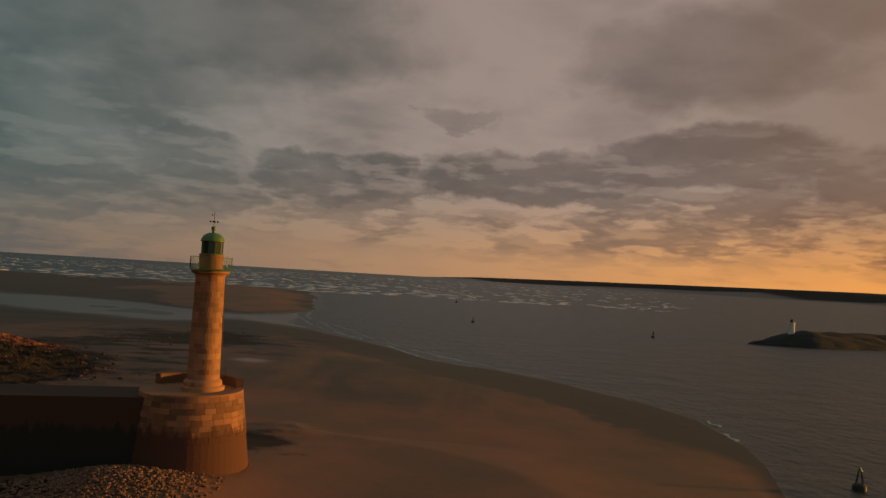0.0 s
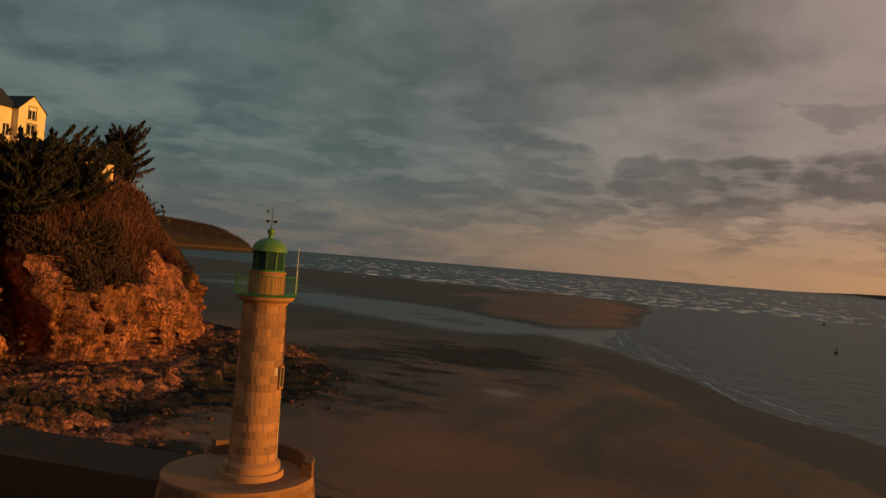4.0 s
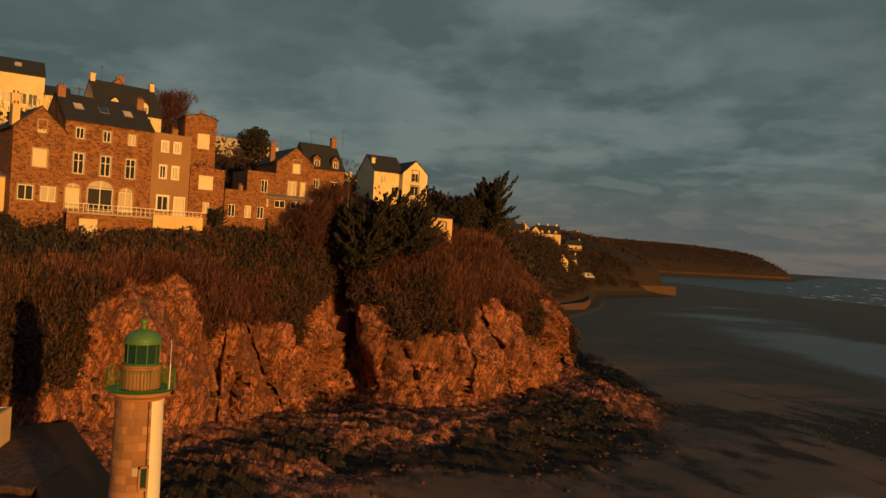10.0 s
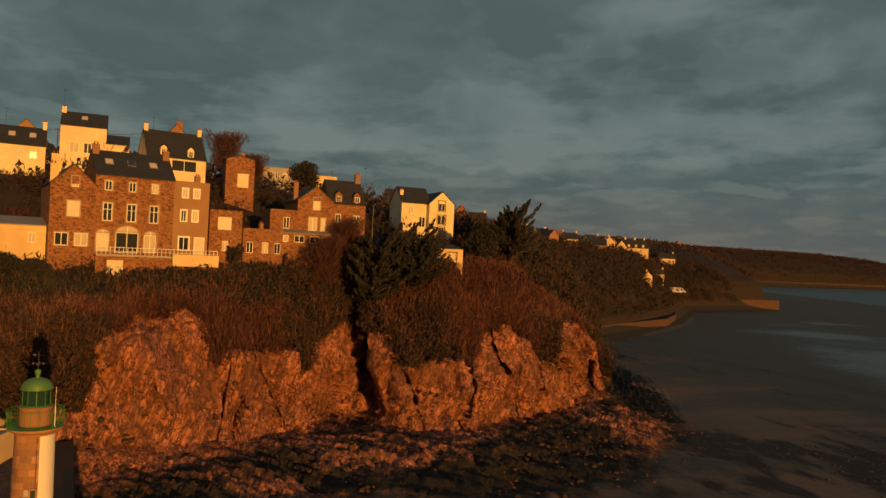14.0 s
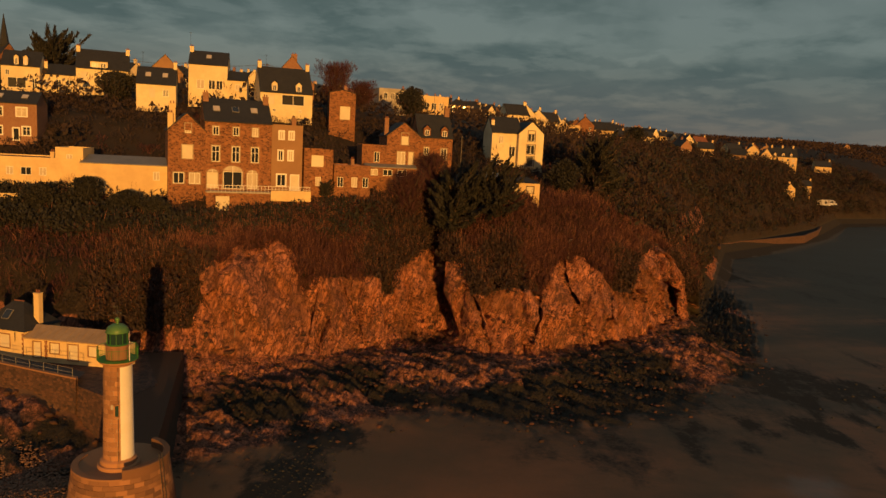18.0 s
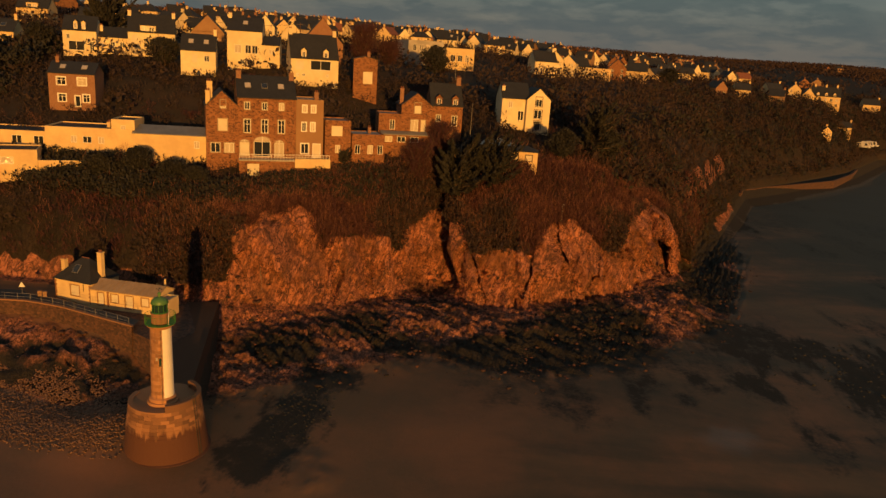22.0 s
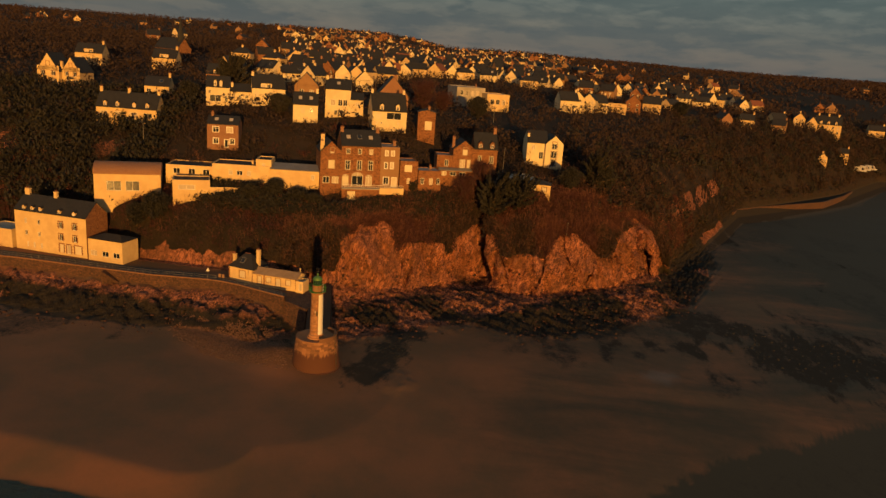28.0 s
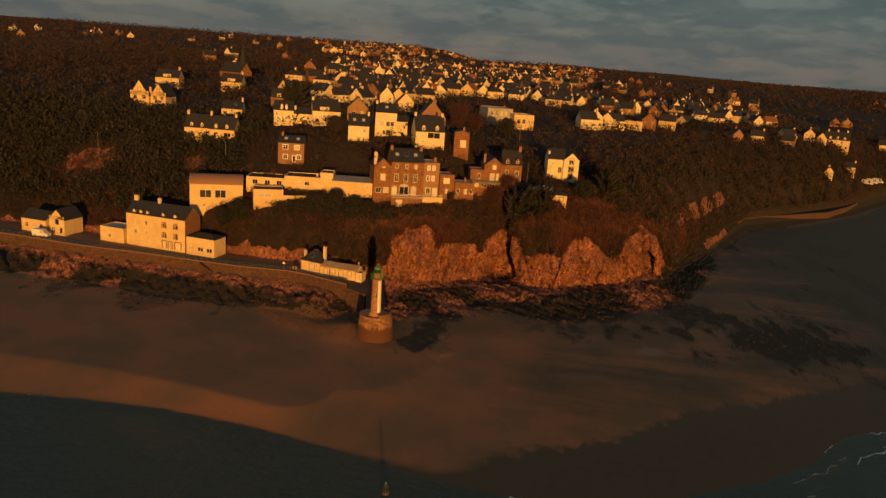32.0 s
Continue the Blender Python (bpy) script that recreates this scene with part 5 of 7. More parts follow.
house(-55.6, -8.6, 9.1, -14, 10.0, 6.2, 5.6, "hip", 18, CREAM, SLATE, rows_of((-3.4, 0, 3.2), (1.2,), 1.9, 1.4), [], "low cream house with a shallow slate roof on the quay")
house(-63.5, -40.5, 9.3, -14, 9.0, 7.0, 4.2, "flat", 12, CREAM, CONCRETE, [(-1.0, 1.0, 1.0, 1.2, "two")], [], "low cream outbuilding with a stepped parapet")
house(-66.0, -60.0, 9.3, -14, 6.0, 8.0, 5.0, "gable", 46, CREAM, SLATE, [(0, 3.0, 1.6, 2.0, "door"), (0, 5.9, 0.9, 1.1, "two"), (-1.6, 0.4, 1.2, 1.8, "two"), (1.5, 0.3, 1.2, 2.0, "door")], [], "cream gabled boathouse on the quay")
house(-68.0, -69.0, 9.3, -14, 10.0, 7.0, 4.0, "eaves", 34, CREAM, SLATE, rows_of((-3, 0, 3), (1.0,), 1.2, 1.5), [], "low cream cottage on the quay")
# the tall stone house
st = 16
house(-77.1, 44.4, 28.8, st, 5.8, 11.0, 9.6, "gable", 43, STONE, SLATE, [(0.2, 9.2, 0.9, 1.5, "two"), (0.1, 5.0, 1.6, 2.2, "shut"), (-1.25, 0.9, 1.7, 1.8, "two"), (1.25, 0.9, 1.7, 1.8, "two")],
      [(-2.5, 1.2, 2.2, 0.8), (-2.1, 3.4, 3.4, 1.0)], "gabled end block of brown rubble stone with pale window surrounds", stack=CREAM, surround=GRANITE, below=5.0)
tall = house(-79.6, 52.3, 28.8, st, 10.9, 10.0, 11.4, "eaves", 37, STONE, SLATE,
      rows_of((-3.7, -0.45, 2.7), (9.1,), 0.95, 1.4) + rows_of((-3.7, -0.45, 2.7), (4.7,), 1.25, 2.6, "cross") + [(-4.2, 0.3, 1.7, 2.6, "shut"), (-0.9, 0.2, 3.1, 2.9, "two"), (2.3, 0.3, 1.7, 2.6, "two"), (-3.9, -3.3, 2.0, 2.2, "shut"), (0.4, -2.4, 0.6, 0.8, "two")],
      [(-5.0, 4.4, 1.2, 0.9), (5.0, 4.4, 1.2, 0.9)], "tall three-storey rubble stone house with slate roof above the cliff", lights=((-3.4, 0.5), (-0.3, 0.5), (2.8, 0.5)), surround=GRANITE, below=5.0)
for ox, ow, oz in ((-4.2, 1.7, 2.9), (-0.9, 3.1, 3.1), (2.3, 1.7, 2.9)):
    ts = [radians(a_) for a_ in range(0, 181, 15)]
    rise_k = 0.62
    pane_, ring_ = Shape(), Shape()
    pane_.poly([(ox + ow / 2 * math.cos(t_), -0.02, oz + ow / 2 * rise_k * math.sin(t_)) for t_ in ts][::-1])
    for ta, tb in zip(ts, ts[1:]):
        q = [(k_ * math.cos(t_), k_ * rise_k * math.sin(t_)) for k_, t_ in ((ow / 2, ta), (ow / 2 + 0.3, ta), (ow / 2 + 0.3, tb), (ow / 2, tb))]
        ring_.poly([(ox + a_, -0.06, oz + b_) for a_, b_ in q][::-1], [(ox + q[1][0], -0.06, oz + q[1][1]), (ox + q[1][0], 0.0, oz + q[1][1]), (ox + q[2][0], 0.0, oz + q[2][1]), (ox + q[2][0], -0.06, oz + q[2][1])])
    part("fanlight", pane_, GLASS, tall, "arched fanlight")
    part("stone_arch", ring_, BRICK, tall, "shallow brick arch")
    part("fanlight_bar", Shape().box(ox - 0.05, ox + 0.05, -0.06, -0.025, oz, oz + ow / 2 * rise_k), FRAME, tall)
house(-81.95, 60.1, 28.8, st, 5.3, 9.0, 11.1, "flat", 10, OCHRE, ZINC, rows_of((-1.0, 0.7), (8.9,), 0.8, 1.4) + rows_of((-1.1, 0.6), (5.3,), 0.8, 1.7) + [(-0.9, 0.9, 1.5, 2.0, "two"), (1.4, 0.2, 1.3, 2.6, "shut")], [(1.8, 4.0, 1.4, 0.8)],
      "narrow ochre rendered block with paired windows", surround=FRAME, below=5.0)
house(-84.6, 65.4, 28.6, st, 5.2, 7.0, 7.4, "flat", 10, STONE, ZINC, [(-0.2, 4.6, 2.2, 2.0, "shut"), (0, 1.2, 1.0, 1.6, "two")], [], "stone block with a flat roof and pale shutters", below=4.0)
house(-86.6, 71.4, 28.4, st, 6.8, 7.0, 5.0, "flat", 10, STONE, CONCRETE, rows_of((-2.2, 0.4, 2.5), (1.3,), 1.1, 1.8), [(1.0, 4.0, 1.0, 0.6)], "low stone block with a balustraded flat terrace", below=4.0)
def terrace():
    """Balcony along the foot of the stone house, with white railing."""
    t = thing("terrace", pose(-80.6, 55.4, 28.7, 0, 0, 90 + st), "stone terrace with white railing before the stone house", "terrace")
    part("slab", Shape().box(-8.6, 8.6, -2.4, -0.03, -0.25, 0.0), CONCRETE, t)
    part("retaining_wall", facade(17.2, -0.27, -4.0, [(-6.0, -3.2, 2.2, 2.4, "x")]), STONE, t, at=pose(0, -2.2, 0))
    part("garage_door", Shape().box(-7.1, -4.9, -2.05, -2.0, -3.2, -0.8), SHUTTER, t)
    part("lower_wall", Shape().box(1.8, 8.6, -2.75, -2.42, -1.4, 0.35), CREAM, t)
    bal = Shape().box(-0.03, 0.03, -2.36, -2.30, 0.0, 1.0).mesh("rail_post", FRAME)
    for k in range(30):
        part("rail_post", bal, FRAME, t, at=pose(-8.5 + k * 0.586, 0, 0))
    part("handrail", Shape().box(-8.6, 8.6, -2.38, -2.28, 1.0, 1.07), FRAME, t)
    part("mid_rail", Shape().box(-8.6, 8.6, -2.35, -2.31, 0.5, 0.54), FRAME, t)


terrace()
# white stepped building south of it
house(-78.2, 34.6, 28.3, 5, 14.0, 9.0, 4.0, "eaves", 14, CREAM, ZINC, [(4.6, 1.6, 1.0, 1.4, "two")], [], "low cream wing with a zinc roof", below=5.0)
house(-77.6, 19.6, 28.3, 5, 15.6, 9.0, 4.2, "flat", 10, CREAM, SLATE, [(-2.8, 1.6, 1.1, 1.3, "two"), (-0.4, 1.6, 1.6, 1.3, "two"), (2.1, 1.6, 1.1, 1.3, "two")], [(2.5, 4.0, 1.0, 0.6)], "long cream building with a flat dark roof", below=5.0)
house(-78.4, 25.6, 28.3, 5, 4.2, 7.0, 6.0, "flat", 10, CREAM, SLATE, [(0.0, 4.3, 0.9, 0.9, "two")], [], "raised cream block over the long building", below=0.5)
house(-79.0, 5.0, 28.3, 5, 13.0, 9.0, 2.8, "flat", 10, CREAM, SLATE, rows_of((-3.6, 0.5, 4.4), (0.6,), 1.8, 1.6), [], "low cream building with a railed flat roof", below=5.0)
house(-69.0, 8.8, 24.0, 18, 9.4, 7.0, 4.9, "flat", 10, CREAM, SLATE, [(-1.2, 2.6, 4.2, 1.3, "two")], [], "modern cream house with a wide window and flat roof", below=4.0)
house(-72.3, 18.2, 24.0, 18, 10.8, 6.5, 3.0, "flat", 10, CREAM, SLATE, rows_of((-3, 1.5), (0.6,), 2.2, 1.6), [], "single-storey modern cream wing with a flat roof", below=4.0)
hall = house(-69.6, -8.4, 24.0, 18, 16.5, 9.0, 5.4, "flat", 10, CREAM, ZINC, [(-3.4, 0.9, 3.6, 2.6, "two"), (1.2, 0.9, 3.4, 2.6, "two")], [], "cream hall with broad windows under a curved brown roof", below=5.0)
arch_ = Shape()
ribs = [(4.6 - 4.7 * math.cos(t), 5.3 + 2.7 * math.sin(t)) for t in np.linspace(0.0, math.pi, 13)]
for (ya, za), (yb, zb) in zip(ribs, ribs[1:]):
    arch_.poly([(-8.4, ya, za), (8.4, ya, za), (8.4, yb, zb), (-8.4, yb, zb)])
arch_.poly([(8.4, a_, b_) for a_, b_ in ribs], [(-8.4, a_, b_) for a_, b_ in ribs[::-1]])
part("barrel_roof", arch_, BRICK, hall, "curved brown barrel roof")
# brick house on the bank
house(-95.4, 9.2, 34.6, 8, 9.0, 7.5, 7.0, "eaves", 30, BRICK, SLATE, rows_of((-2.0, 2.0), (4.6,), 1.7, 1.6, "cross") + [(-2.0, 1.2, 1.5, 1.6, "cross"), (1.0, 0.3, 1.0, 2.2, "door"), (2.7, 1.2, 1.3, 1.6, "cross")], [(-3.4, 3.5, 1.0, 0.7)],
      "two-storey brown brick house with white windows on a bank", lights=((-2.0, 0.5), (2.2, 0.5)), surround=FRAME)
# upper row of white houses
house(-131.0, -24.0, 45.6, 8, 8.0, 8.0, 3.4, "eaves", 36, CREAM, SLATE, rows_of((-2.6, 0, 2.6), (0.8,), 1.5, 1.6), [(3.6, 4, 1.2, 0.7)], "cream bungalow with slate roof and a glazed terrace", lights=((1.2, 0.5),))
house(-127.0, -2.0, 45.2, 12, 7.6, 8.0, 5.2, "eaves", 40, WHITE, SLATE, [(-0.8, 0.4, 3.6, 2.2, "two"), (2.7, 0.4, 1.0, 2.2, "two"), (-2.6, 3.0, 0.8, 1.2, "two")], [], "white house with two tall dormers and a balcony", dormers=((-0.8, 0.9, 1.9), (1.0, 0.9, 1.9)))
house(-131.0, 5.0, 45.6, 12, 8.0, 7.0, 3.6, "eaves", 34, WHITE, SLATE, rows_of((-3, -0.6, 1.6, 3.2), (1.3,), 1.1, 1.2), [(-3.4, 2, 1.3, 0.8)], "low white house with a slate roof")
house(-130.5, 14.2, 45.0, 16, 11.0, 9.0, 6.0, "eaves", 44, WHITE, SLATE, [(-3.9, 3.2, 1.4, 2.0, "shut"), (2.6, 3.6, 0.5, 0.8, "two")], [(-5.2, 4, 1.0, 0.8), (5.2, 4, 1.0, 0.8)], "large white house with a long shed dormer and terrace", dormers=((-0.8, 3.6, 1.5),))
house(-115.8, 29.6, 42.7, 10, 7.8, 8.0, 4.9, "eaves", 42, WHITE, SLATE, [(-0.8, 2.1, 1.2, 2.0, "shut"), (1.9, 2.4, 1.2, 1.4, "two")], [(3.6, 4, 1.2, 0.7)], "small white house with two roof lights", lights=((-1.7, 0.5), (1.7, 0.5)))
house(-122.5, 38.9, 43.8, 6, 8.2, 8.5, 9.0, "eaves", 36, WHITE, SLATE, [(-1.6, 3.7, 1.6, 2.0, "two"), (0.8, 3.7, 1.4, 2.0, "two"), (2.4, 3.7, 1.4, 2.0, "two"), (-0.6, 1.2, 1.0, 1.1, "two"), (1.2, 1.0, 1.2, 1.3, "two")], [(-3.8, 4, 1.0, 0.8)], "tall white house with a balcony window band", lights=((0.0, 0.55),))
house(-122.9, 45.1, 43.8, 6, 4.2, 7.0, 6.0, "eaves", 30, WHITE, SLATE, [(0.2, 3.9, 1.3, 1.2, "two"), (0.2, 0.8, 1.3, 1.2, "two")], [], "white side wing with a lean slate roof")
house(-116.4, 56.6, 42.9, 16, 11.2, 9.0, 4.6, "eaves", 50, WHITE, SLATE, [(-3.6, 1.9, 2.0, 2.0, "shut"), (1.4, 1.9, 4.8, 2.2, "two"), (-4.0, 0.4, 0.7, 0.6, "two"), (-2.6, 0.4, 0.7, 0.6, "two"), (3.0, 0.4, 0.7, 0.6, "two")], [(-5.2, 4.5, 1.0, 0.8), (5.2, 4.5, 1.0, 0.8)], "white house with steep slate roof, two dormers and a glazed balcony", dormers=((-2.6, 1.2, 1.7), (2.6, 1.2, 1.7)), below=5.0)
house(-115.5, 68.6, 40.2, 6, 5.6, 6.0, 7.8, "gable", 14, STONE, SLATE, [(0.6, 2.2, 2.2, 2.8, "shut")], [(0.8, 3, 1.0, 0.7)], "narrow stone house with a large pale shuttered opening")
house(-140.0, 55.5, 47.0, 10, 11.0, 10.0, 4.0, "gable", 50, BRICK, SLATE, [(-2.6, 4.0, 1.8, 1.4, "two")], [(0.5, 0.6, 1.0, 1.4)], "brown house with a big pointed gable and broad chimney")
house(-146.0, 24.0, 47.5, 10, 8.5, 9.0, 4.6, "gable", 46, OCHRE, SLATE, [(-1.8, 1.6, 1.5, 1.6, "two"), (1.8, 1.6, 1.5, 1.6, "two"), (0, 4.8, 1.0, 1.2, "two")], [], "half-timbered house with a pointed gable")
# twin cottage and gabled villa to the south
house(-108.5, -29.5, 39.5, 3, 9.4, 8.0, 3.6, "eaves", 48, CREAM, SLATE, rows_of((-2.4, 2.2), (0.8,), 2.4, 1.5), [(-4.3, 4, 1.2, 0.9), (4.3, 4, 1.2, 0.8)], "cream cottage with slate roof and small dormers", dormers=((-2.0, 1.0, 1.4), (1.8, 1.0, 1.4)), group="twin cottages")
house(-108.0, -20.0, 39.5, 3, 9.4, 8.0, 3.6, "eaves", 48, CREAM, SLATE, rows_of((-2.4, 2.0), (0.8,), 2.4, 1.5), [(4.3, 4, 0.8, 0.8)], "cream cottage with slate roof and small dormers", dormers=((-2.2, 1.0, 1.4), (1.8, 1.0, 1.4)), group="twin cottages")
house(-141.0, -66.0, 46.0, -4, 8.0, 9.0, 5.0, "gable", 56, CREAM, SLATE, rows_of((-1.9, 1.9), (0.6, 3.4), 1.4, 1.5) + [(0, 6.6, 1.2, 1.5, "two")], [(3.4, 3, 2.2, 0.8)], "cream villa with steep pointed gables", surround=STONE)
house(-142.0, -58.5, 46.0, -4, 6.6, 9.0, 5.0, "gable", 56, CREAM, SLATE, rows_of((-1.5, 1.5), (0.6, 3.4), 1.2, 1.5) + [(0, 6.4, 1.0, 1.4, "two")], [], "cream wing with a steep pointed gable", surround=STONE)
for x_, y_, w_, wall_, text_ in ((-190.0, -75.0, 11.0, CREAM, "cream house with a long lit dormer among the trees"), (-196.0, -46.0, 10.0, CREAM, "low cream house with a balcony among the trees"), (-160.0, -12.0, 9.0, BRICK, "brown house with a wide dormer above the cottages")):
    house(x_, y_, ground_at(x_, y_) + 0.6, 4, w_, 8.0, 4.4, "eaves", 42, wall_, SLATE, rows_of((-w_ * 0.3, 0.0, w_ * 0.3), (1.2,), 1.5, 1.5), [(w_ * 0.44, 4.0, 1.2, 0.8)], text_, dormers=((0.0, 3.6, 1.5),))
# stone gothic house, conservatory and white villa
house(-95.3, 81.0, 31.8, 8, 6.6, 9.0, 7.6, "gable", 38, STONE, SLATE, [(0.2, 6.0, 1.3, 2.2, "shut"), (-0.4, 2.2, 1.5, 2.4, "two"), (1.5, 2.2, 0.9, 2.4, "shut")], [(-3.0, 3, 3.0, 0.8)], "gabled stone house with pale shutters", surround=GRANITE)
house(-94.6, 75.4, 31.2, 8, 4.8, 7.0, 6.0, "flat", 10, STONE, ZINC, [(0.5, 3.0, 1.1, 2.0, "two")], [], "stone side block with a flat roof")
house(-99.5, 87.6, 32.2, 8, 7.0, 8.0, 7.4, "eaves", 48, STONE, SLATE, [(-1.8, 3.8, 1.0, 1.5, "two"), (1.8, 3.0, 1.2, 2.2, "two")], [(3.0, 4, 1.4, 1.0)], "stone house with two pointed dormers and red brick chimneys", dormers=((-1.8, 1.4, 1.6), (1.8, 1.4, 1.6)), surround=GRANITE)
house(-92.6, 78.6, 31.0, 8, 9.8, 2.6, 2.4, "eaves", 20, STONE, ZINC, rows_of((-3.4, -0.6, 2.2), (0.8,), 1.8, 1.2), [], "lean-to conservatory with glazed front")
house(-111.2, 104.3, 34.2, 4, 6.5, 8.0, 7.3, "eaves", 40, WHITE, SLATE, [(-1.2, 5.0, 1.0, 1.6, "two"), (1.4, 2.2, 1.4, 2.2, "two"), (-1.4, 0.5, 1.0, 1.0, "two")], [(-2.8, 2, 0.8, 0.7)], "white villa wing with a slate roof")
house(-110.2, 109.6, 34.2, 4, 5.6, 9.0, 7.3, "gable", 42, WHITE, SLATE, [(0, 5.7, 1.5, 2.2, "two"), (0, 2.9, 1.8, 2.0, "two"), (0, 0.2, 1.6, 2.2, "door")], [], "white gabled villa with dark window surrounds and balcony", surround=TIMBER)
house(-93.0, 98.5, 29.8, -8, 7.0, 7.0, 2.6, "hip", 18, CREAM, CONCRETE, [(1.0, 0.8, 1.8, 1.3, "shut")], [], "small cream garden house with a pale roof")
house(-87.0, 103.0, 29.2, -8, 6.6, 5.0, 2.8, "hip", 22, CREAM, SLATE, rows_of((-1.4, 1.5), (0.9,), 1.3, 1.2, "shut"), [], "small cream garden pavilion with brown shutters", surround=TIMBER)
# concrete block of flats
house(-186.0, 84.0, 46.0, 14, 12.0, 16.0, 8.0, "flat", 10, CONCRETE, CONCRETE, rows_of((-3.8, -1.6, 0.6, 2.8), (5.0,), 1.2, 2.0), [(3.5, 6, 1.2, 0.5)], "grey concrete block with rows of tall windows")
house(-181.0, 95.0, 46.0, 14, 9.5, 12.0, 6.2, "flat", 10, CREAM, CONCRETE, rows_of((-2.4, 0, 2.4), (2.4,), 1.6, 2.0), [], "cream modern block with a recessed balcony")


# houses along the ridge of the next bay
def ridge_houses():
    rows = [(-234, 136, -6, "gable", WHITE, 7.0, 9.0, 5.2), (-243, 143, -20, "gable", WHITE, 6.5, 9.0, 4.6), (-249, 149, 10, "eaves", WHITE, 10.0, 8.0, 3.6), (-277, 173, -12, "gable", STONE, 8.0, 9.0, 5.0),
            (-300, 189, -18, "eaves", CREAM, 10.0, 8.0, 4.4), (-309, 236, 16, "gable", BRICK, 7.0, 8.0, 4.2), (-320, 252, -12, "eaves", CREAM, 8.0, 7.0, 4.0), (-351, 285, 12, "eaves", CREAM, 10.0, 8.0, 4.0),
            (-371, 306, -22, "gable", CREAM, 7.0, 8.0, 4.6), (-434, 394, -16, "eaves", CREAM, 11.0, 8.0, 4.2), (-317, 299, -14, "gable", CREAM, 5.0, 5.0, 3.0), (-345, 325, -20, "eaves", CREAM, 7.0, 6.0, 3.4),
            (-262, 160, -8, "flat", CREAM, 12.0, 8.0, 3.4), (-225, 131, 12, "eaves", WHITE, 9.0, 8.0, 4.2), (-330, 275, -30, "eaves", OCHRE, 8.0, 7.0, 3.4)]
    words = {WHITE: "white", CREAM: "cream", STONE: "brown stone", BRICK: "brown brick", OCHRE: "ochre"}
    for x, y, turn, roof, wall, w, d, h in rows:
        ops = rows_of((-w * 0.28, w * 0.27), (0.8,), 1.3, 1.5) + (rows_of((-w * 0.28, w * 0.27), (3.1,), 1.0, 1.2) if h > 4.5 else [])
        house(x, y, ground_at(x, y) + 0.8, turn, w, d, h, roof, 44, wall, SLATE, ops, [] if roof == "flat" else [(w * 0.44 if roof == "eaves" else 0.0, d * 0.5, 1.0, 0.8)],
              words[wall] + (" flat-roofed house" if roof == "flat" else " house with a slate roof") + " above the next bay", below=4.0)
    x, y = -372, 326
    z = ground_at(x, y) + 1.0
    house(x, y, z, -20, 16.0, 9.0, 6.4, "eaves", 50, CREAM, SLATE, rows_of((-6, -3, 0, 3, 6), (0.6, 3.5), 1.3, 1.7), [(-6.0, 4.5, 1.2, 0.9), (0.0, 4.5, 1.2, 0.9), (6.0, 4.5, 1.2, 0.9)],
          "large cream villa with steep slate roof and three chimneys", dormers=((-4.5, 1.4, 1.6), (0.0, 1.4, 1.6), (4.5, 1.4, 1.6)), below=4.0)
    house(x + 1.5, y - 11.5, z, -20, 6.5, 9.0, 6.4, "gable", 52, CREAM, SLATE, rows_of((-1.4, 1.4), (0.6, 3.5), 1.2, 1.6), [], "gabled cream wing of the large villa", below=4.0)
    # church with a slate spire beyond the upper houses
    x, y = -235.0, -51.0
    c = house(x, y, ground_at(x, y), 60, 8.0, 16.0, 6.0, "gable", 50, STONE, SLATE, [(0, 1.0, 1.4, 3.0, "two")], [], "brown stone chapel with a thin slate spire", "church", "church", below=4.0)
    part("spire", Shape().lathe([(1.5, 5.0), (1.5, 10.0), (1.7, 10.1), (0.06, 21.0)], 8), SLATE, c, "thin slate spire", at=pose(0, 2.5, 0))


ridge_houses()

# ---------------- the town on the hill ----------------
GARDENS = []


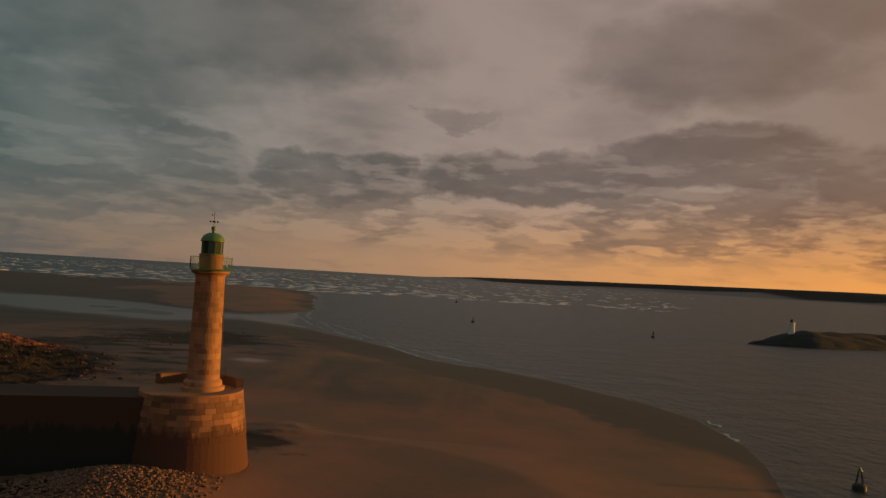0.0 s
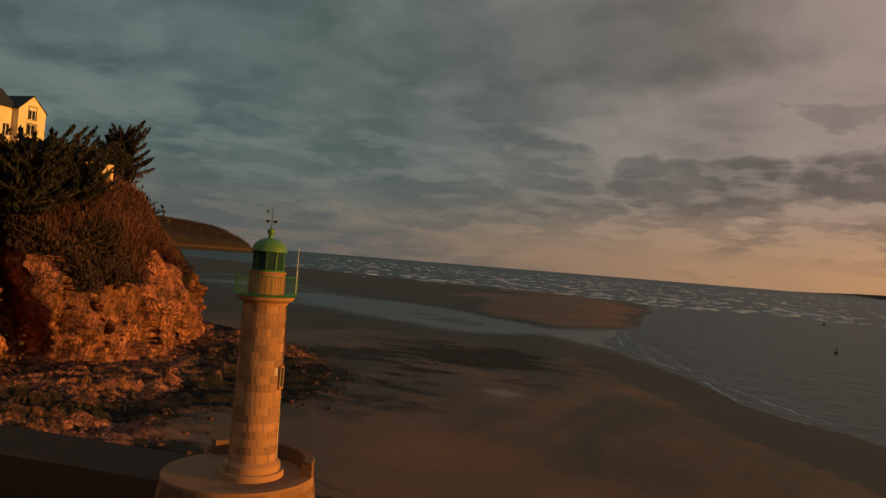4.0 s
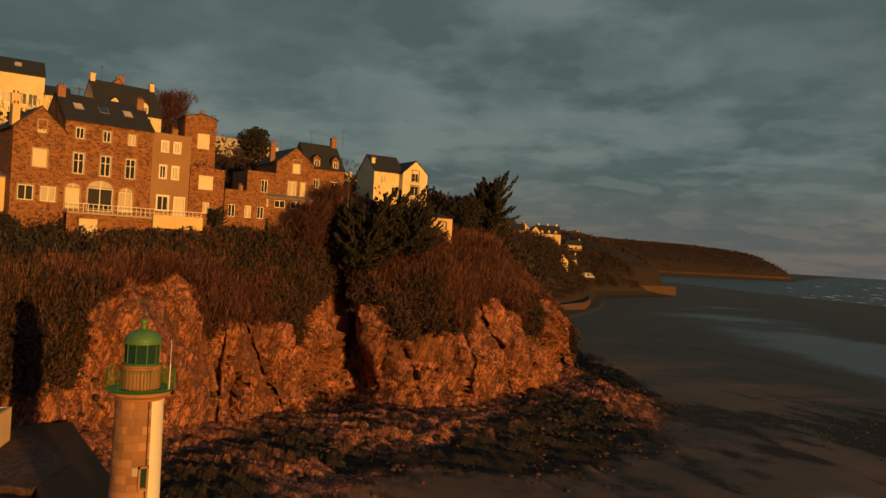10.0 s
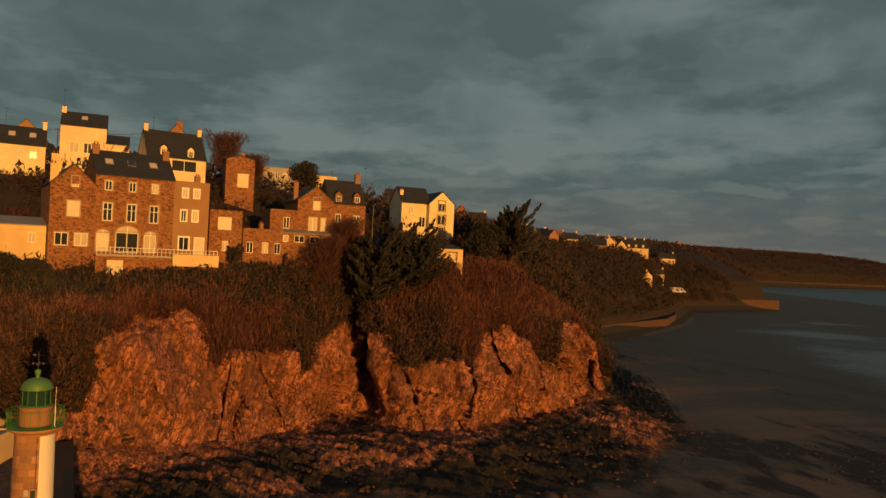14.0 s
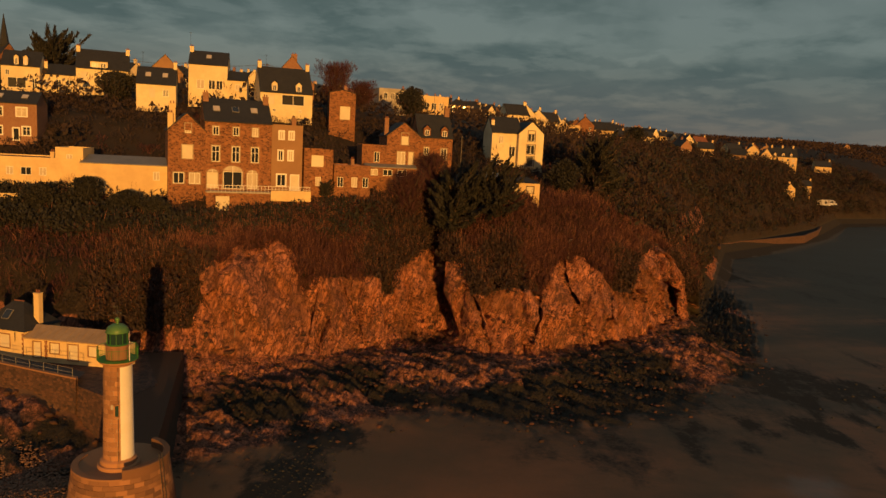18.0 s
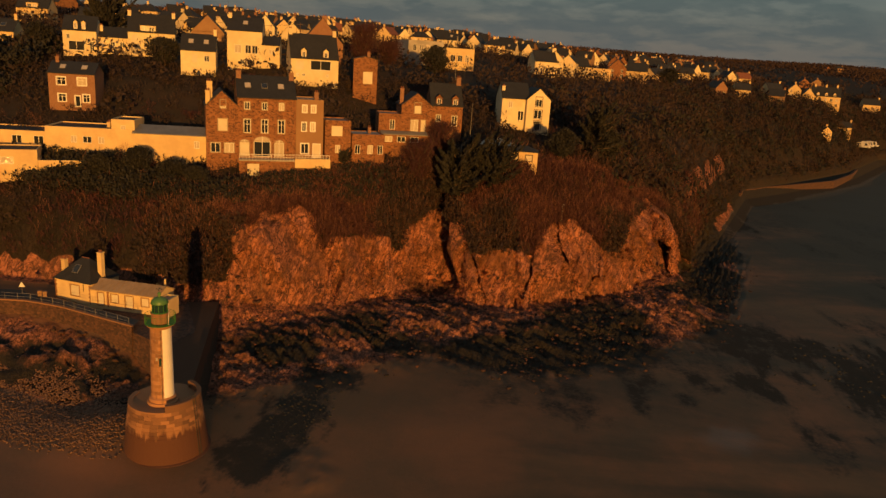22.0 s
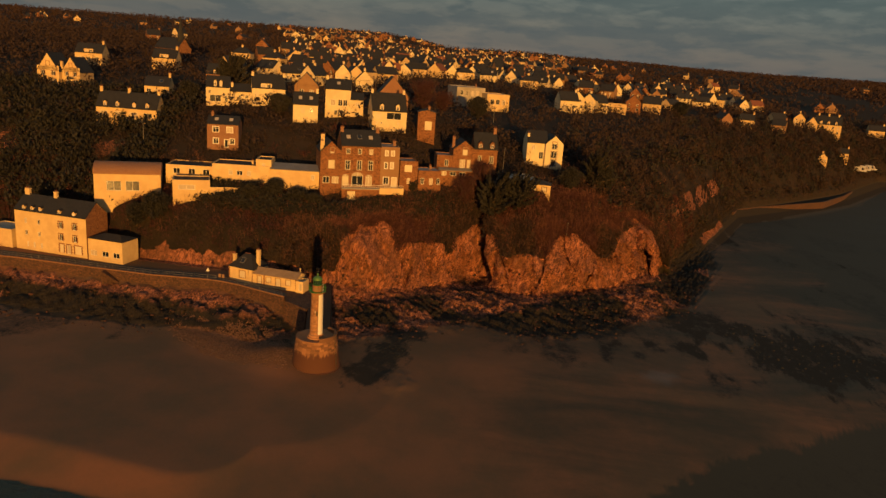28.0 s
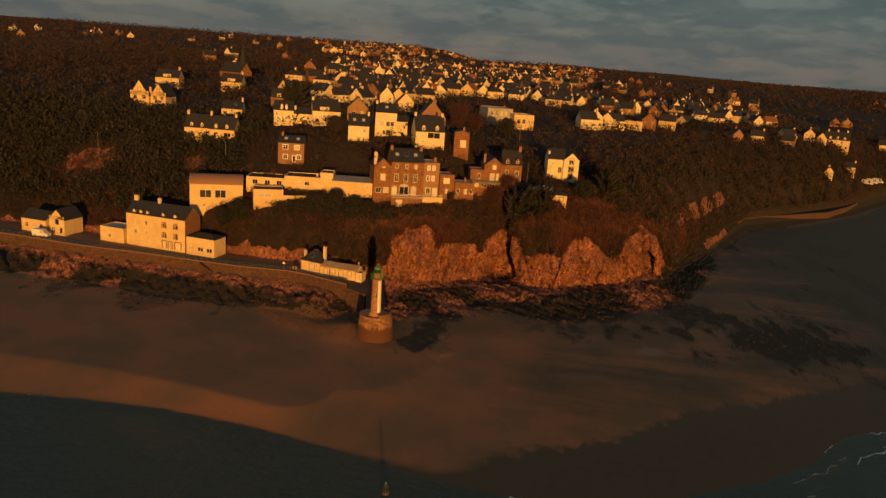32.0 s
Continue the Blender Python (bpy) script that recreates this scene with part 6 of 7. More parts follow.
def town():
    rng = random.Random(11)
    protos = []
    spec = [("eaves", 42, WHITE, SLATE, 9.5, 7.5, 4.6), ("gable", 46, WHITE, SLATE, 7.5, 9.5, 4.2), ("eaves", 40, CREAM, SLATE, 11.0, 8.0, 4.0), ("gable", 44, CREAM, SLATE, 8.0, 9.0, 4.6),
            ("eaves", 44, STONE, SLATE, 9.0, 7.5, 5.0), ("gable", 48, STONE, SLATE, 7.0, 9.0, 4.8), ("hip", 38, CREAM, SLATE, 10.0, 8.0, 5.0), ("flat", 10, WHITE, CONCRETE, 11.0, 8.0, 4.2),
            ("eaves", 42, CREAM, TILE, 9.5, 8.0, 4.2), ("eaves", 42, WHITE, SLATE, 12.5, 7.5, 3.4), ("gable", 50, WHITE, SLATE, 6.5, 10.0, 5.6), ("eaves", 46, OCHRE, SLATE, 9.0, 7.5, 5.2)]
    words = {WHITE: "white rendered", CREAM: "cream rendered", STONE: "brown stone", OCHRE: "ochre rendered"}
    tops = {"eaves": "with a pitched slate roof", "gable": "with a pointed slate gable", "hip": "with a hipped slate roof", "flat": "with a flat roof"}
    for roof, pitch, wall, cover, w, d, h in spec:
        ops = rows_of((-w * 0.28, w * 0.26), (0.9,), 1.3, 1.5)
        if h > 4.5:
            ops += rows_of((-w * 0.28, w * 0.26), (3.2,), 1.1, 1.2)
        elif roof == "gable":
            ops += [(0, 4.4, 1.0, 1.3, "two")]
        text = words[wall] + " house " + (tops[roof] if cover != TILE else "with a red tiled roof") + " on the hill"
        protos.append(lambda x, y, z, t, roof=roof, pitch=pitch, wall=wall, cover=cover, w=w, d=d, h=h, ops=ops, text=text:
                      house(x, y, z, t, w, d, h, roof, pitch, wall, cover, ops, [] if roof == "flat" else [(w * 0.46 if roof == "eaves" else 0.0, d * 0.5, 0.9, 0.8)], text, group="houses of the hill town",
                            lights=((w * 0.2, 0.5),) if roof == "eaves" and wall is WHITE else (), below=4.0))
    first = {}
    taken = [(o.matrix_basis.translation.x - 4, o.matrix_basis.translation.y) for o in scene.objects if o.type == "EMPTY" and o.parent is None]
    spots = []
    def place(x, y, gap):
        if any((x - a) ** 2 + (y - b) ** 2 < gap * gap for a, b in taken):
            return False
        taken.append((x, y))
        return True
    # streets follow the slope; rows run along the coast
    for row in range(26):
        x0 = -196 - row * 13.5 - (row ** 1.5) * 0.8
        y = -170 + rng.uniform(0, 12) - row * 5
        while y < 300 + row * 6:
            y += rng.uniform(9.0, 14.5) * (1.0 + row * 0.02) + (16 if rng.random() < 0.14 else 0)
            x = x0 + rng.uniform(-6, 6) - max(0, (y - 100)) * 0.75
            lush = fbm(np.array([x / 70]), np.array([y / 70]), np.array([0.0]), 2, 15)[0]
            if y < 50 + 0.22 * x and rng.random() < 0.8 or -205 < x < -138 and 60 < y < 112:
                continue
            if lush < (0.74 if y < -60 else 0.69 if y < -15 - row * 2 else 0.48 if y < 108 + row * 3 else 0.72) or foot_x(y) - x < 55:
                continue
            if place(x, y, 9.4) and len(spots) < 430:
                spots.append((x, y))
    spots, outer = spots[:215], spots[215:]
    for x, y in spots:
        k = rng.choices(range(12), (3, 4, 3, 4, 4, 4, 2, 1, 2, 2, 4, 4))[0]
        z = ground_at(x, y)
        t = rng.choice((0, 0, 0, 90, -90, 180)) * (1 if rng.random() < 0.5 else 0) + rng.uniform(-38, 38)
        if k not in first:
            first[k] = protos[k](x, y, z, t)
        else:
            copy_thing(first[k], pose(x, y, z, 0, 0, 90 + t))
    GARDENS.extend(spots + outer)
    # the roofs too far off to pick apart
    walls, roof = {CREAM: Shape(), WHITE: Shape(), STONE: Shape(), OCHRE: Shape()}, Shape()

    def far_house(x, y, w, d, h, turn, mat):
        z, wall = ground_at(x, y), walls[mat]
        c, s = math.cos(turn), math.sin(turn)
        gable = rng.random() < 0.5
        def T(px, py, pz):
            return (x + px * c - py * s, y + px * s + py * c, z + pz)
        q = [(-d / 2, -w / 2), (d / 2, -w / 2), (d / 2, w / 2), (-d / 2, w / 2)]
        wall.poly(*[[T(*q[k], -3), T(*q[(k + 1) % 4], -3), T(*q[(k + 1) % 4], h), T(*q[k], h)] for k in range(4)])
        up_ = 0.42 * (w if gable else d)
        if gable:
            r0, r1 = T(-d / 2, 0, h + up_), T(d / 2, 0, h + up_)
            wall.poly([T(*q[1], h), T(*q[2], h), r1], [T(*q[3], h), T(*q[0], h), r0])
            roof.poly([T(*q[0], h), T(*q[1], h), r1, r0], [T(*q[2], h), T(*q[3], h), r0, r1])
        else:
            r0, r1 = T(0, -w / 2, h + up_), T(0, w / 2, h + up_)
            wall.poly([T(*q[0], h), T(*q[1], h), r0], [T(*q[2], h), T(*q[3], h), r1])
            roof.poly([T(*q[1], h), T(*q[2], h), r1, r0], [T(*q[3], h), T(*q[0], h), r0, r1])
        e, t = (0.0, w * 0.42) if not gable else (d * 0.2, 0.0)
        p = [(e - 0.35, t - 0.4), (e + 0.35, t - 0.4), (e + 0.35, t + 0.4), (e - 0.35, t + 0.4)]
        top = h + up_ + 1.0
        wall.poly([T(*v, top) for v in p], *[[T(*p[k], h), T(*p[(k + 1) % 4], h), T(*p[(k + 1) % 4], top), T(*p[k], top)] for k in range(4)])

    mats = list(walls)
    for x, y in outer:
        far_house(x, y, rng.uniform(7, 11), rng.uniform(7, 9), rng.uniform(3.6, 5.4), rng.uniform(-0.6, 0.6) + (math.pi / 2 if rng.random() < 0.3 else 0.0), rng.choices(mats, (3, 3, 3, 3))[0])
    for _ in range(1700):
        r = rng.uniform(560, 1500)
        a = radians(rng.uniform(48, 128))
        x, y = -math.sin(a) * r, math.cos(a) * r + 70
        if foot_x(y) - x < 120 or foot_x(y) - x > 1350:
            continue
        if (math.degrees(a) < 80 or math.degrees(a) > 104) and rng.random() < 0.92:
            continue
        if fbm(np.array([x / 190]), np.array([y / 190]), np.array([0.0]), 2, 25)[0] < 0.46:
            continue
        far_house(x, y, rng.uniform(5.5, 9.5), rng.uniform(6, 9), rng.uniform(3, 5), rng.uniform(-0.6, 0.6), rng.choices(mats, (2, 1, 3, 4))[0])
    far = tagged(new("distant_houses", roof.mesh("distant_houses", SLATE)), "slate roofs of the far edge of town", "houses", kind="stuff")
    for mat, shape in walls.items():
        part("walls", shape, mat, far)


town()

# ---------------- vegetation ----------------
def clump_mesh(name, centres, radii, count, leaf, mat, seed=1, squash=0.75, upright=0.3, slim=0.45, parent=None):
    """Many clumps of small leaves and twigs as one mesh: count leaves in each ball."""
    rg = np.random.RandomState(seed)
    centres, radii = np.asarray(centres, float), np.asarray(radii, float)
    n = len(centres)
    u = rg.normal(size=(n, count, 3))
    u /= np.linalg.norm(u, axis=-1, keepdims=True)
    rad = rg.uniform(0.45, 1.0, (n, count, 1)) ** 0.6
    lobes = 0.75 + 0.5 * vnoise(u[..., 0] * 2.1 + 7 + np.arange(n)[:, None], u[..., 1] * 2.1 + 3, u[..., 2] * 2.1, 9)[..., None]
    pos = centres[:, None] + u * rad * lobes * radii[:, None, None] * np.array([1, 1, squash])
    a = rg.normal(size=(n, count, 3))
    a[..., 2] += upright * 3
    a += u * 0.8
    a /= np.linalg.norm(a, axis=-1, keepdims=True)
    b = np.cross(a, rg.normal(size=(n, count, 3)))
    b /= np.linalg.norm(b, axis=-1, keepdims=True)
    size = leaf * rg.uniform(0.6, 1.4, (n, count, 1)) * np.clip(radii, 0.6, 4)[:, None, None]
    a, b = a * size, b * size * slim
    quad = np.stack([pos - a - b * 0.4, pos - a * 0.2 + b, pos + a + b * 0.2, pos + a * 0.1 - b], 2).reshape(-1, 3)
    return big_mesh(name, quad, np.arange(len(quad)).reshape(-1, 4), [mat], parent)


def scatter(n, x0, x1, y0, y1, seed, keep):
    rg = np.random.RandomState(seed)
    x, y = rg.uniform(x0, x1, n), rg.uniform(y0, y1, n)
    z, s, _ = height(x, y)
    ok = keep(x, y, z, s, rg.uniform(0, 1, n))
    return np.stack([x, y, z], 1)[ok]


HOUSES = np.array([(o.matrix_world.translation.x, o.matrix_world.translation.y) for o in scene.objects if o.type == "EMPTY" and o.parent is None])


def off_houses(p, gap):
    """Drops the points that stand in or right before a house."""
    d = np.min(np.hypot(p[:, None, 0] - (HOUSES[None, :, 0] - 3.0), (p[:, None, 1] - HOUSES[None, :, 1])), axis=1)
    return p[d > gap]


def clear_view(p, half, reach):
    """Drops the points that would stand in front of a house."""
    dx, dy = p[:, None, 0] - HOUSES[None, :, 0], p[:, None, 1] - HOUSES[None, :, 1]
    return p[~np.any((abs(dy) < half) & (dx > -9) & (dx < reach), axis=1)]


rg = np.random.RandomState(4)
# winter scrub on the cliff brow and the slopes
pts = scatter(20000, -150, -50, -110, 175, 2, lambda x, y, z, s, u: (s > 1.5) & (s < 62) & (z > rock_top(y) + 0.5 + 4.0 * (fbm(y / 5, z / 5, x * 0, 2, 6) - 0.5)) & (u < np.where(s < 26, 0.95, 0.45)))
pts = pts[(pts[:, 1] < 38) | (inland(pts[:, 0], pts[:, 1]) > 15)]
brow = (LAND["veg"] > 0.45) & (LAND["s"] > 0.3) & (LAND["s"] < 17) & (LAND["xyz"][..., 1] > 36) & (LAND["xyz"][..., 1] < 172) & (LAND["xyz"][..., 2] > 7)
brow = LAND["xyz"][brow]
brow = brow[rg.choice(len(brow), min(13000, len(brow) // 2), False)]
pts = clear_view(np.concatenate([off_houses(pts, 6.0), off_houses(brow, 4.0)]), 4.5, 4.5)
hue = fbm(pts[:, 0] / 14, pts[:, 1] / 14, pts[:, 2] * 0, 3, 61) + np.clip((inland(pts[:, 0], pts[:, 1]) - 14) / 10, 0, 1) * 0.3
brown, dark = pts[hue < 0.56], pts[hue >= 0.56]
tagged(clump_mesh("scrub", brown + (0, 0, 0.35), rg.uniform(0.7, 1.7, len(brown)), 42, 0.31, SCRUB, 5, 0.85, 0.7, 0.13), "rust-brown winter scrub on the slope", "scrub", kind="stuff")
tagged(clump_mesh("bramble", dark + (0, 0, 0.5), rg.uniform(0.8, 1.9, len(dark)), 38, 0.22, HEDGE, 6, 0.8, 0.4, 0.28), "dark green bramble thickets on the slope", "bramble", kind="stuff")
pts = scatter(2600, -150, -55, -60, 165, 12, lambda x, y, z, s, u: (s > 3) & (s < 30) & (z > rock_top(y) + 1))
pts = np.concatenate([off_houses(pts, 5), brow[:2600]])
tagged(clump_mesh("bare_twigs", pts + (0, 0, 0.9), rg.uniform(0.6, 1.3, len(pts)), 30, 0.5, BRIAR, 7, 1.4, 1.2, 0.04), "pale bare twigs among the scrub", "twigs", kind="stuff")
# gardens and woods between and behind the houses
pts = scatter(17000, -560, -82, -420, 330, 3, lambda x, y, z, s, u: (s > 34) & (u < np.where(y < -30, 0.95, 0.55)))
pts = clear_view(off_houses(pts, 7.0), 8.0, 24)
big = rg.uniform(1.2, 3.4, len(pts))
tagged(clump_mesh("garden_trees", pts + np.stack([0 * big, 0 * big, big * 0.7], 1), big, 28, 0.19, HEDGE, 8, 0.95, 0.2, 0.55), "dark garden trees and hedges between the houses", "trees", kind="stuff")
pts = scatter(2400, -480, -100, -300, 300, 13, lambda x, y, z, s, u: (s > 40))
pts = clear_view(off_houses(pts, 7.0), 7.0, 18)
big = rg.uniform(1.4, 3.2, len(pts))
tagged(clump_mesh("bare_trees", pts + np.stack([0 * big, 0 * big, big * 1.0], 1), big, 40, 0.19, WOOD, 18, 1.15, 0.9, 0.12), "leafless brown garden trees", "trees", kind="stuff")
pts = scatter(19000, -480, -85, 118, 440, 23, lambda x, y, z, s, u: (s > np.where(y < 147, 12, 1.5)) & (s < 80) & (z > 2.4 + 2 * u) & ((s < 42) | (u < 0.35)) & ((y > 140) | (z > 22)))
pts = off_scars(clear_view(pts, 8.5, 24))
big = rg.uniform(1.5, 3.6, len(pts))
half = rg.uniform(0, 1, len(pts)) < 0.3
tagged(clump_mesh("coast_evergreens", pts[half] + np.stack([0 * big, 0 * big, big * 0.7], 1)[half], big[half], 60, 0.17, EVERGREEN, 29, 0.9, 0.3, 0.5), "dark evergreen thicket on the coastal slope", "wood", kind="stuff")
pts, big = pts[~half], big[~half]
tagged(clump_mesh("coast_wood", pts + np.stack([0 * big, 0 * big, big * 0.6], 1), big, 56, 0.2, WOOD, 28, 1.0, 0.6, 0.25), "dark woodland on the coastal slope", "wood", kind="stuff")
pts = scatter(15000, -1750, -330, -900, 2000, 33, lambda x, y, z, s, u: (s > 60) & (s < 1500) & ((x < -540) | (y > 200)) & (u < np.where((y < -60) | (y > 200), 1.0, 0.5)))
big = rg.uniform(2.4, 5.5, len(pts))
tagged(clump_mesh("far_wood", pts + np.stack([0 * big, 0 * big, big * 0.5], 1), big, 17, 0.25, WOOD, 38, 0.8, 0.3, 0.7), "distant hedgerows and woods on the plateau", "wood", kind="stuff")


pts = scatter(16000, -1700, -430, 500, 1740, 43, lambda x, y, z, s, u: (s > 8) & (s < 330) & (z > np.interp(y, (600, 900), (5, 15))))
big = rg.uniform(3.0, 6.5, len(pts))
tagged(clump_mesh("headland_scrub", pts + np.stack([0 * big, 0 * big, big * 0.3], 1), big, 22, 0.22, WOOD, 48, 0.6, 0.3, 0.7), "dark scrub on the far headland", "scrub", kind="stuff")
pts = scatter(4200, -140, -70, -190, -8, 53, lambda x, y, z, s, u: (s > 6) & (s < 70) & (z > 13) & (np.hypot((x + 98) / 8, (y + 66) / 11) > 1) & (np.hypot((x + 95) / 7, (y + 25) / 5) > 1))
pts = off_houses(pts, 6.5)
big = rg.uniform(1.3, 3.0, len(pts))
tagged(clump_mesh("hillside_wood", pts + np.stack([0 * big, 0 * big, big * 0.8], 1), big, 40, 0.22, EVERGREEN, 58, 1.0, 0.4, 0.4), "dark evergreen wood on the steep hillside", "wood", kind="stuff")


pts = scatter(5200, -86, -60, 10, 78, 83, lambda x, y, z, s, u: (s > 9) & (s < 18) & (z > 18.5) & (u < np.where(y < 50, 0.9, 0.5)))
pts = clear_view(off_houses(pts, 3.0), 3.0, 2.0)
big = rg.uniform(0.8, 1.9, len(pts))
tagged(clump_mesh("terrace_hedge", pts + np.stack([0 * big, 0 * big, big * 0.6], 1), big, 56, 0.16, EVERGREEN, 88, 0.9, 0.3, 0.5), "dark hedge along the terrace above the cliff", "hedge", kind="stuff")


rn_ = random.Random(77)
spot = [(x + rn_.uniform(4, 9), y + rn_.uniform(-6, 6)) for x, y in GARDENS for _ in range(3)]
spot = np.array([(x, y, ground_at(x, y)) for x, y in spot])
big = rg.uniform(0.6, 1.5, len(spot))
tagged(clump_mesh("garden_shrubs", spot + np.stack([0 * big, 0 * big, big * 0.6], 1), big, 60, 0.15, HEDGE, 68, 0.9, 0.3, 0.5), "dark shrubs in front of the town houses", "shrubs", kind="stuff")


def spray(name, limbs, r, mat, seed, parent):
    """Foliage of a cypress: narrow blades that follow each rising limb and taper to its tip."""
    rg_ = np.random.RandomState(seed)
    verts = []
    for p0, p1, p2 in limbs:
        m = 150
        g = rg_.uniform(0.18, 1.08, m)[:, None]
        a, b, c = np.array(p0), np.array(p1), np.array(p2)
        mid = a * (1 - g) ** 2 + 2 * b * g * (1 - g) + c * g ** 2
        along = (2 * (b - a) * (1 - g) + 2 * (c - b) * g)
        along /= np.linalg.norm(along, axis=1, keepdims=True)
        off = rg_.normal(size=(m, 3)) * np.array([1, 1, 0.55]) * r * (0.105 * (1.10 - g) + 0.010)
        d = along + rg_.normal(size=(m, 3)) * 0.42 + np.array([0, 0, 0.25])
        d /= np.linalg.norm(d, axis=1, keepdims=True)
        w = np.cross(d, rg_.normal(size=(m, 3)))
        w /= np.linalg.norm(w, axis=1, keepdims=True)
        size = r * rg_.uniform(0.05, 0.11, (m, 1))
        q = mid + off
        verts.append(np.stack([q - d * size, q + w * size * 0.26, q + d * size, q - w * size * 0.26], 1).reshape(-1, 3))
    verts = np.concatenate(verts)
    return big_mesh(name, verts, np.arange(len(verts)).reshape(-1, 4), [mat], parent)


def tree(x, y, h, r, kind, label, seed, base=None, lean=0.0):
    """A tree with trunk, limbs and a crown of leaves along the limbs."""
    rn = random.Random(seed)
    z = ground_at(x, y) - 0.3 if base is None else base
    t = thing("tree", pose(x, y, z), label, "tree")
    trunk = Shape().tube([(0, 0, 0), (lean * 0.3 * h, 0.02 * h, 0.35 * h), (lean * 0.7 * h, 0, 0.7 * h), (lean * h, 0.03 * h, 0.93 * h)], [0.045 * h * 0.7, 0.035 * h * 0.7, 0.02 * h * 0.7, 0.008 * h], 8)
    part("trunk", trunk, BARK, t, smooth=True)
    tips, rad, sprays = [], [], []
    n = {"cypress": 46, "round": 22, "bare": 30}[kind]
    for k in range(n):
        f = (k + 0.5) / n
        zz = h * ((0.16 + 0.60 * f) if kind == "cypress" else (0.22 + 0.72 * f))
        a = k * 2.4 + rn.uniform(-0.4, 0.4)
        reach = r * {"cypress": (1.0 - 0.38 * f) * rn.uniform(0.6, 1.2) * (1.0 + 0.30 * math.sin(a)), "round": math.sin(math.pi * (0.18 + 0.72 * f)) * rn.uniform(0.6, 1.05), "bare": math.sin(math.pi * (0.15 + 0.7 * f)) * rn.uniform(0.6, 1.1)}[kind]
        rise = reach * {"cypress": 0.30 + 0.75 * f, "round": 0.35, "bare": 0.9}[kind]
        ox = lean * zz
        p0 = Vector((ox, 0, zz))
        p2 = p0 + Vector((math.cos(a) * reach, math.sin(a) * reach, rise))
        p1 = p0.lerp(p2, 0.55) - Vector((0, 0, rise * 0.25))
        part("limb", Shape().tube([p0, p1, p2], [0.018 * h, 0.010 * h, 0.004 * h], 5), BARK, t)
        sprays.append((p0, p1, p2))
        for q in range({"cypress": 0, "round": 4, "bare": 4}[kind]):
            g = 0.3 + 0.75 * q / 5
            c = p0.lerp(p2, g) + Vector((rn.uniform(-1, 1), rn.uniform(-1, 1), rn.uniform(-0.4, 0.8))) * 0.12 * reach
            tips.append(tuple(c))
            rad.append({"round": 0.30 * r, "bare": 0.24 * r}[kind])
    if kind == "cypress":
        spray("crown", sprays, r, EVERGREEN, seed, t)
        return t
    style = {"round": (90, 0.16, EVERGREEN, 0.85, 0.2, 0.6), "bare": (46, 0.5, SCRUB, 1.0, 0.6, 0.05)}[kind]
    clump_mesh("crown", tips, rad, style[0], style[1], style[2], seed, style[3], style[4], style[5], t)
    return t


tree(-101.5, 121.5, 12.5, 5.6, "cypress", "dark windswept cypress at the cliff's edge", 3)
tree(-85.0, 90.0, 13.5, 6.6, "cypress", "broad dark cypress on the cliff slope", 4, 20.5)
tree(-87.0, 95.5, 12.0, 6.0, "cypress", "broad dark cypress on the cliff slope", 5, 22.0)
tree(-88.0, 82.0, 9.0, 4.2, "bare", "pale leafless tree on the cliff slope", 6, 23.0)
tree(-92.0, 86.5, 8.5, 4.0, "bare", "pale leafless tree on the cliff slope", 7)
tree(-83.0, 97.5, 7.0, 4.0, "cypress", "low dark cypress beneath the pavilion", 8)
tree(-95.0, 113.0, 7.0, 4.0, "round", "dark evergreen by the garden pavilion", 9)
tree(-107.0, 126.0, 7.5, 4.4, "round", "dark evergreen on the headland", 10)
tree(-65.5, 0.5, 7.0, 4.6, "round", "large evergreen in front of the modern house", 11)
tree(-65.5, -4.5, 6.0, 3.6, "round", "large evergreen in front of the hall", 12)
tree(-73.0, 30.0, 4.6, 3.4, "round", "clipped round evergreen in the terrace hedge", 13)
tree(-72.0, 36.5, 4.0, 3.2, "round", "clipped round evergreen in the terrace hedge", 14)
tree(-71.0, 41.0, 3.6, 3.0, "round", "clipped round evergreen in the terrace hedge", 15)
tree(-71.5, 24.0, 4.0, 3.2, "round", "clipped round evergreen in the terrace hedge", 16)
tree(-150.0, 86.0, 8.0, 4.8, "round", "tall dark pine before the concrete block", 17)
tree(-147.0, 73.0, 6.5, 4.6, "bare", "brown leafless tree beside the pine", 18)
tree(-148.0, -4.0, 13.0, 7.5, "cypress", "tall dark cypress behind the white houses", 19)
tree(-142.0, 66.0, 10.0, 5.5, "bare", "brown leafless tree behind the steep-roofed house", 20)
tree(-122.0, 20.0, 6.0, 4.6, "round", "rounded evergreen below the large white house", 21)
tree(-84.5, 66.5, 3.2, 1.6, "cypress", "small conifer before the stone terrace", 22, 27.5)
tree(-128.0, -12.0, 7.0, 4.5, "round", "dark evergreen beside the upper houses", 24)
tree(-300.0, 205.0, 9.0, 6.0, "round", "dark evergreen beside the far villas", 25)

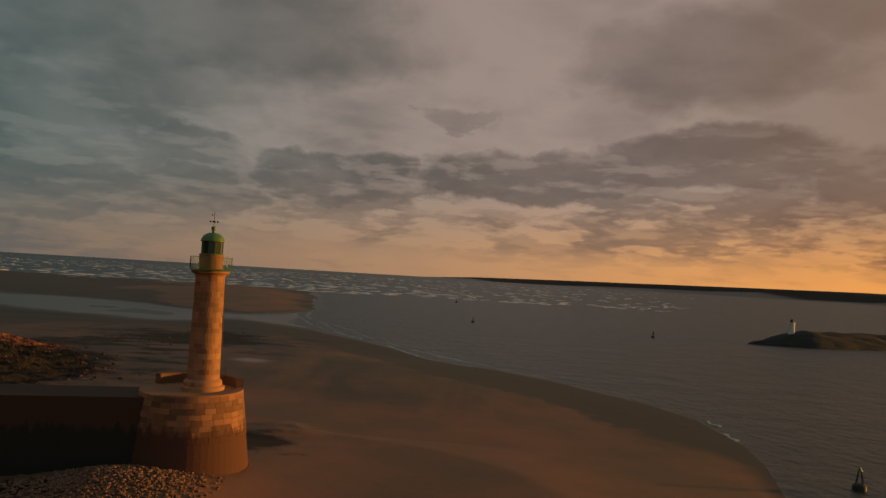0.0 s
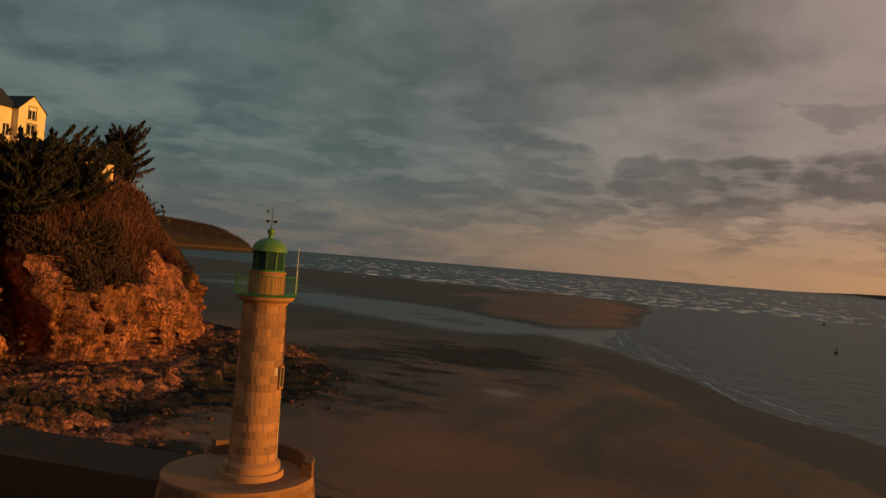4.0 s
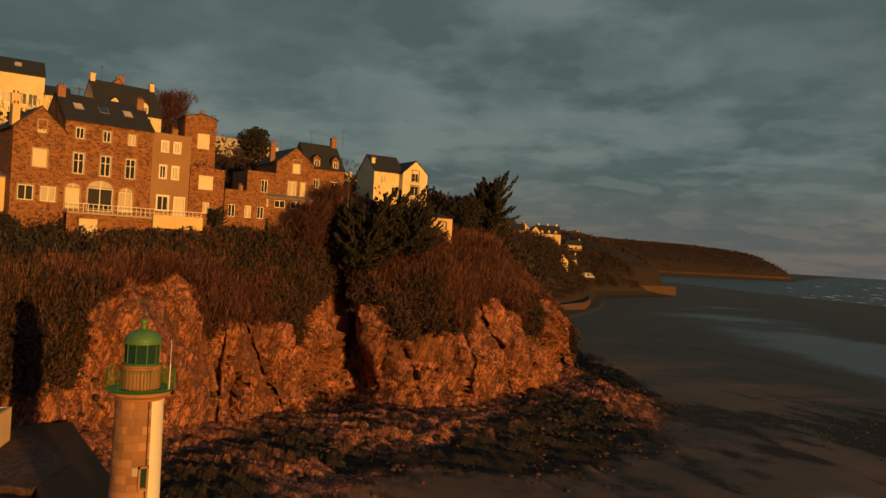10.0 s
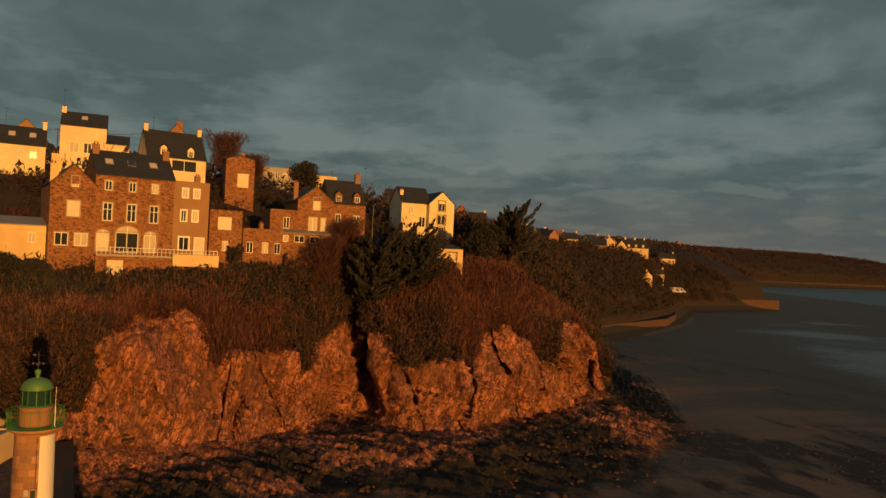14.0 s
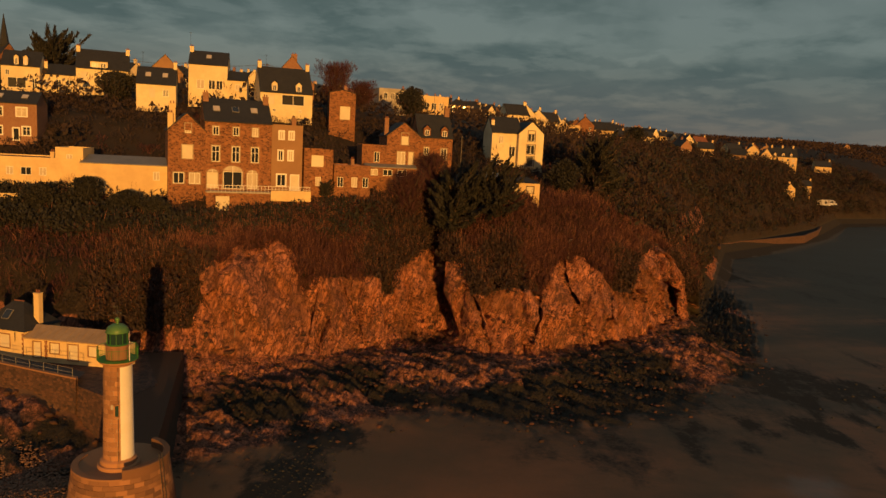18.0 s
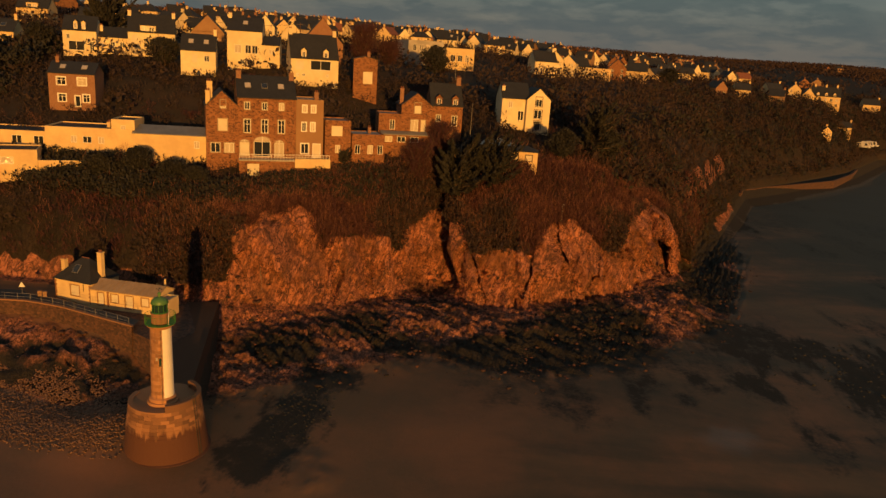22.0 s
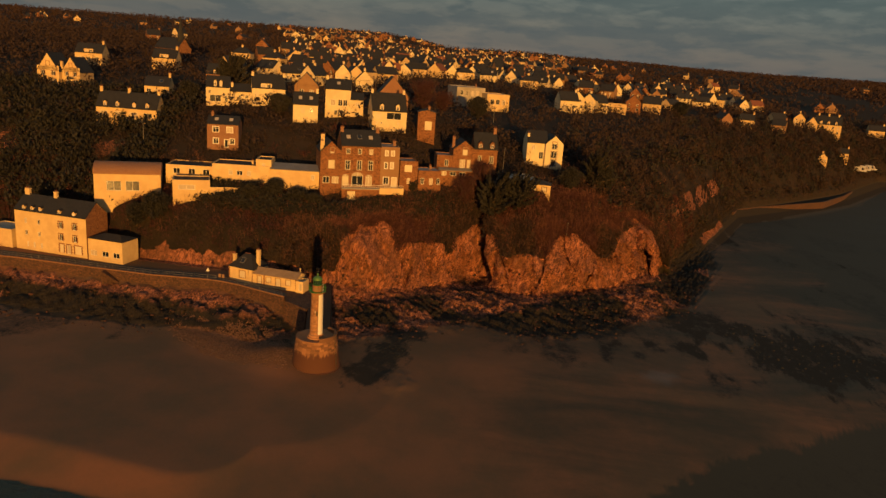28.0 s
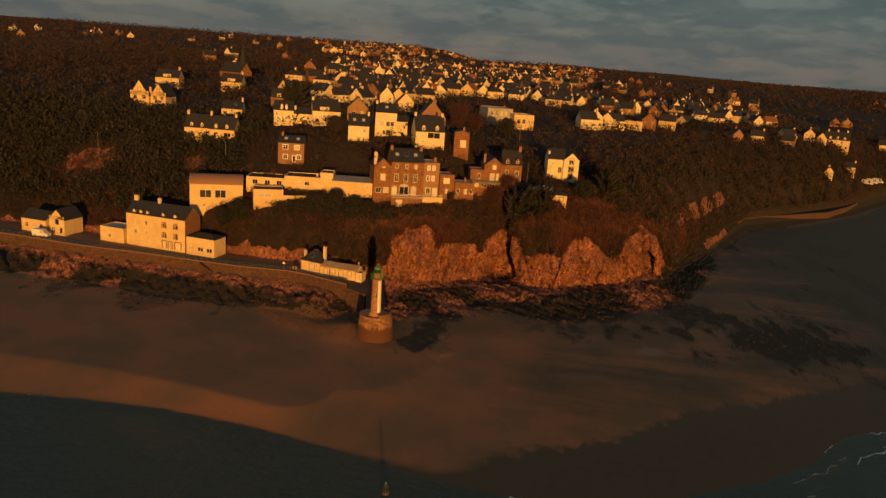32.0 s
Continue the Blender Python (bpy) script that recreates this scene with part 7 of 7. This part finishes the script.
# ---------------- shore, quay and water things ----------------
def rocks(name, pts, sizes, mat, label, seed=3):
    """Loose rocks as one mesh: squashed, broken lumps."""
    bm = bmesh.new()
    bmesh.ops.create_icosphere(bm, subdivisions=1, radius=1.0)
    base = np.array([v.co[:] for v in bm.verts])
    tri = np.array([[v.index for v in f.verts] for f in bm.faces])
    bm.free()
    rg = np.random.RandomState(seed)
    n = len(pts)
    v = base[None] * rg.uniform(0.65, 1.3, (n, len(base), 1)) * np.asarray(sizes)[:, None, None] * rg.uniform(0.6, 1.4, (n, 1, 3)) * np.array([1, 1, 0.6])
    a = rg.uniform(0, 6.28, n)
    c, s = np.cos(a)[:, None], np.sin(a)[:, None]
    v = np.stack([v[..., 0] * c - v[..., 1] * s, v[..., 0] * s + v[..., 1] * c, v[..., 2]], -1) + pts[:, None]
    f = (tri[None] + (np.arange(n) * len(base))[:, None, None]).reshape(-1, 3)
    ob = big_mesh(name, v.reshape(-1, 3), f, [mat])
    return tagged(ob, label, "rocks", kind="stuff")


def rock_material(name, a, b):
    m, n, s = material(name, 0.9)
    island = n.add("ShaderNodeNewGeometry").outputs["Random Per Island"]
    fine = n.noise(where(n), 2.5, 7.0, 0.65)
    c = n.mix(island, rgb(*a), rgb(*b))
    c = n.mix(n.math("MULTIPLY", fine, 0.6), c, rgb(*[0.4 * v for v in a]))
    n.tree.links.new(c, s.inputs["Base Color"])
    bump(n, s, fine, 0.7, 0.15)
    return m


BOULDER = rock_material("boulder", (0.026, 0.022, 0.019), (0.12, 0.050, 0.034))
SHINGLE = rock_material("shingle", (0.13, 0.070, 0.046), (0.28, 0.155, 0.098))
WEEDROCK = rock_material("weed_rock", (0.026, 0.028, 0.023), (0.052, 0.042, 0.030))
rr = np.random.RandomState(9)
pts = scatter(26000, -120, -20, 44, 175, 41, lambda x, y, z, s, u: (s > -34) & (s < 3) & (u < np.clip((s + 38) / 30, 0.1, 1)))
rocks("boulders", pts, 0.07 + 0.45 * rr.uniform(0, 1, len(pts)) ** 4, BOULDER, "broken rust-brown rocks along the cliff foot")
pts = scatter(5000, -75, -25, -110, 44, 42, lambda x, y, z, s, u: (s > -36) & (s < -17.5))
rocks("quay_rocks", pts, 0.08 + 0.5 * rr.uniform(0, 1, len(pts)) ** 4, BOULDER, "dark rocks below the quay wall", 5)
pts = scatter(30000, -46, -10, 10, 52, 43, lambda x, y, z, s, u: (shingle_q(x, y) < 0.75 + 0.35 * u) & (s < -17.5) & (np.hypot(x + 17.5, y - 51.9) > 5.0))
pts[:, 2] += 0.06 + banked(pts[:, 0], pts[:, 1], inland(pts[:, 0], pts[:, 1]))
rocks("shingle", pts, rr.uniform(0.07, 0.18, len(pts)), SHINGLE, "pale shingle bank beside the pier", 6)
pts = scatter(2600, -42, -8, 54, 78, 44, lambda x, y, z, s, u: np.hypot((x + 25) / 14, (y - 65.5 + (x + 25) * 0.28) / 4.6) < 0.6 + 0.5 * u)
rocks("weedy_rocks", pts, rr.uniform(0.06, 0.22, len(pts)), WEEDROCK, "black weed-covered rocks north of the pier", 7)
pts = scatter(2200, -100, -15, 120, 260, 45, lambda x, y, z, s, u: (np.hypot((x + 48) / 22, (y - 170) / 30) < 0.5 + 0.5 * u))
rocks("reef_rocks", pts, rr.uniform(0.08, 0.35, len(pts)), WEEDROCK, "black reef rocks on the sand flats", 8)


def quay():
    """Quay wall with coping, road, railing and steps."""
    ys = list(np.arange(-150, 28, 3.0)) + [28.0, 31.0, 34.0, 37.0, 40.6]
    edge = [(float(quay_x(y)) + 0.35, y) for y in ys]
    wall_, cop, road = Shape(), Shape(), Shape()
    for (xa, ya), (xb, yb) in zip(edge, edge[1:]):
        wall_.poly([(xa + 0.7, ya, 1.0), (xb + 0.7, yb, 1.0), (xb, yb, 9.1), (xa, ya, 9.1)], [(xa, ya, 9.1), (xb, yb, 9.1), (xb - 0.5, yb, 9.1), (xa - 0.5, ya, 9.1)], [(xa - 0.5, ya, 9.1), (xb - 0.5, yb, 9.1), (xb - 0.5, yb, 8.0), (xa - 0.5, ya, 8.0)])
        for o0, o1, z0, z1 in ((0.06, -0.56, 9.1, 9.28),):
            p = [(xa + o0, ya), (xb + o0, yb), (xb + o1, yb), (xa + o1, ya)]
            cop.poly([(q[0], q[1], z1) for q in p], *[[(p[k][0], p[k][1], z0), (p[(k + 1) % 4][0], p[(k + 1) % 4][1], z0), (p[(k + 1) % 4][0], p[(k + 1) % 4][1], z1), (p[k][0], p[k][1], z1)] for k in range(4)])
        road.poly([(xa - 0.5, ya, 9.04), (xb - 0.5, yb, 9.04), (xb - (5.2 if yb < 20 else 3.0), yb, 9.05), (xa - (5.2 if ya < 20 else 3.0), ya, 9.05)])
    q = tagged(new("quay_wall", wall_.mesh("quay_wall", QUAYSTONE)), "rough stone quay wall with a flat coping", "wall", kind="structure")
    part("coping", cop, PIERSTONE, q)
    tagged(new("road", road.mesh("road", ROAD)), "narrow asphalt road along the quay", "road", kind="structure")
    rail = thing("railing", Matrix.Identity(4), "grey metal railing along the quay edge", "railing")
    post = Shape().tube([(0, 0, 0), (0, 0, 1.05)], 0.035, 5).mesh("post", ZINC)
    rails = [[], []]
    for y in np.arange(-110, 40.5, 2.0):
        x = float(quay_x(y)) + 0.1
        part("post", post, ZINC, rail, at=pose(x, y, 9.25))
        for k, zz in enumerate((9.75, 10.28)):
            rails[k].append((x, y, zz))
    for line in rails:
        part("rail", Shape().tube(line, 0.03, 5), ZINC, rail)
    st = thing("steps", pose(float(quay_x(-6.0)) + 0.6, -6.0, 0), "stone steps down from the quay to the rocks", "steps")
    for k in range(24):
        part("step", Shape().box(0.0, 1.6, k * 0.34, k * 0.34 + 0.4, 0.5, 9.0 - k * 0.22), QUAYSTONE, st)


quay()


def van(x, y, z, turn, label, length=5.4, hgt=2.4):
    v = thing("van", pose(x, y, z, 0, 0, turn), label, "van", "parked vans")
    w = 1.95
    side = [(0, 0.35), (length, 0.35), (length, 1.05), (length - 0.9, 1.3), (length - 1.7, hgt - 0.1), (length - 2.1, hgt), (0.1, hgt), (0, hgt - 0.15)]
    sh = Shape().poly([(px, 0, pz) for px, pz in side], [(px, w, pz) for px, pz in side[::-1]])
    for k in range(len(side)):
        a, b = side[k], side[(k + 1) % len(side)]
        sh.poly([(b[0], 0, b[1]), (a[0], 0, a[1]), (a[0], w, a[1]), (b[0], w, b[1])])
    part("body", sh, FRAME, v)
    part("windscreen", Shape().poly([(length - 0.93, 0.12, 1.36), (length - 0.93, w - 0.12, 1.36), (length - 1.66, w - 0.16, hgt - 0.14), (length - 1.66, 0.16, hgt - 0.14)]), GLASS, v)
    for yy in (-0.01, w + 0.01):
        part("side_window", Shape().poly([(length - 1.2, yy, 1.35), (length - 1.75, yy, hgt - 0.25), (length - 2.6, yy, hgt - 0.25), (length - 2.6, yy, 1.35)]), GLASS, v)
    for px in (0.95, length - 0.95):
        for yy in (-0.03, w - 0.17):
            wh = part("wheel", Shape().tube([(px, yy, 0.34), (px, yy + 0.2, 0.34)], 0.34, 14), IRON, v)
            part("rim", Shape().tube([(px, yy - 0.01, 0.34), (px, yy + 0.21, 0.34)], 0.19, 10), ZINC, wh)
    return v


van(float(quay_x(-63.0)) - 2.2, -66.0, 9.05, 84, "white panel van parked on the quay road")


def seawalls():
    """Low sea walls of the next bay, its slip and the parked vans."""
    def run(name, line, top, label, thick=1.2):
        sh = Shape()
        for (xa, ya), (xb, yb) in zip(line, line[1:]):
            d = Vector((xb - xa, yb - ya)).normalized()
            nx, ny = d.y * thick, -d.x * thick
            p = [(xa, ya), (xb, yb), (xb - nx, yb - ny), (xa - nx, ya - ny)]
            lo = [(xa + nx * 0.4, ya + ny * 0.4), (xb + nx * 0.4, yb + ny * 0.4), p[2], p[3]]
            sh.poly([(q[0], q[1], top) for q in p], *[[(*lo[k], -1.5), (*lo[(k + 1) % 4], -1.5), (*p[(k + 1) % 4], top), (*p[k], top)] for k in range(4)])
        return tagged(new(name, sh.mesh(name, QUAYSTONE)), label, "wall", kind="structure")
    run("sea_wall", [(-222, 214), (-231, 219), (-243, 234), (-253, 250), (-275, 283), (-304, 309), (-327, 326)], 4.3, "curving stone sea wall of the next bay", 0.9)
    run("sea_wall", [(-345, 330), (-385, 366), (-412, 410), (-416, 482)], 8.0, "long stone sea wall with a slip", 1.3)


seawalls()
for k, (x, y) in enumerate(((-352, 338), (-360, 345), (-371, 355))):
    v = van(x, y, ground_at(x, y) + 3.2 if ground_at(x, y) < 5 else ground_at(x, y), 40, "white camper van parked above the next bay", 7.0, 3.0)


def buoy(x, y, h, label):
    b = thing("buoy", pose(x, y, LEVEL), label, "buoy")
    part("float", Shape().lathe([(0.01, -0.4), (h * 0.26, -0.4), (h * 0.30, 0.0), (h * 0.28, h * 0.22), (h * 0.12, h * 0.3), (0.01, h * 0.3)], 16), IRON, b)
    cage = Shape()
    for k in range(4):
        a = k * math.pi / 2
        cage.tube([(math.cos(a) * h * 0.2, math.sin(a) * h * 0.2, h * 0.25), (math.cos(a) * h * 0.06, math.sin(a) * h * 0.06, h * 0.85)], h * 0.02, 4)
    part("cage", cage, IRON, b)
    part("topmark", Shape().lathe([(0.01, h * 0.8), (h * 0.11, h * 0.82), (h * 0.02, h), (0.01, h)], 10), GREEN, b)


for x, y, h in ((49.0, 63.5, 2.4), (38.5, 311, 2.6), (106.5, 276, 2.6), (54, 536, 3.0)):
    buoy(x, y, h, "dark conical channel buoy on the water")


def breakwater():
    """Dark rock mole across the channel with its small white beacon."""
    rg = np.random.RandomState(2)
    u = np.linspace(0, 1, 90)
    v = np.linspace(-1, 1, 26)
    U, Vv = np.meshgrid(u, v, indexing="ij")
    cx, cy = 138 + U * 340, 268 + U * 88
    wid = 13 * np.clip(U * 14, 0.15, 1)
    X, Y = cx - Vv * wid * 0.26, cy + Vv * wid
    Z = -2 + 6.6 * np.clip(1 - abs(Vv) ** 1.6, 0, 1) * np.clip(U * 12, 0.1, 1) + (fbm(X / 4, Y / 4, X * 0, 3, 77, True) - 0.5) * 2.2
    ob = big_mesh("breakwater", np.stack([X, Y, Z], -1).reshape(-1, 3), sheet_faces(90, 26)[:, ::-1], [WEEDROCK])
    tagged(ob, "low dark rock breakwater across the channel", "breakwater", kind="structure")
    bc = thing("beacon", pose(163, 274.5, 3.4), "small white harbour beacon on the breakwater", "beacon")
    part("tower", Shape().lathe([(1.3, -1), (1.1, 4.6), (1.4, 4.7), (1.4, 5.0), (0.1, 5.0)], 16), WHITEWASH, bc)
    part("lantern", Shape().lathe([(0.6, 5.0), (0.6, 6.0), (0.1, 6.5)], 12), IRON, bc)


breakwater()


def surf():
    """White breakers over the outer bars and a thin edge of foam along the beach."""
    rg = np.random.RandomState(14)
    verts, faces = [], []
    for _ in range(1100):
        y = 600 + 1900 * rg.uniform() ** 1.5
        x = rg.uniform(-0.62, 0.35) * y + rg.normal() * 60
        if x < foot_x(y) + 60:
            continue
        L, n = rg.uniform(4, 17), 7
        ang = 0.25 + rg.normal() * 0.18
        dx, dy = math.cos(ang), math.sin(ang)
        hgt = rg.uniform(0.45, 1.2)
        i = len(verts)
        for k in range(n):
            f = k / (n - 1)
            wob = rg.normal() * 0.5
            px, py = x + dx * (f - 0.5) * L - dy * wob, y + dy * (f - 0.5) * L + dx * wob
            hh = hgt * math.sin(math.pi * f) ** 0.6 * rg.uniform(0.5, 1.0)
            verts += [(px + dy * 1.2, py - dx * 1.2, LEVEL - 0.1), (px, py, LEVEL + hh), (px - dy * 1.6, py + dx * 1.6, LEVEL - 0.1)]
        for k in range(n - 1):
            for q in range(2):
                a = i + k * 3 + q
                faces.append((a, a + 3, a + 4, a + 1))
    tagged(big_mesh("breakers", verts, faces, [FOAM]), "white breakers over the outer sand bars", "waves", kind="stuff")
    verts, faces = [], []
    ys = np.arange(-30, 600, 1.2)
    for lane in range(3):
        i0 = len(verts)
        xs = np.interp(ys, TIDE_Y, TIDE_X)
        for y, x in zip(ys, xs):
            w = 0.15 + 0.5 * max(0.0, rg.normal() * 0.6) + 0.2 * math.sin(y * 0.15 + lane)
            x0 = x + 0.8 + lane * 3.2 + rg.normal() * 0.35 + 1.6 * math.sin(y * 0.07 + lane * 2)
            w = max(w, 0.02) * (1.0 if lane == 0 else 0.6)
            verts += [(x0, y, LEVEL + 0.02), (x0 + w, y, LEVEL + 0.05)]
        for k in range(len(ys) - 1):
            if hash01(np.int64(k // 4), np.int64(lane), np.int64(0), 3) > (0.35 if ys[k] > 140 else 0.9) and (lane == 0 or ys[k] > 110):
                a = i0 + 2 * k
                faces.append((a, a + 1, a + 3, a + 2))
    tagged(big_mesh("foam_line", verts, faces, [FOAM]), "thin broken foam line at the water's edge", "foam", kind="stuff")


surf()

# ---------------- poles, wires and lamps ----------------
def utility_pole(x, y, h=7.5):
    z = ground_at(x, y)
    p = thing("utility_pole", pose(x, y, z), "dark timber utility pole with a short crossarm", "pole", "utility poles")
    part("pole", Shape().tube([(0, 0, -0.5), (0, 0, h)], [0.14, 0.10], 7), TIMBER, p)
    part("crossarm", Shape().box(-0.05, 0.05, -0.8, 0.8, h - 0.55, h - 0.43), TIMBER, p)
    for k in (-0.65, 0.0, 0.65):
        part("insulator", Shape().lathe([(0.05, h - 0.43), (0.06, h - 0.33), (0.02, h - 0.25), (0.005, h - 0.25)], 6), ZINC, p, at=pose(0, k, 0))
    return Vector((x, y, z + h - 0.25))


def wire(a, b, sag=0.8):
    pts = [a.lerp(b, k / 10) - Vector((0, 0, sag * 4 * (k / 10) * (1 - k / 10))) for k in range(11)]
    w = thing("cable", Matrix.Identity(4), "thin overhead cable between the poles", "cable", "overhead cables")
    part("strand", Shape().tube(pts, 0.022, 4), IRON, w)


tops = [utility_pole(-148.0, y, h) for y, h in ((-12.0, 8.0), (13.0, 8.5), (30.0, 8.5), (48.5, 9.0), (66.0, 8.0))]
for a, b in zip(tops, tops[1:]):
    for k in (-0.65, 0.0, 0.65):
        wire(a + Vector((0, k, 0)), b + Vector((0, k, 0)), 0.7)


def street_lamp(x, y, h, z=None):
    z = ground_at(x, y) if z is None else z
    p = thing("street_lamp", pose(x, y, z), "slim grey street lamp post", "street lamp", "street lamps")
    part("post", Shape().tube([(0, 0, -0.3), (0, 0, h)], [0.09, 0.05], 7), ZINC, p)
    part("arm", Shape().tube([(0, 0, h), (0.3, 0, h + 0.2), (0.9, 0, h + 0.25)], 0.035, 5), ZINC, p)
    part("lamp_head", Shape().box(0.8, 1.35, -0.11, 0.11, h + 0.18, h + 0.28), ZINC, p)


for x, y, h in ((-93.5, -13.6, 8.5), (-100.6, -63.2, 8.5), (-104.0, 93.5, 7.5), (-84.0, 112.0, 3.2), (-150.0, 92.0, 7.0)):
    street_lamp(x, y, h)


def aerial(x, y, z, h=1.8):
    p = thing("roof_aerial", pose(x, y, z, 0, 0, 20), "thin television aerial above a chimney", "aerial", "roof aerials")
    part("mast", Shape().tube([(0, 0, -1.2), (0, 0, h)], 0.025, 5), IRON, p)
    part("boom", Shape().tube([(-0.5, 0, h - 0.1), (0.5, 0, h - 0.1)], 0.018, 4), IRON, p)
    for k in range(5):
        part("rod", Shape().tube([(-0.45 + k * 0.22, -0.3, h - 0.1), (-0.45 + k * 0.22, 0.3, h - 0.1)], 0.012, 4), IRON, p)


for x, y, z in ((-120.5, 35.6, 57.4), (-132.0, 9.0, 55.6), (-119.0, 51.8, 53.6), (-117.5, 26.5, 52.4), (-97.5, 84.0, 43.5), (-101.5, 91.0, 45.0)):
    aerial(x, y, z)


def marker_post(x, y, h):
    p = thing("marker_post", pose(x, y, ground_at(x, y) - 0.4), "thin pale marker post among the shore rocks", "post", "marker posts")
    part("post", Shape().tube([(0, 0, 0), (0, 0, h)], [0.035, 0.025], 6), ZINC, p)
    part("cap", Shape().lathe([(0.035, h), (0.035, h + 0.06), (0.01, h + 0.12)], 8), IRON, p)


for x, y, h in ((-60.3, 54.8, 2.8), (-60.0, 55.1, 2.6)):
    marker_post(x, y, h)
